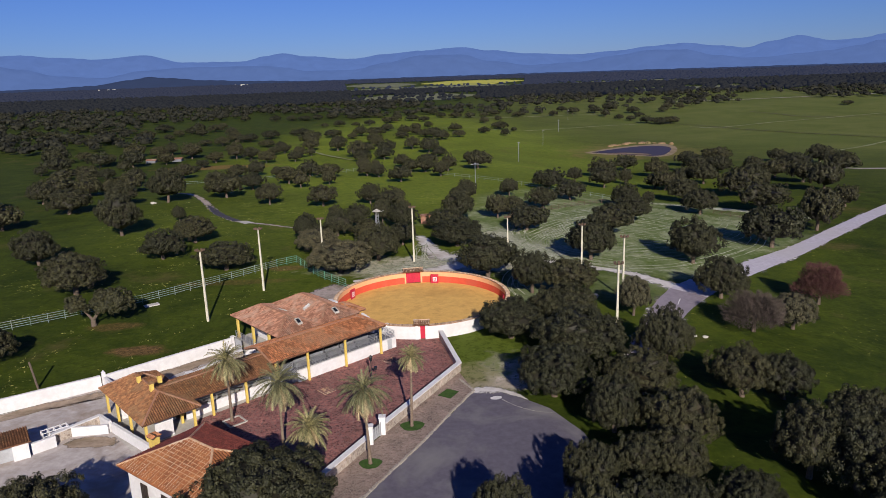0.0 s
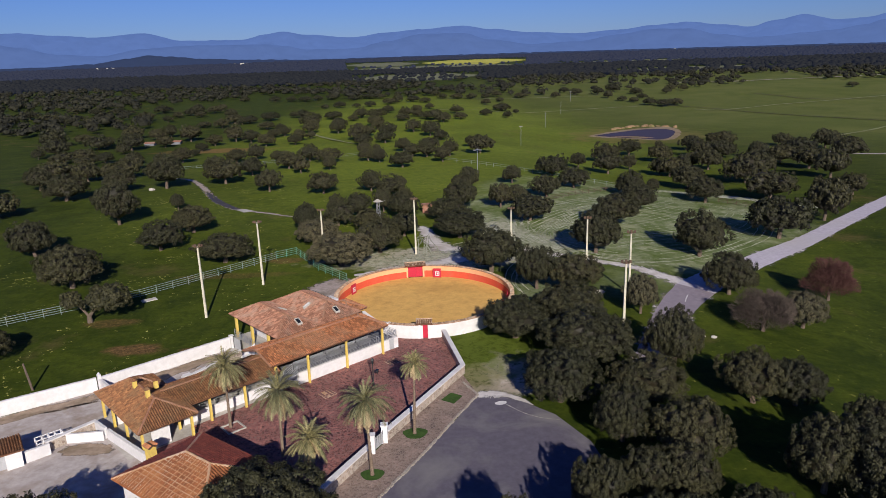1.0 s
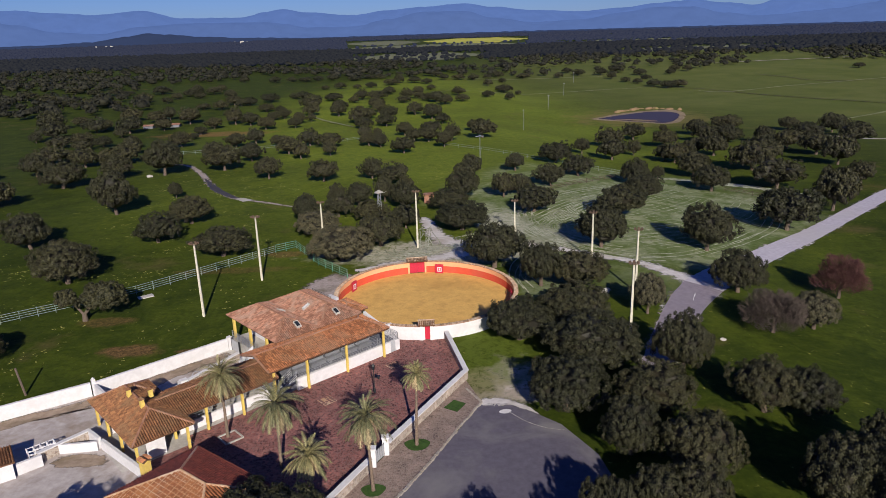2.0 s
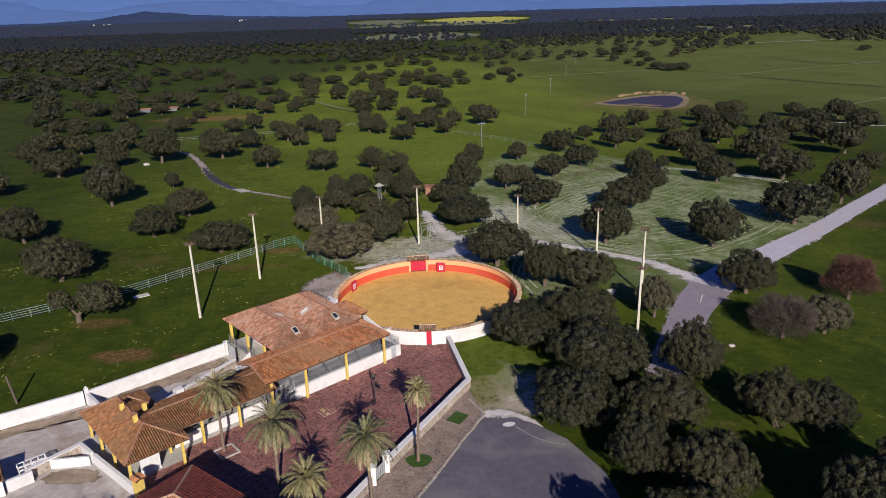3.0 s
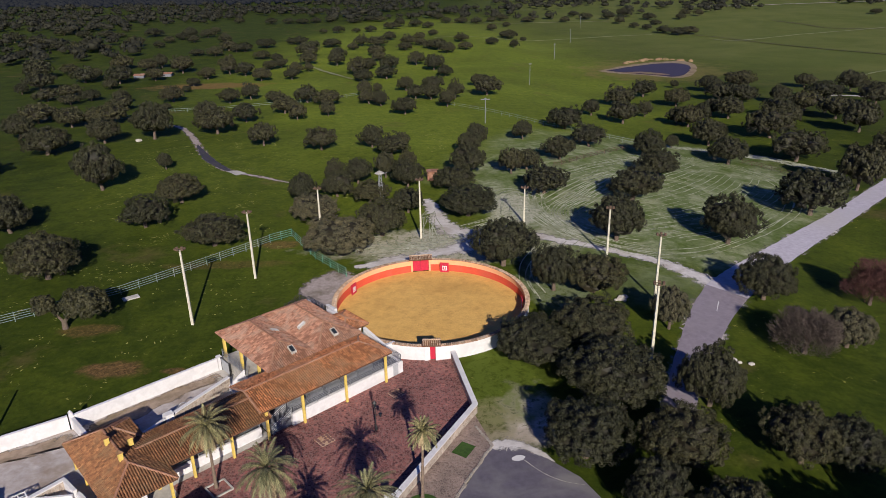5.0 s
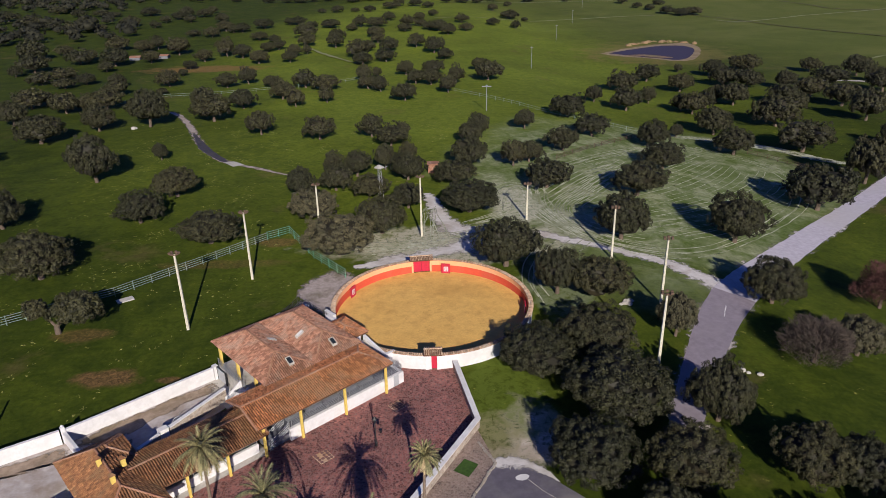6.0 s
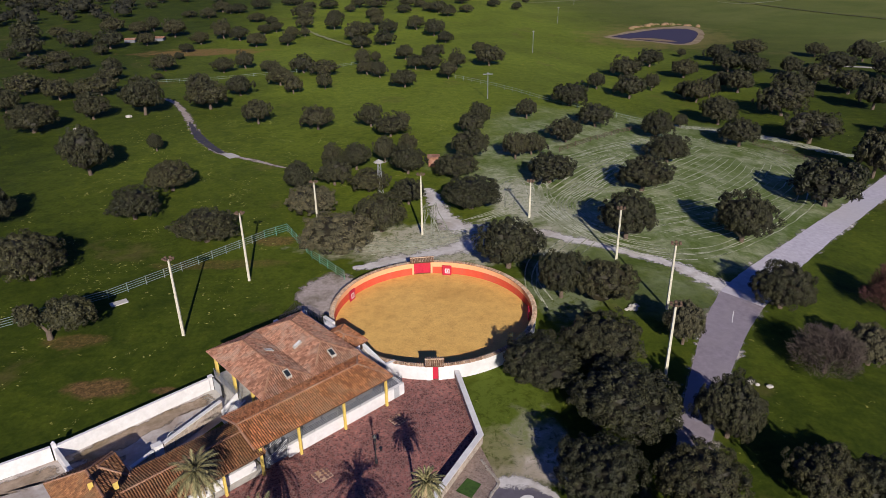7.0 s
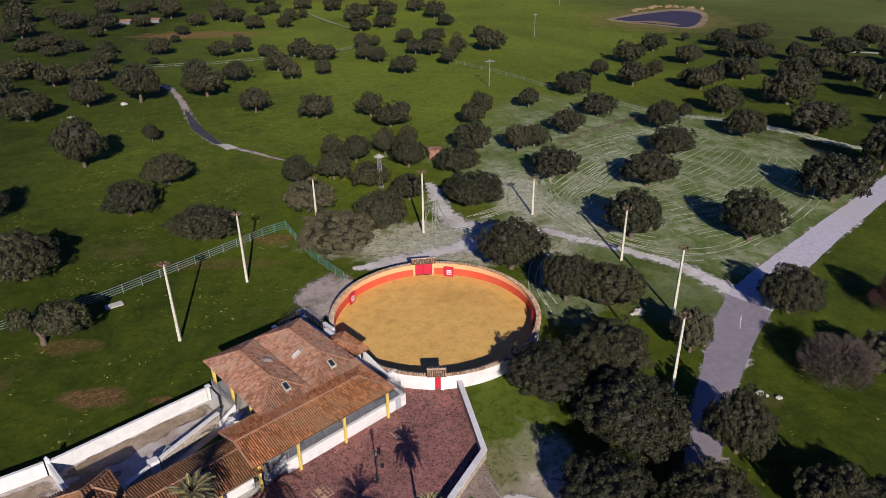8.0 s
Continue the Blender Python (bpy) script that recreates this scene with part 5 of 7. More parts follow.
# ---- trees ----
def leafy_crown(rng, seed, leaves, leaf, clumps, rough, centre, size):
    """A dome of leafy clumps round a shady core: the clumps stand apart, with dark gaps between them."""
    cx, cy, cz = centre
    sx, sy, sz = size

    def reach(d):
        """How far the crown goes in a direction: large boughs and smaller bulges."""
        return 1 + rough * noise.noise(Vector(d) * 1.3 + Vector((seed, 0, 0))) + 0.6 * rough * noise.noise(Vector(d) * 3.1 + Vector((0, seed, 0)))

    t = bmesh.new()
    bmesh.ops.create_icosphere(t, subdivisions=3 if leaves > 4000 else 2, radius=1.0)
    verts, faces = [], [[v.index for v in f.verts] for f in t.faces]
    for v in t.verts:
        r = reach(v.co) * 0.79 * (1 + 0.06 * rng.standard_normal())
        verts.append((cx + v.co.x * sx * r, cy + v.co.y * sy * r, cz + v.co.z * (sz if v.co.z > 0 else sz * 0.82) * r))
    t.free()
    P, N = [], []
    per = max(4, leaves // clumps)
    span = (sx + sy) / 8.2
    for k in range(clumps):
        z = -0.45 + 1.45 * ((k + 0.5) / clumps) + 0.05 * rng.standard_normal()
        z = min(max(z, -0.5), 1.0)
        a = 2.39996 * k + 0.4 * rng.random()
        d = np.array((math.sqrt(max(0, 1 - z * z)) * math.cos(a), math.sqrt(max(0, 1 - z * z)) * math.sin(a), z))
        r = reach(d) * (0.84 + 0.2 * rng.random())
        c = np.array((cx + d[0] * sx * r, cy + d[1] * sy * r, cz + d[2] * (sz if z > 0 else sz * 0.82) * r))
        ball = (0.42 + 0.4 * rng.random()) * (130 / clumps) ** 0.42 * span
        q = rng.standard_normal((per, 3))
        q /= np.linalg.norm(q, axis=1)[:, None]
        q = np.where((q @ d)[:, None] < -0.3, -q, q)
        P.append(c + q * ball * (0.62 + 0.48 * rng.random((per, 1))))
        N.append(q + 0.25 * d)
    p, d = np.concatenate(P), np.concatenate(N)
    n = len(p)
    tilt = d / np.linalg.norm(d, axis=1)[:, None] + 0.33 * rng.standard_normal((n, 3))
    tilt /= np.linalg.norm(tilt, axis=1)[:, None]
    s = np.cross(tilt, rng.standard_normal((n, 3)))
    s /= np.linalg.norm(s, axis=1)[:, None]
    u = np.cross(tilt, s)
    wide = leaf * (0.6 + 0.8 * rng.random(n))[:, None]
    q = np.stack([p - s * wide, p - u * wide * 0.6, p + s * wide + tilt * wide * 0.25, p + u * wide * 0.6], axis=1).reshape(-1, 3)
    faces += (np.arange(n * 4).reshape(-1, 4) + len(verts)).tolist()
    return verts + q.tolist(), faces


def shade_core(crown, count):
    """Gives a crown's inner faces darker leaves: the shade between clumps, put into colour."""
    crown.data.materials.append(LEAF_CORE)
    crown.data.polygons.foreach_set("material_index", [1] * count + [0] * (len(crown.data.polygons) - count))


def oak_template(name, leaves, leaf, seed, clumps, leafmat, lean=0.0, rough=0.3):
    """A holm oak about ten metres across and seven high: trunk, limbs, and a dome of leafy clumps with gaps between them."""
    rng = np.random.default_rng(seed)
    root = thing(name, "dense dark green holm oak with a rounded crown", "tree")
    bm = bmesh.new()
    tube(bm, (0, 0, -0.3), (0.15 + lean, 0.1, 1.7), 0.42, 0.3, 8)
    part("trunk", bm, BARK, root, "grey-brown trunk")
    for k in range(4 if leaves > 4000 else 0):
        a = k * 1.6 + rng.random()
        part("limb", tube(bmesh.new(), (0.15 + lean, 0.1, 1.4 + 0.1 * k), (2.6 * math.cos(a), 2.6 * math.sin(a), 3.3 + rng.random()), 0.2, 0.08, 6), BARK, root)

    verts, faces = leafy_crown(rng, seed, leaves, leaf, clumps, rough, (lean, 0, 3.35), (4.1, 4.1, 2.85))
    crown = raw("crown", verts, faces, leafmat, root, "dark olive evergreen leaves" if leafmat is LEAF else "greyish green leaves")
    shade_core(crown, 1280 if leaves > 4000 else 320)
    return root


NEAR_OAKS = [oak_template("holm_oak", 13000, 0.128, 100 + k, 230, LEAF, 0.15 * k - 0.3, 0.3 + 0.05 * k) for k in range(5)]
MID_OAKS = [oak_template("holm_oak", 4400, 0.21, 600 + k, 140, LEAF, 0.15 * k - 0.3, 0.32 + 0.06 * k) for k in range(6)]
FAR_OAKS = [oak_template("holm_oak", 1700, 0.31, 200 + k, 60, LEAF, 0.2 * k - 0.3, 0.3 + 0.06 * k) for k in range(5)]
BIG_OAKS = [oak_template("holm_oak", 26000, 0.092, 400 + k, 330, LEAF, 0.2 * k - 0.2, 0.28 + 0.05 * k) for k in range(4)]
CLOSE_OAKS = [oak_template("holm_oak", 36000, 0.08, 500 + k, 380, LEAF, 0.1, 0.28) for k in range(2)]
PALE_OAK = oak_template("holm_oak", 16000, 0.112, 301, 240, LEAF_PALE)
used = set()


def plant(spots, templates, group, label, seed):
    rng = random.Random(seed)
    for k, (x, y, r, h) in enumerate(spots):
        src = templates[k % len(templates)]
        m = Matrix.Translation((x, y, lie(x, y))) @ Matrix.Rotation(rng.uniform(0, 6.28), 4, "Z") @ Matrix.Diagonal((r / 4.8, r / 4.8, h / (7.7 if templates is FAR_OAKS else 7.0), 1))
        if src.name not in used:
            used.add(src.name)
            src.matrix_basis = m
            ob = src
        else:
            keep = src.matrix_basis.copy()
            src.matrix_basis = Matrix()
            ob = copy_thing(src, m)
            src.matrix_basis = keep
        tagged(ob, label, "tree", group)


# each oak: place, crown radius, height
OAKS_WEST = [
    (-93.1, 104.8, 5.8, 7.2), (-111.6, 127.8, 4.4, 6.9), (-84.5, 118, 4.6, 7), (-72.8, 121.9, 5.4, 10.3), (-65.3, 70.3, 4.5, 9.9), (-57.7, 85.9, 1.7, 4.1), (-46.2, 59.9, 4.6, 5.8), (-48.2, 46.7, 4.1, 5.7), (-34, 37, 5.1, 5.2), (-70.6, 45.7, 4.1, 6.8), (-54.8, 25.9, 5.2, 7.1),
]
OAKS_PALE = [
    (-13.4, 32.3, 6, 6), (-19.3, 47.2, 4.6, 4.9),
]
OAKS_GROVE = [
    (-7.3, 39.1, 4.4, 6.5), (-22.9, 57.9, 2.8, 5.9), (-16.9, 60.8, 3.3, 5.2), (-13.6, 69.4, 3, 5.5), (-18.8, 72.4, 2, 4.7), (-10.4, 57, 3.7, 4.3), (-3.2, 50.2, 3.2, 4.7), (-3.5, 66.2, 3.5, 5.8), (-8.2, 73.6, 2.4, 5.7), (-3.6, 77.2, 2, 4.9), (5.4, 63.5, 4.1, 4.6), (7.3, 47.6, 5.3, 5.6), (9.3, 74.6, 4.1, 6.5), (10.9, 25.5, 4.9, 7.3),
]
OAKS_NORTHWEST = [
    (-57.2, 127.3, 5.6, 7.9), (-65.4, 147.4, 3.9, 7.1), (-53.6, 146.2, 3.9, 6.1), (-69.5, 190.4, 3.9, 5.6), (-63.7, 198.6, 3.4, 6.3), (-92, 197.2, 4.2, 6.2), (-96.2, 226.3, 2, 3), (-99.3, 246.5, 3.1, 3.9), (-88.4, 178.1, 1.9, 2.4), (-99.6, 269.8, 4, 5.9), (-93.3, 286, 4.5, 8.9), (-84.1, 278.8, 4.1, 6.7), (-72.4, 258.2, 4.4, 6.5), (-59, 260.7, 3.4, 5.5), (-60.1, 279.9, 3.6, 6.1), (-76.3, 297.7, 3.5, 5.2), (-71.6, 303.5, 3.3, 5.6), (-118.7, 294, 5.4, 8.8), (-139.7, 304.7, 5, 6.8), (-123.7, 269.1, 4.3, 6.2), (-136, 315.4, 3.4, 7.7),
]
OAKS_WESTWOOD = [
    (-137.1, 261.5, 5.9, 9.3), (-133.5, 243.2, 3.2, 5.2), (-156, 313.8, 5.6, 8.2), (-155.7, 268.3, 6.2, 7.7), (-178.1, 301.5, 4.4, 5.5), (-157.1, 282.6, 3.6, 5.8), (-184.7, 284.3, 6.7, 11.1), (-164.7, 245.1, 6.5, 9.1), (-143.9, 208.9, 4.7, 5.4), (-140.8, 221.4, 5.2, 5.6), (-130.3, 198.4, 4, 4.3), (-126.3, 207, 3.7, 5), (-111.3, 198.5, 3.2, 5.6), (-103.3, 178.4, 3.7, 5.8), (-120.2, 154.8, 5, 7), (-105.3, 144.9, 4.2, 7.2), (-119.7, 163.2, 3.1, 4.6), (-96, 150.9, 4.9, 6.9), (-100.3, 149.2, 3.3, 5.7), (-166.8, 233.7, 2.7, 5.3),
]
OAKS_NORTH = [
    (-53.3, 189.4, 3.5, 4.7), (-44.7, 161.8, 4.3, 6.5), (-38.2, 147.2, 2.8, 6.4), (-40.9, 186.2, 4.2, 6.9), (-32.6, 178.6, 4.8, 5.9), (-29.6, 153.6, 2.4, 5.5), (-43.3, 308, 4.5, 8.9), (-59, 314.5, 4.5, 7.7), (-55, 286.9, 2.4, 5.1), (-29.3, 271.7, 5.1, 9.5), (-26.4, 291.4, 4.3, 6.3), (-25.3, 248.5, 4.5, 6.1), (-15.6, 290.7, 4.6, 7.5), (-15.4, 255, 4.8, 6.5), (-2, 302.7, 4.2, 7.8), (6.4, 281.8, 5, 8.9), (11, 258.9, 3.9, 5.8), (-22.5, 320.5, 3.5, 6.9),
]
OAKS_NORTH_NEAR = [
    (-6.1, 213.2, 3.4, 6), (4.8, 215.5, 4.7, 5.6), (-2.2, 188.7, 3.1, 5.5), (3.2, 186.6, 3.9, 6), (11.9, 186.2, 2.9, 6.7), (8.5, 167, 2.7, 5.9), (23.3, 223.3, 3.1, 5.2), (24.2, 194, 5.4, 7.7), (-21.4, 199.8, 2.8, 6.4), (-16.9, 207.6, 1.9, 4.3), (-18.5, 179.3, 3.4, 5.2), (-13.9, 173, 2.6, 5.4), (-5.4, 153.7, 4.1, 5.7), (-40.6, 108.5, 3.5, 6.5), (-25.1, 101.4, 3.8, 6), (-12.7, 102.7, 3, 5.9), (-7.8, 93.4, 3.7, 5), (-5.2, 99.6, 1.8, 4.4), (12.7, 99.3, 2.8, 6.6), (10.8, 94.3, 3, 5.3),
]
OAKS_EAST = [
    (22.5, 59.2, 4.6, 5.8), (18.1, 73.8, 2.8, 5.9), (21.8, 76.7, 3, 4.7), (30.7, 85.9, 3.8, 5.5), (41.1, 102, 4.2, 5.6), (39.6, 125.4, 4.8, 6.3), (25.3, 108, 2.7, 5.2), (55.1, 159.5, 3, 5.7), (62.6, 148.6, 4.5, 7.7), (76.1, 169.2, 2.6, 6), (74, 193.2, 5.8, 7.7), (91.2, 220.8, 4.9, 7.1), (95.6, 194.2, 5.1, 7.1), (112.4, 244.7, 1.9, 3.8), (122.5, 231.1, 5.1, 7.1), (140, 242.1, 6.9, 7.8), (116.7, 205.1, 5.9, 7.4), (122.1, 198, 5.1, 7.5), (102.7, 163.8, 5.4, 8), (99.9, 171.3, 3, 6.3), (84, 150.1, 4.1, 7.2), (82.6, 155.9, 3.5, 5.8), (90.8, 157.2, 3.5, 6.7),
]
OAKS_PADDOCK = [
    (78.8, 120.2, 5.2, 7.9), (74.7, 97.4, 5.1, 7), (54.2, 96.4, 4, 6.8), (50.1, 76.3, 4.8, 5.9), (38.5, 55.7, 5.1, 6.3), (65.9, 113.1, 2, 3.7), (29.8, 34.2, 4.6, 7.6), (48.6, 36, 4.8, 8.4),
]
OAKS_FAREAST = [
    (136, 196.5, 4.1, 7.1), (167, 236.9, 4.7, 6.3), (157.3, 203.6, 6.5, 7.1), (134.7, 175.5, 5.5, 7.5), (120.6, 164.9, 5.1, 6.5), (100.7, 129.5, 6.5, 9.1), (115.5, 147, 3.4, 7.1), (135.8, 157.7, 6, 8.1), (129.6, 134.2, 5.1, 10), (179.3, 222.9, 5.6, 9.1), (176.6, 208, 3, 6.9), (93.1, 100.1, 6.4, 8.2), (92.9, 73.7, 5, 11.1), (74, 57.5, 6.5, 9.5), (165.1, 183, 6.1, 8.9), (117.7, 103.1, 3.6, 6.4),
]
OAKS_PLAIN_WEST = [
    (-173.3, 444.6, 4, 5.5), (-170.1, 481.1, 5.6, 8.3), (-170, 463.8, 5, 6), (-156.3, 443.7, 4.4, 5.4), (-156.2, 476.9, 5.5, 6.6), (-157.2, 505.1, 4, 6.1), (-134.7, 441.5, 4.8, 6.6), (-118.7, 387.6, 5.4, 7.3), (-107.3, 381.5, 5.7, 5.9), (-112.2, 379.6, 3.5, 5.2), (-97.3, 398.4, 6.2, 6.8), (-88.9, 342.2, 4.9, 5.4), (-78.9, 332, 3.2, 4.7), (-84.8, 416.1, 3.8, 4.8), (-120.2, 360.8, 4.4, 6.6), (-132.3, 366.7, 4.5, 4.4), (-201.2, 494.9, 7.9, 7.2), (-190.7, 426.9, 6.2, 7.5), (-171.2, 414.7, 3.8, 4.8), (-237.9, 496.7, 6.1, 6), (-227.1, 493.5, 5.2, 4.2), (-255.6, 497.4, 6.1, 6.4), (-227, 440.4, 5.6, 5.8), (-217.9, 403.4, 6.6, 6.8),
]
OAKS_PLAIN_MID = [
    (-236.7, 414.8, 6, 5.9), (-261.4, 438.6, 8.7, 7.7), (-203.3, 406.2, 5.2, 4.7), (-295.8, 474.8, 7.6, 7.4), (-283, 524.2, 7.3, 6.2), (-101.8, 581.5, 6.1, 5.4), (-92, 590.9, 5.1, 5.4), (-78.9, 592.8, 4.6, 5.9), (-72.7, 488.3, 3.1, 3.8), (-61.1, 489.4, 4.4, 5.9), (-56.1, 577.9, 6.6, 4.9), (-47.7, 490, 3.5, 3.8), (-36.8, 491.5, 4.4, 5.1), (-44.5, 593.6, 6.2, 5), (-34, 589.7, 5.1, 4.9), (-21.3, 512.3, 6.8, 6.1), (-15.8, 532.8, 4.7, 8.2), (-78.8, 414.5, 5.3, 5.9), (-64.6, 347.1, 6.3, 9), (-67, 397.1, 3.7, 4.6), (-55.7, 394, 6.2, 6), (-45.5, 337, 5.2, 6.9), (-40.8, 376.8, 3.5, 4.8), (-36.9, 395.7, 4.8, 7.8),
]
OAKS_PLAIN_NORTH = [
    (-26.5, 392.9, 6.2, 7.1), (-24.8, 345.6, 5.3, 6.7), (-20.5, 428.4, 4.7, 6.4), (-7.6, 394.6, 5.1, 7.1), (-8.6, 368.3, 4.2, 5.4), (-0.2, 422.4, 3.9, 6.4), (9.4, 453.2, 3.7, 4.8), (7, 513.6, 4.6, 5.3), (-3.1, 528.4, 6.1, 6.3), (0.8, 392.3, 3.6, 5), (11.1, 366.2, 5.2, 7.7), (15.9, 349.7, 4.7, 6.8), (6, 374, 4.2, 5.5), (26.9, 407, 4.9, 6.2), (27.3, 365.3, 4.1, 5), (22.8, 555.5, 4.4, 5.6), (17.6, 598.1, 5.2, 6.5), (36, 555.3, 5.9, 5.6), (49.4, 558.4, 4.9, 6.2), (63.9, 585.8, 4.1, 4.9), (57.3, 508.6, 4.1, 6.1), (46.6, 404.3, 4.5, 5.1), (64.6, 459.6, 6.7, 6.9), (61.7, 403.8, 3.4, 5.5),
]
OAKS_PLAIN_EAST = [
    (74, 451.2, 2.5, 3.6), (73.5, 549.1, 3.4, 4.7), (96.9, 586.3, 6.2, 5.4), (75.4, 600.9, 5.2, 6.6), (128.3, 577.3, 4.1, 5.9), (151.1, 597.4, 6.3, 7), (146.8, 627.5, 5.5, 5.8), (171.4, 554.8, 4.4, 8), (170.8, 591.6, 6.2, 8), (175.3, 524.9, 3.8, 5), (181, 509.6, 4.1, 4.9), (204.4, 581.6, 6.2, 6.9), (198.2, 542.2, 4.8, 4.7), (185.1, 482.3, 6.1, 6.3), (191.3, 468, 5.1, 6.6), (202.2, 473.3, 6.9, 6.7), (231.9, 578.8, 4.6, 6.4), (246.5, 608.6, 5.3, 7.2), (257.6, 605.1, 4.8, 7.1), (192.5, 613.5, 7.5, 9.3), (412.8, 585.8, 5.2, 5.5), (-162.1, 603, 5.2, 5.5), (-130.2, 585.2, 5.1, 6.4), (-115.2, 586.2, 5.1, 5.4),
]
OAKS_NEAR = [
    (44.7, 15, 4.1, 6.5), (27.3, -10.4, 3.3, 6.9), (11.1, -0.8, 4.7, 5.4), (18.3, 1.6, 4.6, 6), (17.9, -8.4, 5.4, 6.3), (13.4, -17.4, 4.1, 6), (16.7, 16.8, 3.5, 7), (21.8, 16, 4.2, 5.8), (21.9, -18.1, 4, 5),
]
SLENDER_OAK = [(28.5, 5.3, 2.4, 6.0), (49.3, 3.1, 3.2, 5.3)]
OAKS_BARE = [
    (42.8, 0.7, 4.4, 5.4), (60.7, 16.7, 4.2, 6.6),
]
OAKS_SW = [
    (-11.8, -39, 5.6, 7.7), (-26.5, -41, 4.5, 7.8),
]
OAKS_SE = [
    (17.4, -25.2, 2.8, 5.7), (22.2, -28.4, 3.5, 6), (32.2, -19, 3.3, 5.8), (36.3, -19.3, 3.1, 5.2), (30.9, -33.7, 3.2, 6.8), (33.9, -35.4, 4, 7.5), (12.7, -35.3, 2.5, 5.4), (17.2, -33.4, 2.5, 4.8), (19.9, -34.1, 2.6, 5.1), (15.7, -39, 2.3, 4.4), (18.3, -39, 2.6, 4.2), (23.8, -38.9, 2.4, 4.2), (5.2, -41, 2.3, 6.2), (-52.4, -1.9, 3.1, 4.9), (37.9, -29.5, 3.4, 6.5), (34, -41.5, 3.8, 6.5), (11, -44, 2.6, 7.5),
]


plant(OAKS_NEAR, BIG_OAKS, "oaks round the bullring", "dense dark green holm oak beside the bullring", 1)
plant(SLENDER_OAK, [PALE_OAK], "oaks round the bullring", "slender greyish oak beside the road", 2)
plant(OAKS_SW, CLOSE_OAKS, "oaks round the car park", "broad dark holm oak beside the farm house", 13)
plant(OAKS_SE, BIG_OAKS, "oaks round the car park", "tall dark holm oak beside the car park", 3)
plant(OAKS_GROVE, NEAR_OAKS, "oaks behind the bullring", "broad holm oak in the grove behind the ring", 4)
plant(OAKS_PALE, [PALE_OAK], "oaks behind the bullring", "broad greyish oak in front of the grove", 14)
plant(OAKS_WEST, NEAR_OAKS, "oaks of the west pasture", "lone holm oak in green pasture", 5)
plant(OAKS_PADDOCK, NEAR_OAKS, "oaks of the mown paddock", "holm oak on the pale mown paddock", 6)
plant(OAKS_EAST, MID_OAKS, "oaks of the mown paddock", "holm oak on the pale mown paddock", 16)
plant(OAKS_FAREAST, MID_OAKS, "oaks along the road", "holm oak in the pasture near the road", 7)
plant(OAKS_NORTH_NEAR, MID_OAKS, "oaks of the north pasture", "holm oak on the open north pasture", 8)
plant(OAKS_NORTHWEST, MID_OAKS, "oaks of the north pasture", "holm oak on the open north pasture", 18)
plant(OAKS_NORTH, FAR_OAKS, "oaks of the north woodland", "holm oak at the edge of the north woodland", 19)
plant(OAKS_WESTWOOD, FAR_OAKS, "oaks of the west woodland", "holm oak in the open western woodland", 9)
for far_oaks, seed in ((OAKS_PLAIN_WEST, 21), (OAKS_PLAIN_MID, 22), (OAKS_PLAIN_NORTH, 23), (OAKS_PLAIN_EAST, 24)):
    plant(far_oaks, FAR_OAKS, "oaks of the far pasture", "small far holm oak in the open pasture", seed)


def forked_oak(x, y):
    """An old holm oak whose trunk forks low into a small and a large crown."""
    rng = np.random.default_rng(77)
    g = thing("holm_oak", "old forked holm oak with two crowns in the pasture", "tree", (x, y, 0), "oaks of the west pasture")
    part("trunk", tube(bmesh.new(), (x, y, -0.2), (x - 0.1, y + 0.2, 1.0), 0.38, 0.3, 9), BARK, g, "thick grey trunk, forked low")
    for a, b, r in (((-0.1, 0.2, 0.85), (-1.3, 0.4, 2.3), 0.2), ((-0.1, 0.2, 0.85), (1.2, 0.4, 2.4), 0.24), ((1.1, 0.4, 2.3), (2.9, 0.4, 3.2), 0.15), ((-1.2, 0.4, 2.2), (-2.0, 0.4, 3.0), 0.13)):
        part("limb", tube(bmesh.new(), (x + a[0], y + a[1], a[2]), (x + b[0], y + b[1], b[2]), r, r * 0.6, 7), BARK, g)
    for c, size, leaves, sd in (((x - 2.3, y + 0.6, 2.9), (1.25, 1.2, 1.35), 2200, 3), ((x + 2.6, y + 0.3, 3.2), (2.7, 2.2, 1.7), 7000, 5)):
        verts, faces = leafy_crown(rng, sd, leaves, 0.13, 50 if leaves < 5000 else 105, 0.4, c, size)
        raw("crown", verts, faces, LEAF, g, "dark olive evergreen leaves")


forked_oak(-45.3, 10.4)


def scatter(count, seed, inside, apart):
    """Spots strewn over a stretch of the plan, kept apart."""
    rng, spots = random.Random(seed), []
    while len(spots) < count:
        y = rng.uniform(60, 330)
        x = rng.uniform(-0.8 * y - 90, -0.3 * y)
        if inside(x, y, rng) and all((x - a) ** 2 + (y - b) ** 2 > apart ** 2 for a, b, *_ in spots + OAKS_WESTWOOD + OAKS_WEST):
            r = rng.uniform(3.4, 6.0)
            spots.append((x, y, r, r * rng.uniform(1.15, 1.5)))
    return spots


plant(scatter(30, 11, lambda x, y, g: x < -0.62 * (y + 62) - 8 and y < 330, 14.0), FAR_OAKS, "oaks of the west woodland", "holm oak in the open western woodland", 10)


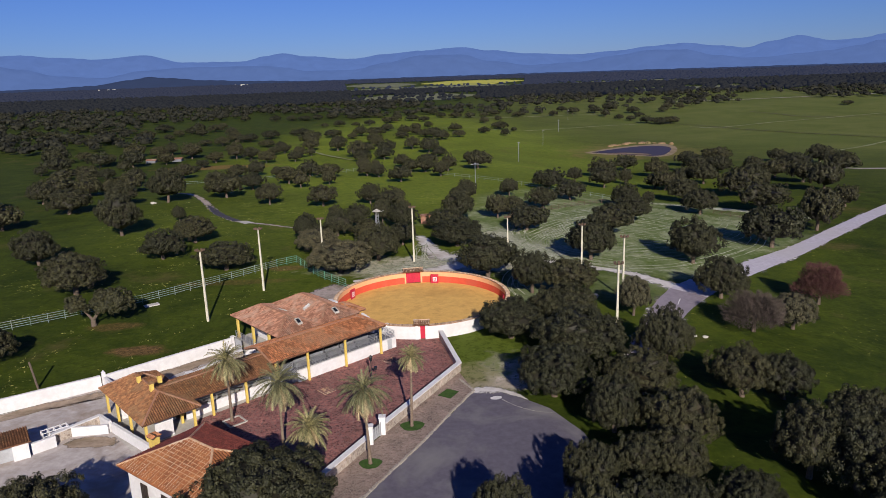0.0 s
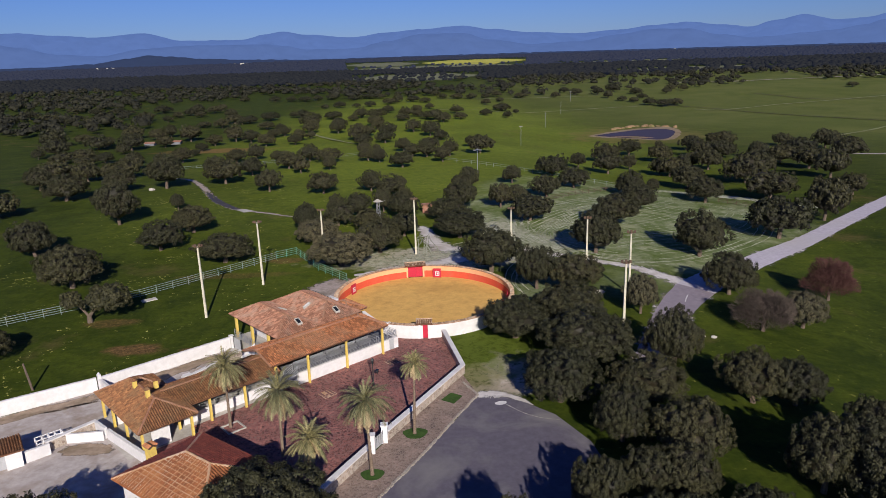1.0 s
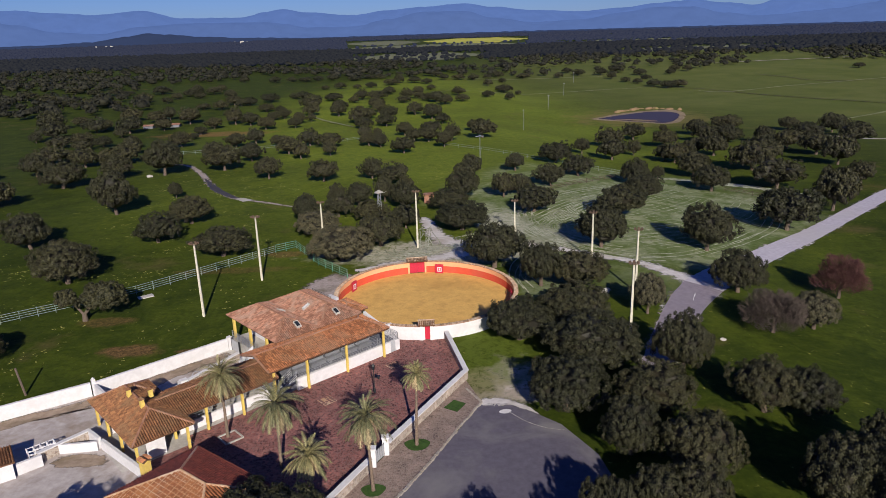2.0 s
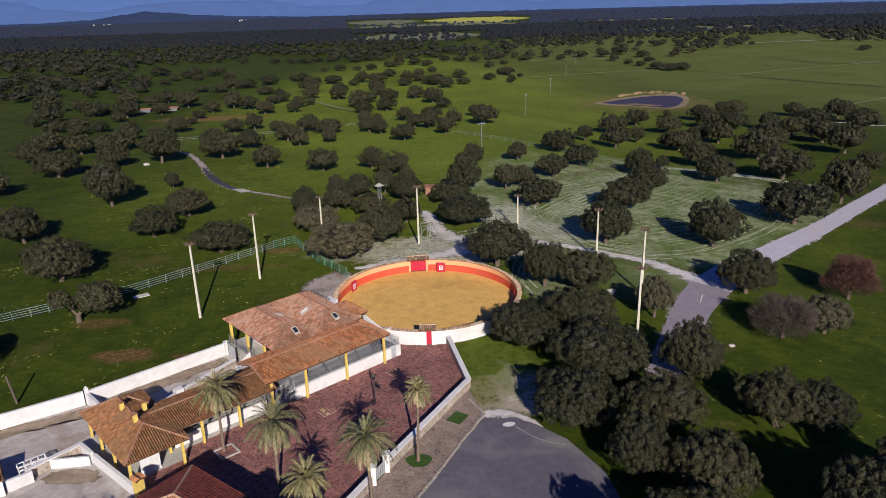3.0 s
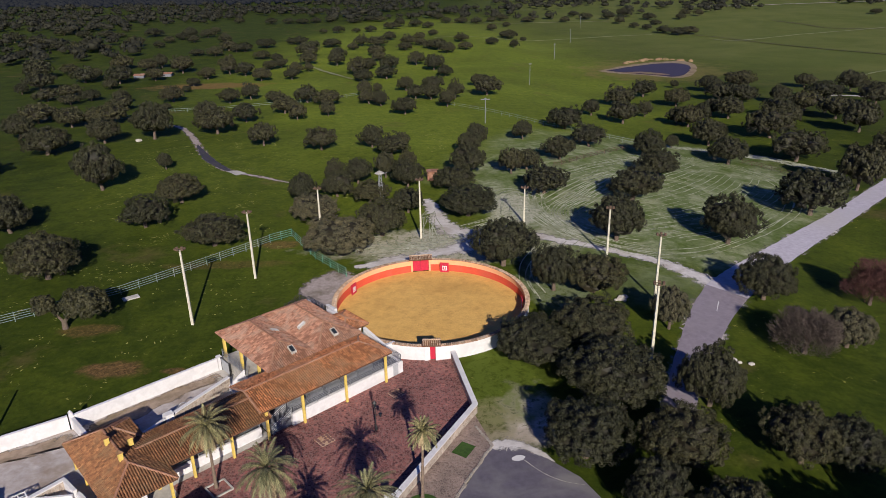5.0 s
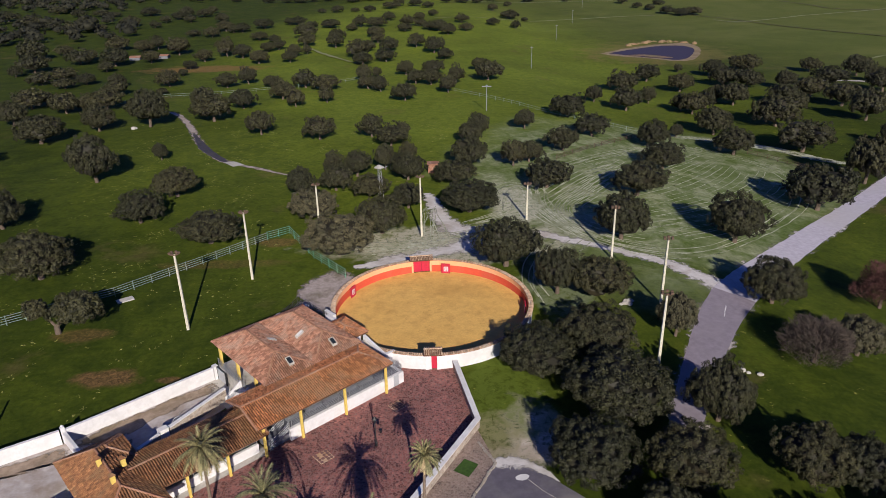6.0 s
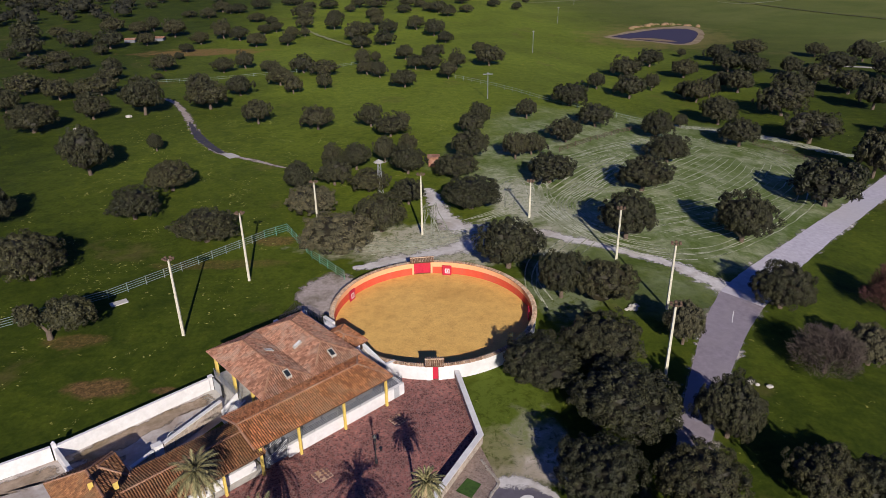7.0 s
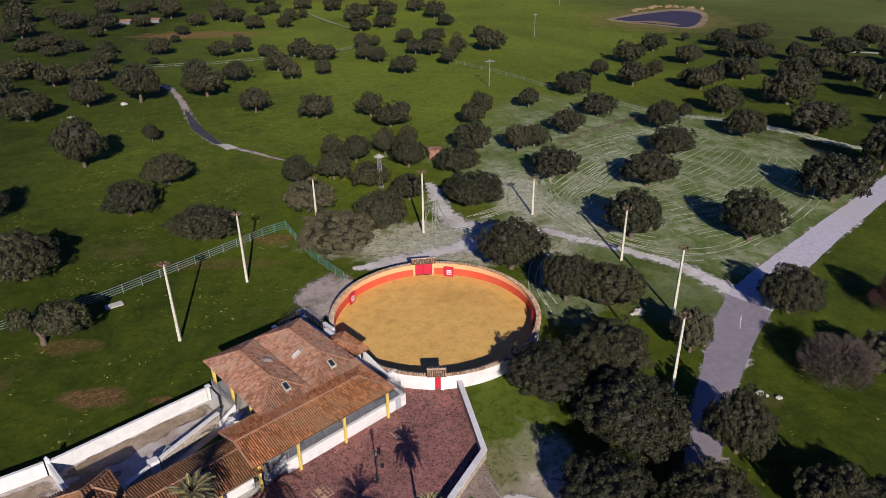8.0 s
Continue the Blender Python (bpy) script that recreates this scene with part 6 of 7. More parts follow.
def bare_tree(x, y, r, h, material, label, seed):
    """A leafless tree: forking branches down to a cloud of fine twigs."""
    rng = random.Random(seed)
    z = lie(x, y)
    g = thing("bare_tree", label, "tree", (x, y, z), "leafless trees by the road")
    bm, tw = bmesh.new(), bmesh.new()

    def grow(p, d, length, rad, depth):
        q = p + d * length
        tube(bm if depth < 3 else tw, p, q, rad, rad * 0.65, 5 if depth < 3 else 3)
        if depth == 5:
            return
        for k in range(4 if depth < 2 else 3):
            e = (d + Vector((rng.uniform(-1, 1), rng.uniform(-1, 1), rng.uniform(-0.35, 0.6))) * (0.8 if depth else 1.0)).normalized()
            grow(q, e, length * rng.uniform(0.6, 0.85), rad * 0.6, depth + 1)

    grow(Vector((x, y, z - 0.2)), Vector((0.05, 0.05, 1)), h * 0.24, 0.26, 0)
    for b in (bm, tw):
        for v in b.verts:
            v.co.x = x + (v.co.x - x) * r / 3.6
            v.co.y = y + (v.co.y - y) * r / 3.6
    for k in range(12500):  # fine twigs fill an uneven dome
        a, q = rng.uniform(0, 6.283), rng.random() ** 0.45
        t = rng.random()
        lump = 0.85 + 0.3 * noise.noise((math.cos(a) * 2, math.sin(a) * 2, t * 3 + seed))
        rad = r * q * math.sqrt(max(0.0, 1 - (0.9 * t) ** 2)) * lump
        p = Vector((x + rad * math.cos(a), y + rad * math.sin(a), z + h * (0.28 + 0.7 * t * lump)))
        d = Vector((math.cos(a) * rng.uniform(0, 1) + rng.uniform(-0.5, 0.5), math.sin(a) * rng.uniform(0, 1) + rng.uniform(-0.5, 0.5), rng.uniform(0, 1.0))).normalized()
        s = d.cross(Vector((rng.uniform(-1, 1), rng.uniform(-1, 1), rng.uniform(-1, 1)))).normalized() * 0.026
        tw.faces.new([tw.verts.new(c) for c in (p - s, p + s, p + d * rng.uniform(0.35, 0.75))])
    for name, b, mm, lab in (("trunk", bm, BARK, "grey trunk and boughs"), ("crown", tw, material, "dense bare twigs")):
        part(name, b, mm, g, lab)


for (x, y, r, h), m, lab, sd in zip(OAKS_BARE, (TWIG, TWIG_RED), ("leafless grey tree with dense twigs", "leafless tree with reddish twigs"), (5, 9)):
    bare_tree(x, y, r, h, m, lab, sd)


def palm(x, y, h, r, seed):
    """A date palm: rough trunk, arching green fronds, and a skirt of dry ones."""
    rng = np.random.default_rng(seed)
    g = thing("date_palm", "tall date palm with arching fronds and a dry skirt", "palm", (x, y, 0), "palms of the courtyard")
    bm = bmesh.new()
    lean = (rng.random(2) - 0.5) * 0.5
    rings = 14
    for i in range(rings):
        a, b = i / rings, (i + 1) / rings
        w = 0.1 + 0.06 * (1 - a) ** 3
        tube(bm, (x + lean[0] * a, y + lean[1] * a, h * a), (x + lean[0] * b, y + lean[1] * b, h * b), w + 0.03, w - 0.02, 9)
    part("trunk", bm, PALM_BARK, g, "rough ringed trunk")
    top = np.array((x + lean[0], y + lean[1], h))
    for name, count, mat_, lift0, lift1, length, lab in (("crown", 62, FROND, 84, -26, r * 1.12, "olive green arching fronds"), ("dry_skirt", 48, DEAD_FROND, -24, -88, r * 1.02, "straw-coloured hanging dead fronds")):
        verts, faces = [], []
        for k in range(count):
            az = k * 2.399 + rng.random() * 0.5
            el = radians(lift0 + (lift1 - lift0) * ((k + 0.5) / count) + rng.normal() * 9)
            L = length * (0.8 + 0.3 * rng.random()) * (0.72 + 0.28 * math.cos(el))
            p, d = top.copy(), np.array((math.cos(az) * math.cos(el), math.sin(az) * math.cos(el), math.sin(el)))
            line = []
            for i in range(9):
                line.append((p.copy(), d.copy()))
                p = p + d * L / 8
                d = d + np.array((0, 0, -0.2 if name == "crown" else -0.4))
                d /= np.linalg.norm(d)
            for i in range(8):
                p0, d0 = line[i]
                p1, d1 = line[i + 1]
                side = np.cross(d0, (0, 0, 1.0))
                side /= np.linalg.norm(side) + 1e-6
                n = len(verts)
                w = 0.035
                verts += [p0 - side * w, p0 + side * w, p1 + side * w, p1 - side * w]
                faces.append((n, n + 1, n + 2, n + 3))
                if i == 0:
                    continue
                for s in (-1, 1):
                    for f in (0.1, 0.32, 0.55, 0.78):
                        a = p0 + (p1 - p0) * f
                        ll = 0.42 * math.sin(math.pi * min(1, (i + f) / 8.6)) ** 0.6 * L / 2.8
                        tip = a + side * s * ll * 0.8 + d0 * ll * 0.75 + np.array((0, 0, -0.35 * ll))
                        n = len(verts)
                        verts += [a - d0 * 0.026, a + d0 * 0.028, tip]
                        faces.append((n, n + 1, n + 2))
        raw(name, [tuple(v) for v in verts], faces, mat_, g, lab)


for i, (x, y, h, r) in enumerate(((-18.9, -19.5, 6.5, 2.3), (-12.9, -25.0, 6.2, 2.6), (-9.4, -30.0, 4.6, 2.1), (-4.8, -28.6, 7.0, 2.5), (-1.25, -22.3, 7.1, 1.5))):
    palm(x, y, h, r, i)


# ---- poles, fences ----
def pole(x, y, h, label, w=0.32, lamp=True):
    z = lie(x, y)
    g = thing("light_pole", label, "pole", (x, y, z), "floodlight poles")
    bm = bmesh.new()
    prism(bm, [(x - w / 2, y - w / 2), (x + w / 2, y - w / 2), (x + w / 2, y + w / 2), (x - w / 2, y + w / 2)], z - 0.3, z + h)
    bm.verts.ensure_lookup_table()
    for v in bm.verts:
        if v.co.z > z + 1:
            v.co.x, v.co.y = x + (v.co.x - x) * 0.6, y + (v.co.y - y) * 0.6
    shaft = part("shaft", bm, POLE, g, "pale tapered concrete shaft")
    bm = bmesh.new()
    for k in range(int(h / 0.55)):
        q = 0.6 + k * 0.55
        e = w / 2 * (1 - 0.4 * max(0, q - 0.4) / h) + 0.004
        beam(bm, (x - 0.05, y - e, z + q), (x + 0.05, y - e, z + q), 0.012, 0.16)
    part("step_holes", bm, CONCRETE, shaft, "shallow dark step holes", kind="stuff")
    if lamp:
        bm = bmesh.new()
        for k in range(12):
            a, b = 2 * math.pi * k / 12, 2 * math.pi * (k + 1) / 12
            tube(bm, (x + 0.55 * math.cos(a), y + 0.4 * math.sin(a), z + h), (x + 0.55 * math.cos(b), y + 0.4 * math.sin(b), z + h), 0.04, 0.04, 5)
        beam(bm, (x - 0.55, y, z + h), (x + 0.55, y, z + h), 0.06, 0.06)
        arm = part("lamp_ring", bm, RUST, g, "rusty round lamp carrier")
        for k in range(6):
            a = math.pi * k / 3 + 0.3
            p = Vector((x + 0.55 * math.cos(a), y + 0.42 * math.sin(a), z + h + 0.12))
            part("floodlight", beam(bmesh.new(), p - Vector((0.13, 0, 0)), p + Vector((0.13, 0, 0.03)), 0.2, 0.22), RUST, arm, "small weathered floodlight")


for x, y, h in ((-29.65, 10.4, 10.1), (-24.7, 23.8, 9.9), (-1.0, 37.3, 9.8), (24.3, -1.4, 9.2), (29.3, 13.2, 9.0), (26.5, 27.1, 7.8), (16.4, 43.0, 6.2), (-17.6, 41.6, 7.5)):
    pole(x, y, h, "tall pale concrete floodlight pole")


def rail_fence(pts, label, material, height=1.3, step=2.5, bars=4):
    """A fence along a plan line: each post and rail stands as a part."""
    g = thing("fence", label, "fence", (*pts[0], lie(*pts[0])))
    for a, b in zip(pts, pts[1:]):
        a, b = Vector(a), Vector(b)
        n = max(1, round((b - a).length / step))
        for i in range(n + 1):
            p = a + (b - a) * i / n
            z = lie(p.x, p.y)
            part("post", tube(bmesh.new(), (p.x, p.y, z - 0.1), (p.x, p.y, z + height + 0.1), 0.05, 0.05, 5), material, g)
        for k in range(bars):
            h = height * (k + 1) / bars
            m = max(1, n // 3)
            for i in range(m):
                p, q = a + (b - a) * i / m, a + (b - a) * (i + 1) / m
                part("rail", beam(bmesh.new(), (p.x, p.y, lie(p.x, p.y) + h), (q.x, q.y, lie(q.x, q.y) + h), 0.05, 0.06), material, g)


rail_fence([(-62, 6.5), (-54.5, 11.6), (-49.1, 15.2), (-42.1, 19.8), (-33.0, 29.1), (-25.2, 37.4)], "weathered steel rail fence across the pasture", PALE_STEEL)
rail_fence([(-25.2, 37.4), (-22.1, 39.7), (-17.0, 30.0), (-11.7, 23.2)], "green steel rail fence near the ring", GREEN_STEEL, 1.4, 2.0)
rail_fence([(-100, 148), (-87, 170), (-67.3, 173.9), (-53.2, 180.9), (-30.8, 194.7), (-23.0, 203.0)], "wire and post fence across the far pasture", PALE_STEEL, 1.2, 4.0, 2)
rail_fence([(27.8, 77.8), (36.4, 87.0), (45.3, 97.0), (55.3, 107.9), (61, 112.4)], "low wire and post fence beside the paddock", RUST, 1.1, 3.0, 3)
rail_fence([(79.0, 99.1), (83.1, 92.1), (86.3, 84.3)], "low wire and post fence beside the paddock", RUST, 1.1, 3.0, 3)
rail_fence([(8.4, 171.3), (20.3, 153.1), (34.2, 128.4), (41.0, 122.5), (56, 112)], "wire and post fence across the far pasture", PALE_STEEL, 1.2, 4.0, 2)


# ---- smaller things of the place ----
def mowing_marks():
    """Thin pale wheel lines left by the mower in the paddock."""
    rng = random.Random(21)
    verts, faces, laid = [], [], []

    def line(pts, w):
        pts = smooth_line(pts, 10)
        laid.append(0)
        for gap in (0.0, 1.5):
            lift = 0.024 + 0.0011 * len(laid) + 0.0005 * gap
            rows = []
            for i, p in enumerate(pts):
                d = (pts[min(i + 1, len(pts) - 1)] - pts[max(i - 1, 0)]).normalized()
                n = Vector((-d.y, d.x))
                q = p + n * (gap + 0.25 * noise.noise((p.x * 0.2, p.y * 0.2, gap)))
                j = w * rng.uniform(0.6, 1.2)
                rows.append((len(verts), len(verts) + 1))
                for s in (-0.5, 0.5):
                    e = q + n * s * j
                    verts.append((e.x, e.y, lie(e.x, e.y) + lift))
            for a, b in zip(rows, rows[1:]):
                if rng.random() < 0.985:
                    faces.append((a[0], a[1], b[1], b[0]))

    rim = [(21.9, 66.5), (18.1, 53.4), (18.9, 42.8), (26.8, 31.2), (36.5, 27.6), (49.6, 34.8), (72.0, 58.0), (80, 76), (78, 94), (62, 104), (48, 93), (33.2, 79.0)]
    cx, cy = sum(p[0] for p in rim) / len(rim), sum(p[1] for p in rim) / len(rim)

    def inside(p, s):
        x, y = cx + (p.x - cx) / s, cy + (p.y - cy) / s
        hit = False
        for (x0, y0), (x1, y1) in zip(rim, rim[1:] + rim[:1]):
            if (y0 > y) != (y1 > y) and x < x0 + (x1 - x0) * (y - y0) / (y1 - y0):
                hit = not hit
        return hit

    for s in (1.0, 0.95):  # rounds along the paddock's edge
        ring = [(cx + (x - cx) * s + rng.uniform(-0.3, 0.3), cy + (y - cy) * s + rng.uniform(-0.3, 0.3)) for x, y in rim]
        line(ring + ring[:2], 0.2)
    along, across = Vector((0.77, 0.64)), Vector((-0.64, 0.77))
    for k in range(-14, 15):  # passes up and down it
        run = []
        for m in range(-42, 43, 3):
            p = Vector((cx, cy)) + across * (k * 2.5 + 1.6 * math.sin(m * 0.05 + 0.4 * k) + 0.004 * m * m) + along * m
            if inside(p, 0.92):
                run.append((p.x, p.y))
        if len(run) > 3:
            a, b = sorted((rng.randrange(1, 5), len(run) - rng.randrange(0, 4)))
            line(run[a:max(b, a + 4)], rng.choice((0.11, 0.14, 0.2)))
    turn = [(40.0, 75.0), (33.5, 65.9), (26.9, 56.2), (23.3, 51.1), (22.0, 46.4), (22.7, 41.2), (25.2, 36.7), (29.0, 32.5), (33.8, 30.7)]
    for k in range(5):  # turns at the paddock's corner, one inside the other
        grow = 1.18 - 0.16 * k
        line([(28.5 + (x - 28.5) * grow + rng.uniform(-0.2, 0.2), 46.7 + (y - 46.7) * grow) for x, y in turn], 0.22)
    swirl = [(11.8, 49.2), (13.2, 57.6), (15.8, 61.4), (17.7, 59.1), (17.6, 53.1), (19.2, 44.6), (22.0, 36.1)]
    for k in range(3):  # a swirl beside the track
        line([(x + 1.3 * k, y - 1.1 * k) for x, y in swirl], 0.22)
    for k in range(3):  # the way in
        line([(6.5 + 1.2 * k, 41.2 + 0.4 * k), (11.5 + k, 44.6), (17.6 + k, 50.2 - 0.6 * k), (22.8 + k, 56.5 - k), (29.4 + k, 65.5 - k), (38 + k, 75 - k)], 0.22)
    for k in range(4):  # loops round the pole behind the ring
        r = 1.6 + 0.9 * k
        line([(-1.2 + r * 1.05 * math.cos(a) * (1 if math.cos(a) > 0 else 1.5), 36.6 + r * 1.15 * math.sin(a)) for a in (radians(-178 + 24 * m) for m in range(9 + k % 3))] + [(0.4 + 0.45 * k, 43 + k), (0.8 + 0.2 * k, 49 + 0.5 * k)], 0.2)
    for k in range(4):  # along the dusty track
        line([(-9 - k * 0.5, 30.5 + k * 1.2), (-5, 31.2 + 0.8 * k), (0, 32.6 + 0.7 * k), (5, 35.2 + 0.6 * k), (9, 37.6 + 0.3 * k)], 0.22)
    for k in range(4):  # beside the eastern side of the ring
        line([(14.5 + k, 14 + 2 * k), (14.0 + k, 20 + k), (15.5 + 1.5 * k, 27), (19 + 2 * k, 33)], 0.2)
    ob = raw("mowing_marks", verts, faces, STRAW)
    tagged(ob, "pale wheel lines and cut straw on the paddock", "straw", kind="stuff")


mowing_marks()


def grass_tufts():
    """Yellow-green tufts and flower clumps in the near pasture, past counting."""
    rng = np.random.default_rng(31)
    verts, faces = [], []
    spots = []
    while len(spots) < 1500:
        x, y = rng.uniform(-75, 12), rng.uniform(-14, 120)
        v = (Vector((x, y)) - F.o).dot(F.v)
        if v < 16.5 or (x > -19 and y < 60) or noise.noise((x * 0.16, y * 0.16, 5)) < 0.16:
            continue
        spots.append((x, y))
    for x, y in spots:
        for k in range(3):
            a, r, h = rng.uniform(0, 6.28), rng.uniform(0.05, 0.17), rng.uniform(0.04, 0.1)
            cx, cy = x + rng.normal() * 0.12, y + rng.normal() * 0.12
            z = lie(cx, cy)
            n = len(verts)
            verts += [(cx - r * math.cos(a), cy - r * math.sin(a), z + 0.01), (cx + r * math.cos(a), cy + r * math.sin(a), z + 0.01), (cx + rng.normal() * 0.08, cy + rng.normal() * 0.08, z + h)]
            faces.append((n, n + 1, n + 2))
    ob = raw("flower_clumps", verts, faces, FLOWER)
    tagged(ob, "small yellow-green flower clumps in the pasture", "flowers", kind="stuff")


FLOWER = surface("yellow_flowers", (0.3, 0.29, 0.085), (0.14, 0.15, 0.035), 2, 0.3, 0.9, (0.3, 0.3, 0.08), 0, island=0.5)
grass_tufts()

# courtyard lantern
def lantern_post(x, y, h):
    g = thing("street_lamp", "black iron lantern post on the cobbles", "lamp", (x, y, 0))
    bm = bmesh.new()
    for z0, z1, r0, r1 in ((0, 0.4, 0.16, 0.12), (0.4, 0.5, 0.13, 0.06), (0.5, h - 0.6, 0.06, 0.045)):
        tube(bm, (x, y, z0), (x, y, z1), r0, r1, 8)
    part("post", bm, BLACK_IRON, g)
    head = part("lantern", tube(bmesh.new(), (x, y, h - 0.6), (x, y, h - 0.15), 0.1, 0.2, 6), GLASS, g, "six-sided glass lantern")
    part("lantern_cap", tube(bmesh.new(), (x, y, h - 0.15), (x, y, h + 0.12), 0.24, 0.04, 6), BLACK_IRON, head)
    arm = part("arm", tube(bmesh.new(), (x, y, h - 1.5), (x + 0.5, y - 0.25, h - 1.35), 0.03, 0.03, 6), BLACK_IRON, g)
    part("lantern", tube(bmesh.new(), (x + 0.5, y - 0.25, h - 1.5), (x + 0.5, y - 0.25, h - 1.15), 0.1, 0.17, 6), GLASS, arm, "small side lantern")


lantern_post(-5.6, -12.3, 3.2)


def paving_inset(x, y, w, turn, seed):
    """A square of pale flat stones set in the dark cobbles."""
    g = thing("stone_inset", "square of brown flagstones in pale mortar amid the cobbles", "paving", (x, y, 0), "stone insets in the courtyard")
    rng = random.Random(seed)
    n = 4
    c = [(s * w * 0.52, t * w * 0.52) for s, t in ((-1, -1), (1, -1), (1, 1), (-1, 1))]
    part("mortar_bed", prism(bmesh.new(), [(x + a * math.cos(turn) - b * math.sin(turn), y + a * math.sin(turn) + b * math.cos(turn)) for a, b in c], 0.0, 0.04), PALE_MORTAR, g, "pale mortar bed")
    for i in range(n):
        for j in range(n):
            if rng.random() < 0.06:
                continue
            cx, cy = (i + 0.5) / n * w - w / 2, (j + 0.5) / n * w - w / 2
            pts = []
            for k in range(6):
                a = k * math.pi / 3 + rng.uniform(-0.3, 0.3)
                r = w / n * rng.uniform(0.45, 0.57)
                px, py = cx + r * math.cos(a), cy + r * math.sin(a)
                pts.append((x + px * math.cos(turn) - py * math.sin(turn), y + px * math.sin(turn) + py * math.cos(turn)))
            part("stone", prism(bmesh.new(), pts, 0.0, 0.055 + rng.uniform(0, 0.02)), FLAGSTONE, g)


paving_inset(-10.35, -13.6, 1.4, 0.7, 1)
paving_inset(-3.8, -6.4, 1.3, 0.7, 2)


def planter(x, y, r, label):
    g = thing("planter_border", label, "kerb", (x, y, 0))
    c = [F.u * (s * r) + F.v * (t * r) for s, t in ((-1, -1), (1, -1), (1, 1), (-1, 1))]
    for i in range(4):
        a, b = c[i], c[(i + 1) % 4]
        part("edging_stone", beam(bmesh.new(), (x + a.x, y + a.y, 0.06), (x + b.x, y + b.y, 0.06), 0.14, 0.16), ROCK, g)


planter(-18.6, -19.7, 0.85, "square stone border round a palm")
for x, y, r in ((-4.8, -28.6, 1.0), (-1.2, -22.3, 1.15)):
    sheet("grass_bed", [(x + r * (1 + 0.12 * math.sin(3 * a)) * math.cos(a), y + r * 0.85 * math.sin(a)) for a in (k * math.pi / 8 for k in range(16))], BRIGHT_GRASS, 0.065, "round patch of green grass at a palm's foot", "grass bed")


def kerb_row(pts, label):
    """Rough white-washed stones set along the edge of the pavement."""
    g = thing("kerb", label, "kerb", (*pts[0], 0))
    rng = random.Random(8)
    for a, b in zip(pts, pts[1:]):
        a, b = Vector(a), Vector(b)
        n = round((b - a).length / 0.42)
        d = (b - a).normalized()
        for i in range(n):
            p = a + (b - a) * (i + 0.5) / n + Vector((rng.uniform(-0.05, 0.05), rng.uniform(-0.05, 0.05)))
            q = d * rng.uniform(0.13, 0.2)
            part("kerb_stone", beam(bmesh.new(), (p.x - q.x, p.y - q.y, 0.06), (p.x + q.x, p.y + q.y, 0.06 + rng.uniform(0, 0.03)), rng.uniform(0.18, 0.28), 0.16), STONE, g)


kerb_row([(3.9, -12.4), (5.25, -15.3), (2.8, -19.6), (0.4, -24.2), (-2.6, -29.4), (-5.3, -33.9)], "row of pale rough kerb stones by the asphalt")

# white paint on the asphalt
sheet("paint_patch", [(7.4 + 0.6 * math.cos(a) * (1 + 0.2 * math.sin(2 * a)), -17.2 + 0.4 * math.sin(a)) for a in (k * math.pi / 8 for k in range(16))], WHITE, 0.022, "worn white paint patch on the asphalt", "paint", 0.05)
strip("paint_line", [(7.8, -17.4), (9.2, -19.2), (10.8, -20.4), (12.6, -21.0)], [0.06, 0.06, 0.05, 0.04], CONCRETE, 0.022, "faint curved paint line on the asphalt", "paint", 0.02)


def boulder(x, y, r, seed):
    bm = bmesh.new()
    bmesh.ops.create_icosphere(bm, subdivisions=2, radius=1)
    for v in bm.verts:
        k = 1 + 0.4 * noise.noise(v.co * 1.4 + Vector((seed, 3, 0)))
        v.co = Vector((x + v.co.x * r * k, y + v.co.y * r * 0.8 * k, lie(x, y) + r * 0.3 + v.co.z * r * 0.6 * k))
    tagged(part("boulder", bm, ROCK), "pale granite boulder lying in the grass", "rock", "boulders")


for k, (x, y, r) in enumerate(((24.8, 13.3, 0.42), (25.5, 13.8, 0.5), (25.3, 13.0, 0.34), (24.2, 13.1, 0.28), (25.0, 14.1, 0.3), (33.4, -1.9, 0.4), (33.9, -2.3, 0.26), (35.1, -2.6, 0.36), (-76.2, 119.5, 0.8), (-83.5, 106.5, 0.7), (-84.6, 107.2, 0.4))):
    boulder(x, y, r, k * 3.1)
tagged(part("concrete_slab", beam(bmesh.new(), (-41.2, 18.0, 0.06), (-39.5, 19.2, 0.06), 1.1, 0.16), CONCRETE), "flat worn concrete slab beside the fence", "slab")


def lattice_mast(x, y, h):
    """A slim lattice mast with a white umbrella cap."""
    z = lie(x, y)
    g = thing("lattice_mast", "slim steel lattice mast with a white conical cap", "mast", (x, y, z))
    legs = []
    for k in range(3):
        a = k * 2.094 + 0.4
        p, q = Vector((x + 0.55 * math.cos(a), y + 0.55 * math.sin(a), z)), Vector((x + 0.3 * math.cos(a), y + 0.3 * math.sin(a), z + h))
        legs.append((p, q))
        part("leg", tube(bmesh.new(), p, q, 0.06, 0.05, 6), STEEL, g)
    for i in range(9):
        for k in range(3):
            (p0, q0), (p1, q1) = legs[k], legs[(k + 1) % 3]
            part("brace", tube(bmesh.new(), p0 + (q0 - p0) * i / 9, p1 + (q1 - p1) * (i + 1) / 9, 0.03, 0.03, 5), STEEL, g)
    cap = part("cap", tube(bmesh.new(), (x, y, z + h - 0.1), (x, y, z + h + 0.4), 0.92, 0.1, 14), CONCRETE, g, "white conical cap")
    part("aerial", tube(bmesh.new(), (x + 0.9, y, z + h - 0.2), (x + 1.5, y, z + h + 0.1), 0.04, 0.04, 5), STEEL, cap)


lattice_mast(-8.3, 55.5, 6.0)


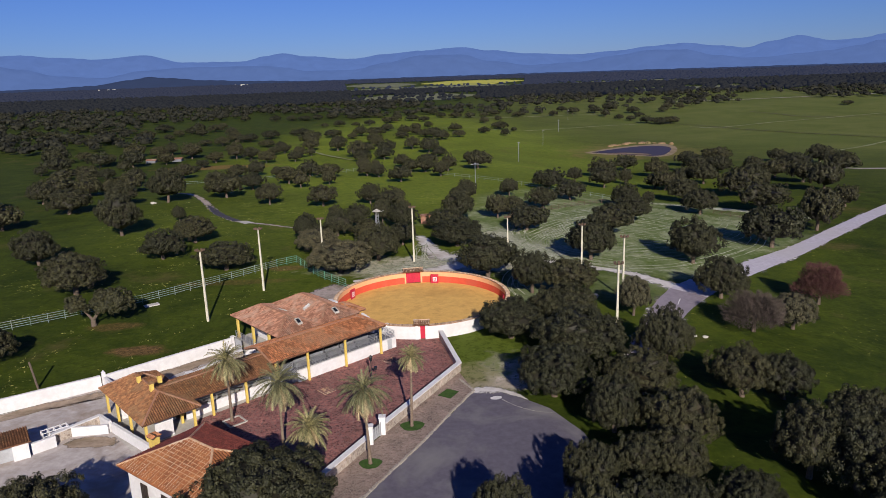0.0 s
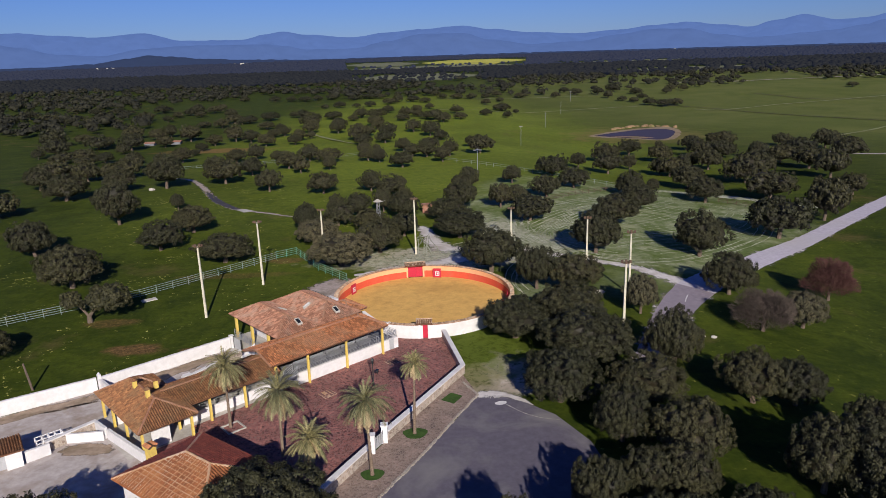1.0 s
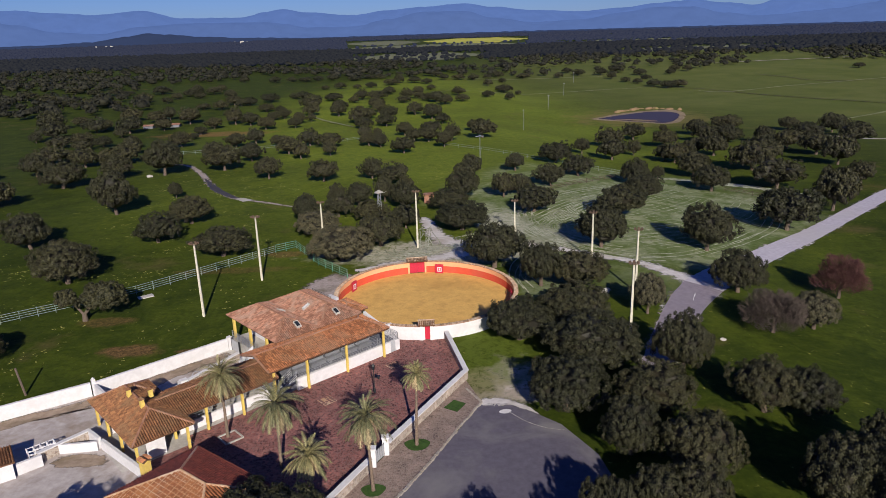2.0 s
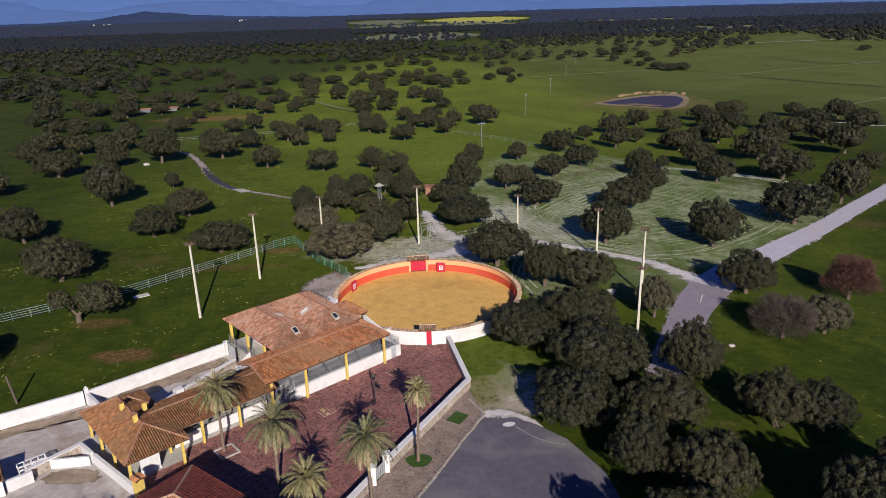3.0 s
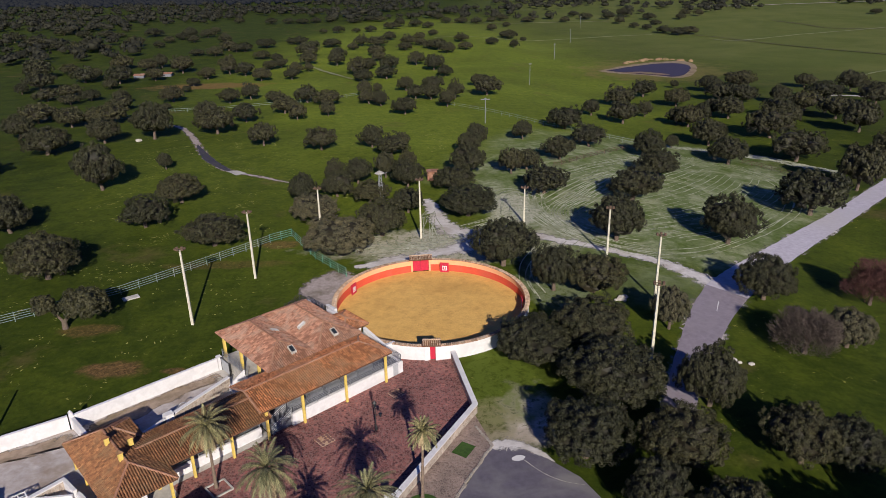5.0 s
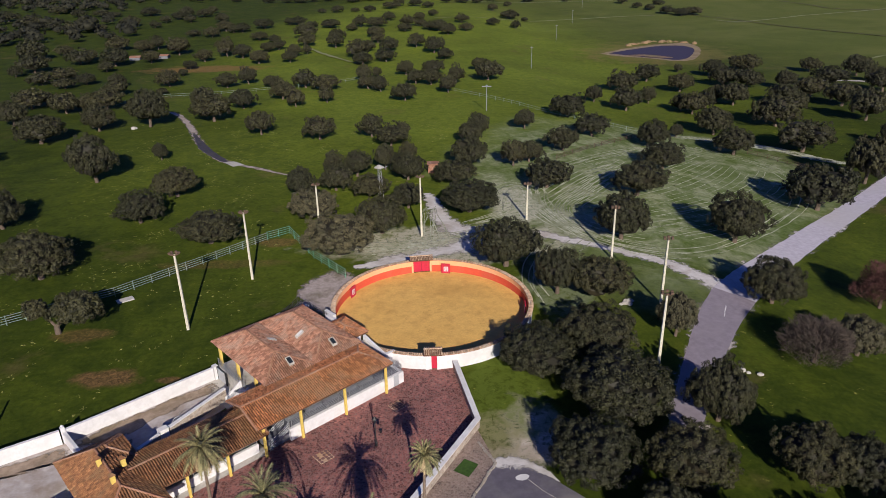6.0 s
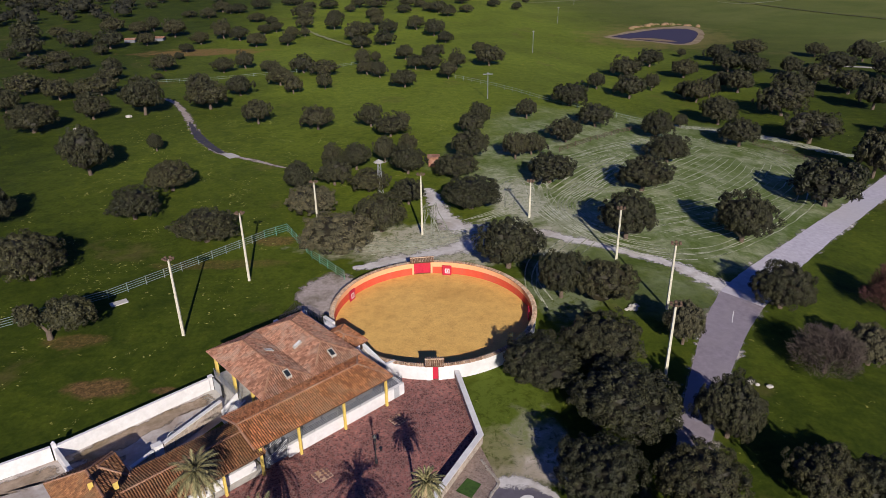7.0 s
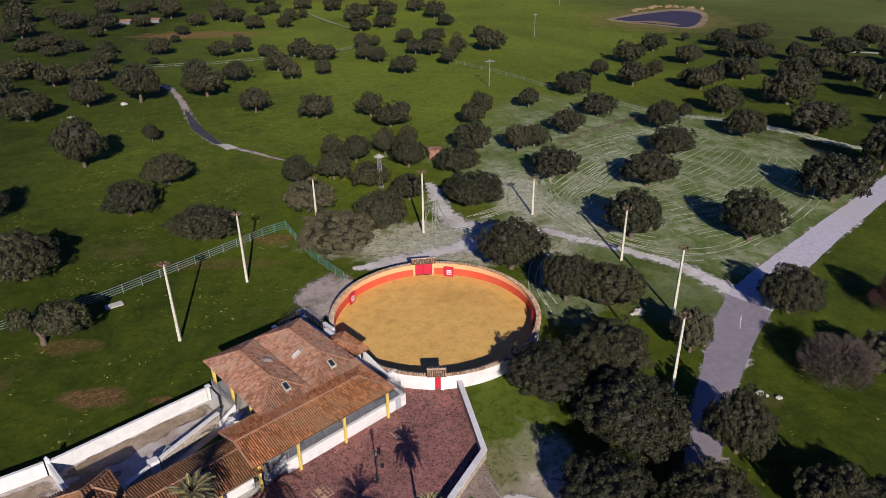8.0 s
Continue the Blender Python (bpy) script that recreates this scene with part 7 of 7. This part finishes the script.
def field_lamp(x, y, h):
    z = lie(x, y)
    g = thing("street_lamp", "tall pasture lamp with a flat double head", "lamp", (x, y, z))
    part("post", tube(bmesh.new(), (x, y, z - 0.2), (x, y, z + h), 0.12, 0.09, 8), STEEL, g)
    head = part("lamp_head", beam(bmesh.new(), (x - 1.3, y, z + h + 0.05), (x + 1.3, y, z + h + 0.05), 0.35, 0.16), STEEL, g)
    part("lamp_hood", tube(bmesh.new(), (x, y, z + h + 0.1), (x, y, z + h + 0.5), 0.6, 0.1, 8), STEEL, head)


field_lamp(18.0, 133.0, 6.8)


def wire_pole(x, y, h):
    z = lie(x, y)
    g = thing("utility_pole", "slim pale utility pole in the far pasture", "pole", (x, y, z), "utility poles across the pasture")
    part("shaft", tube(bmesh.new(), (x, y, z - 0.3), (x, y, z + h), 0.1, 0.08, 7), STEEL, g)
    part("cross_arm", beam(bmesh.new(), (x - 0.7, y, z + h - 0.3), (x + 0.7, y, z + h - 0.3), 0.14, 0.14), STEEL, g)


for x, y in ((46.5, 236.6), (79.0, 355.5), (105.5, 439.3), (132.7, 533.2)):
    wire_pole(x, y, 9.0)

g = thing("fence_post", "leaning weathered timber post in the pasture", "post", (-42.7, -9.6, 0))
part("shaft", tube(bmesh.new(), (-42.7, -9.6, -0.1), (-43.3, -9.4, 3.1), 0.13, 0.11, 7), BARK, g)

# ---- farmyard ----
for k, pts in enumerate((((12.4, 14.7), (19, 14.7), (26.4, 14.7), (26.4, 12.6), (22, 12.2), (17, 12.9), (12.6, 13.0)), ((27.2, 14.9), (36, 16.2), (45, 17.6), (45, 15.8), (36, 14.4), (30, 13.2), (27.2, 12.4)), ((22.4, 11.6), (26.2, 11.8), (26.2, 9.6), (23.0, 9.4)))):
    sheet("yard_earth", [F(*p).xy for p in pts], EARTH_STRIP, 0.03 + 0.004 * k, "brown trodden earth along the yard wall", "earth", 0.4, 5)
sheet("yard_earth", [(-33.4, -21.6), (-31.5, -21.2), (-29.4, -21.6), (-28.4, -23.2), (-30.5, -23.6), (-33.6, -22.9)], EARTH_STRIP, 0.03, "brown trodden earth beside the cattle wall", "earth", 0.15, 5)

def low_wall(a, b, h, label, thick=0.3):
    wall_thing("yard_wall", label, [a, b], thick, h)


low_wall((-33.7, -21.05), (-30.3, -20.8), 0.95, "short whitewashed cattle wall in the yard", 0.22)
low_wall((-31.7, -19.1), (-30.2, -20.5), 1.15, "whitewashed yard wall beside the pavilion")
low_wall((-29.95, -20.6), (-24.2, -25.75), 1.05, "whitewashed yard wall beside the pavilion")
low_wall((-35.8, -24.1), (-34.3, -22.75), 1.1, "short whitewashed cattle wall in the yard")
low_wall(F(26.75, 14.9), F(26.6, 10.9), 1.35, "whitewashed cross wall with a pointed post")
g = thing("wall_post", "white wall post with a small ball on top", "post", F(26.8, 15.1))
part("shaft", F.box(bmesh.new(), 26.62, 26.98, 14.92, 15.28, 0, 1.85), WHITE, g)
bm = bmesh.new()
bmesh.ops.create_uvsphere(bm, u_segments=10, v_segments=6, radius=0.12, matrix=Matrix.Translation(F(26.8, 15.1, 1.95)))
part("finial", bm, WHITE, g, "round white finial")
g = thing("wall_post", "square whitewashed end post of the yard wall", "post", F(11.5, 15.0))
part("shaft", F.box(bmesh.new(), 11.25, 11.75, 14.75, 15.3, 0, 1.65), WHITE, g)

g = thing("gate_pillar", "thick yellow gate pillar with a tiled cap", "pillar", (-23.9, -26.0, 0))
FP = Frame((-23.9, -26.1), (0.78, -0.62), (0.62, 0.78))
part("shaft", FP.box(bmesh.new(), -0.42, 0.42, -0.3, 0.3, 0, 2.3), YELLOW, g)
for v, sd in ((-0.5, 3), (0.5, 4)):
    slope(g, "", TILE, (FP(-0.5, v * 0.8, 2.3), FP(0.5, v * 0.8, 2.3), FP(0.5, 0, 2.48), FP(-0.5, 0, 2.48)), sd)


def yard_shed():
    fs = Frame((-36.1, -24.0), (-0.83, -0.56), (-0.56, 0.83))
    g = thing("yard_shed", "small white shed with a lean tiled roof", "shed", fs(3, 1.5))
    part("wall", fs.box(bmesh.new(), 0.0, 1.3, -0.7, 1.2, 0, 1.65), WHITE, g)
    part("wall", fs.box(bmesh.new(), 1.3, 8.0, 0.9, 1.2, 0, 1.65), WHITE, g)
    part("door", fs.box(bmesh.new(), 1.3, 4.5, -0.3, -0.2, 0, 1.5), GREY_DOOR, g, "dull grey sliding door")
    slope(g, "", TILE_OCHRE, (fs(-0.2, -0.9, 1.65), fs(8.3, -0.9, 1.65), fs(8.3, 1.5, 2.1), fs(-0.2, 1.5, 2.1)), 91)


yard_shed()
g = thing("cattle_crush", "white steel tube cattle crush in the yard", "pen", (-34.9, -21.8, 0))
for k in range(5):
    a = Vector((-35.6 + k * 0.42, -22.4 + k * 0.36, 0))
    part("hoop", tube(bmesh.new(), a, a + Vector((0, 0, 1.15)), 0.05, 0.05, 6), WHITE, g)
    b = a + Vector((-0.5, 0.6, 0))
    part("hoop", tube(bmesh.new(), b, b + Vector((0, 0, 1.15)), 0.05, 0.05, 6), WHITE, g)
    part("hoop_top", tube(bmesh.new(), a + Vector((0, 0, 1.15)), b + Vector((0, 0, 1.15)), 0.05, 0.05, 6), WHITE, g)
for z in (0.4, 0.75, 1.1):
    for o in (Vector((0, 0, z)), Vector((-0.5, 0.6, z))):
        part("rail", tube(bmesh.new(), Vector((-35.6, -22.4, 0)) + o, Vector((-33.92, -20.96, 0)) + o, 0.045, 0.045, 6), WHITE, g)


def arched_gate(u, v, label):
    g = thing("yard_gate", label, "gate", F(u, v))
    pts = [F(u + 0.5 * math.cos(a), v, 1.1 + 0.55 * math.sin(a)) for a in (k * math.pi / 8 for k in range(9))]
    bm = bmesh.new()
    for p, q in zip(pts, pts[1:]):
        tube(bm, p, q, 0.035, 0.035, 6)
    part("hoop", bm, STEEL, g)
    for s in (-0.5, 0.5):
        part("upright", tube(bmesh.new(), F(u + s, v, 0), F(u + s, v, 1.1), 0.035, 0.035, 6), STEEL, g)


arched_gate(18.2, 9.3, "small arched steel gate hoop on the retaining wall")
arched_gate(26.4, 9.7, "small arched steel gate hoop by the cross wall")

# porch stair on the yard side
g = thing("porch_stair", "white concrete stair up to the hall porch", "stairs", F(12.2, 9.6))
for k in range(6):
    part("step", F.box(bmesh.new(), 11.0 + k * 0.3, 11.3 + k * 0.3, 8.6, 10.0, 0, 1.15 - k * 0.19), WHITE, g)
for v in (8.5, 10.1):
    part("string", prism(bmesh.new(), [F(11.0, v - 0.08), F(12.9, v - 0.08), F(12.9, v + 0.08), F(11.0, v + 0.08)], 0, [1.9, 0.75, 0.75, 1.9]), WHITE, g, "sloping white side wall")
railing(g, [F(11.0, 10.3, 1.2), F(11.0, 15.0, 1.2)], 0.9, 4, 1.2)


def barn(x, y, w, label):
    z = lie(x, y)
    fb = Frame((x, y), (1, 0.08), (-0.08, 1))
    g = thing("barn", label, "barn", (x, y, z))
    part("wall", prism(bmesh.new(), [fb(0, 0), fb(w, 0), fb(w, 5), fb(0, 5)], z, z + 1.3), DIM_FLOOR, g)
    bm = bmesh.new()
    a = [bm.verts.new(fb(s, t, h)) for s, t, h in ((-0.3, -0.2, z + 1.3), (w + 0.3, -0.2, z + 1.3), (w + 0.3, 2.5, z + 1.9), (-0.3, 2.5, z + 1.9), (w + 0.3, 5.2, z + 1.3), (-0.3, 5.2, z + 1.3))]
    bm.faces.new((a[0], a[1], a[2], a[3])), bm.faces.new((a[3], a[2], a[4], a[5])), bm.faces.new((a[0], a[3], a[5])), bm.faces.new((a[1], a[2], a[4]))
    part("roof", bm, TILE_OLD, g)


barn(-137.5, 279.2, 4.6, "low grey stone shed with a clay tile roof in the woods")
barn(-125.5, 282.6, 4.6, "low grey stone shed with a clay tile roof in the woods")
g = thing("hut", "small brick hut half hidden in the grove", "hut", (1.5, 71, lie(1.5, 71)))
part("wall", prism(bmesh.new(), [(0.5, 70.2), (2.6, 70.2), (2.6, 72.0), (0.5, 72.0)], lie(1.5, 71) - 0.1, lie(1.5, 71) + 1.8), TILE_OLD, g)
part("roof", prism(bmesh.new(), [(0.3, 70.0), (2.8, 70.0), (2.8, 72.2), (0.3, 72.2)], lie(1.5, 71) + 1.8, lie(1.5, 71) + 1.95), TILE_OLD, g)


# walkway with steel rails between the hall and the ring
g = thing("walkway", "white raised walkway with a black steel railing beside the hall", "walkway", F(-1.2, 14))
part("platform", F.box(bmesh.new(), -2.3, -0.35, 11.4, 16.2, 0, 2.1), WHITE, g)
part("platform", F.box(bmesh.new(), -2.3, 1.2, 16.2, 18.4, 0, 2.1), CONCRETE, g, "grey concrete landing")
for u0, u1, v0, v1, z in ((-3.0, -2.62, 13.1, 14.9, 2.95), (-2.4, -2.02, 12.0, 13.7, 3.0), (-2.4, -1.9, 18.0, 18.4, 2.5), (1.2, 1.75, 18.2, 18.7, 2.6), (-0.6, -0.1, 18.4, 18.8, 2.4)):
    part("white_block", F.box(bmesh.new(), u0, u1, v0, v1, 0, z), WHITE, g, "whitewashed parapet block")
railing(g, [F(-2.2, 13.8, 2.1), F(-2.2, 18.0, 2.1)], 1.05, 5, 0.7, BLACK_IRON)
railing(g, [F(-1.9, 18.3, 2.1), F(1.1, 18.3, 2.1), F(1.1, 16.6, 2.1)], 1.05, 5, 0.6, BLACK_IRON)
g = thing("stair_cage", "black steel stair cage behind the hall", "stairs", F(0.6, 19))
railing(g, [F(-1.8, 18.6, 2.1), F(0.9, 18.9, 0.5), F(0.9, 19.8, 0.5), F(-1.8, 19.6, 2.1)], 1.1, 4, 0.7, BLACK_IRON)
for k in range(8):
    part("tread", F.box(bmesh.new(), -1.8 + k * 0.34, -1.5 + k * 0.34, 18.7, 19.6, 2.0 - k * 0.2, 2.05 - k * 0.2), BLACK_IRON, g)
for u, v in ((-1.8, 18.7), (-1.8, 19.6), (0.9, 18.9), (0.9, 19.8)):
    part("leg", tube(bmesh.new(), F(u, v, 0), F(u, v, 2.0 if u < 0 else 0.5), 0.04, 0.04, 6), BLACK_IRON, g)
g = thing("yard_gate", "grey sheet-metal gate between porch and yard wall", "gate", F(11.4, 13.8))
part("gate_panel", F.box(bmesh.new(), 11.35, 11.42, 12.9, 14.7, 0.1, 1.45), GREY_DOOR, g)
for v in (12.85, 14.72):
    part("gate_post", F.box(bmesh.new(), 11.32, 11.45, v - 0.06, v + 0.06, 0, 1.6), BLACK_IRON, g)
tagged(part("stone_block", F.box(bmesh.new(), 3.1, 3.9, 17.0, 17.5, 0, 0.4), ROCK), "pale stone block behind the hall", "stone")
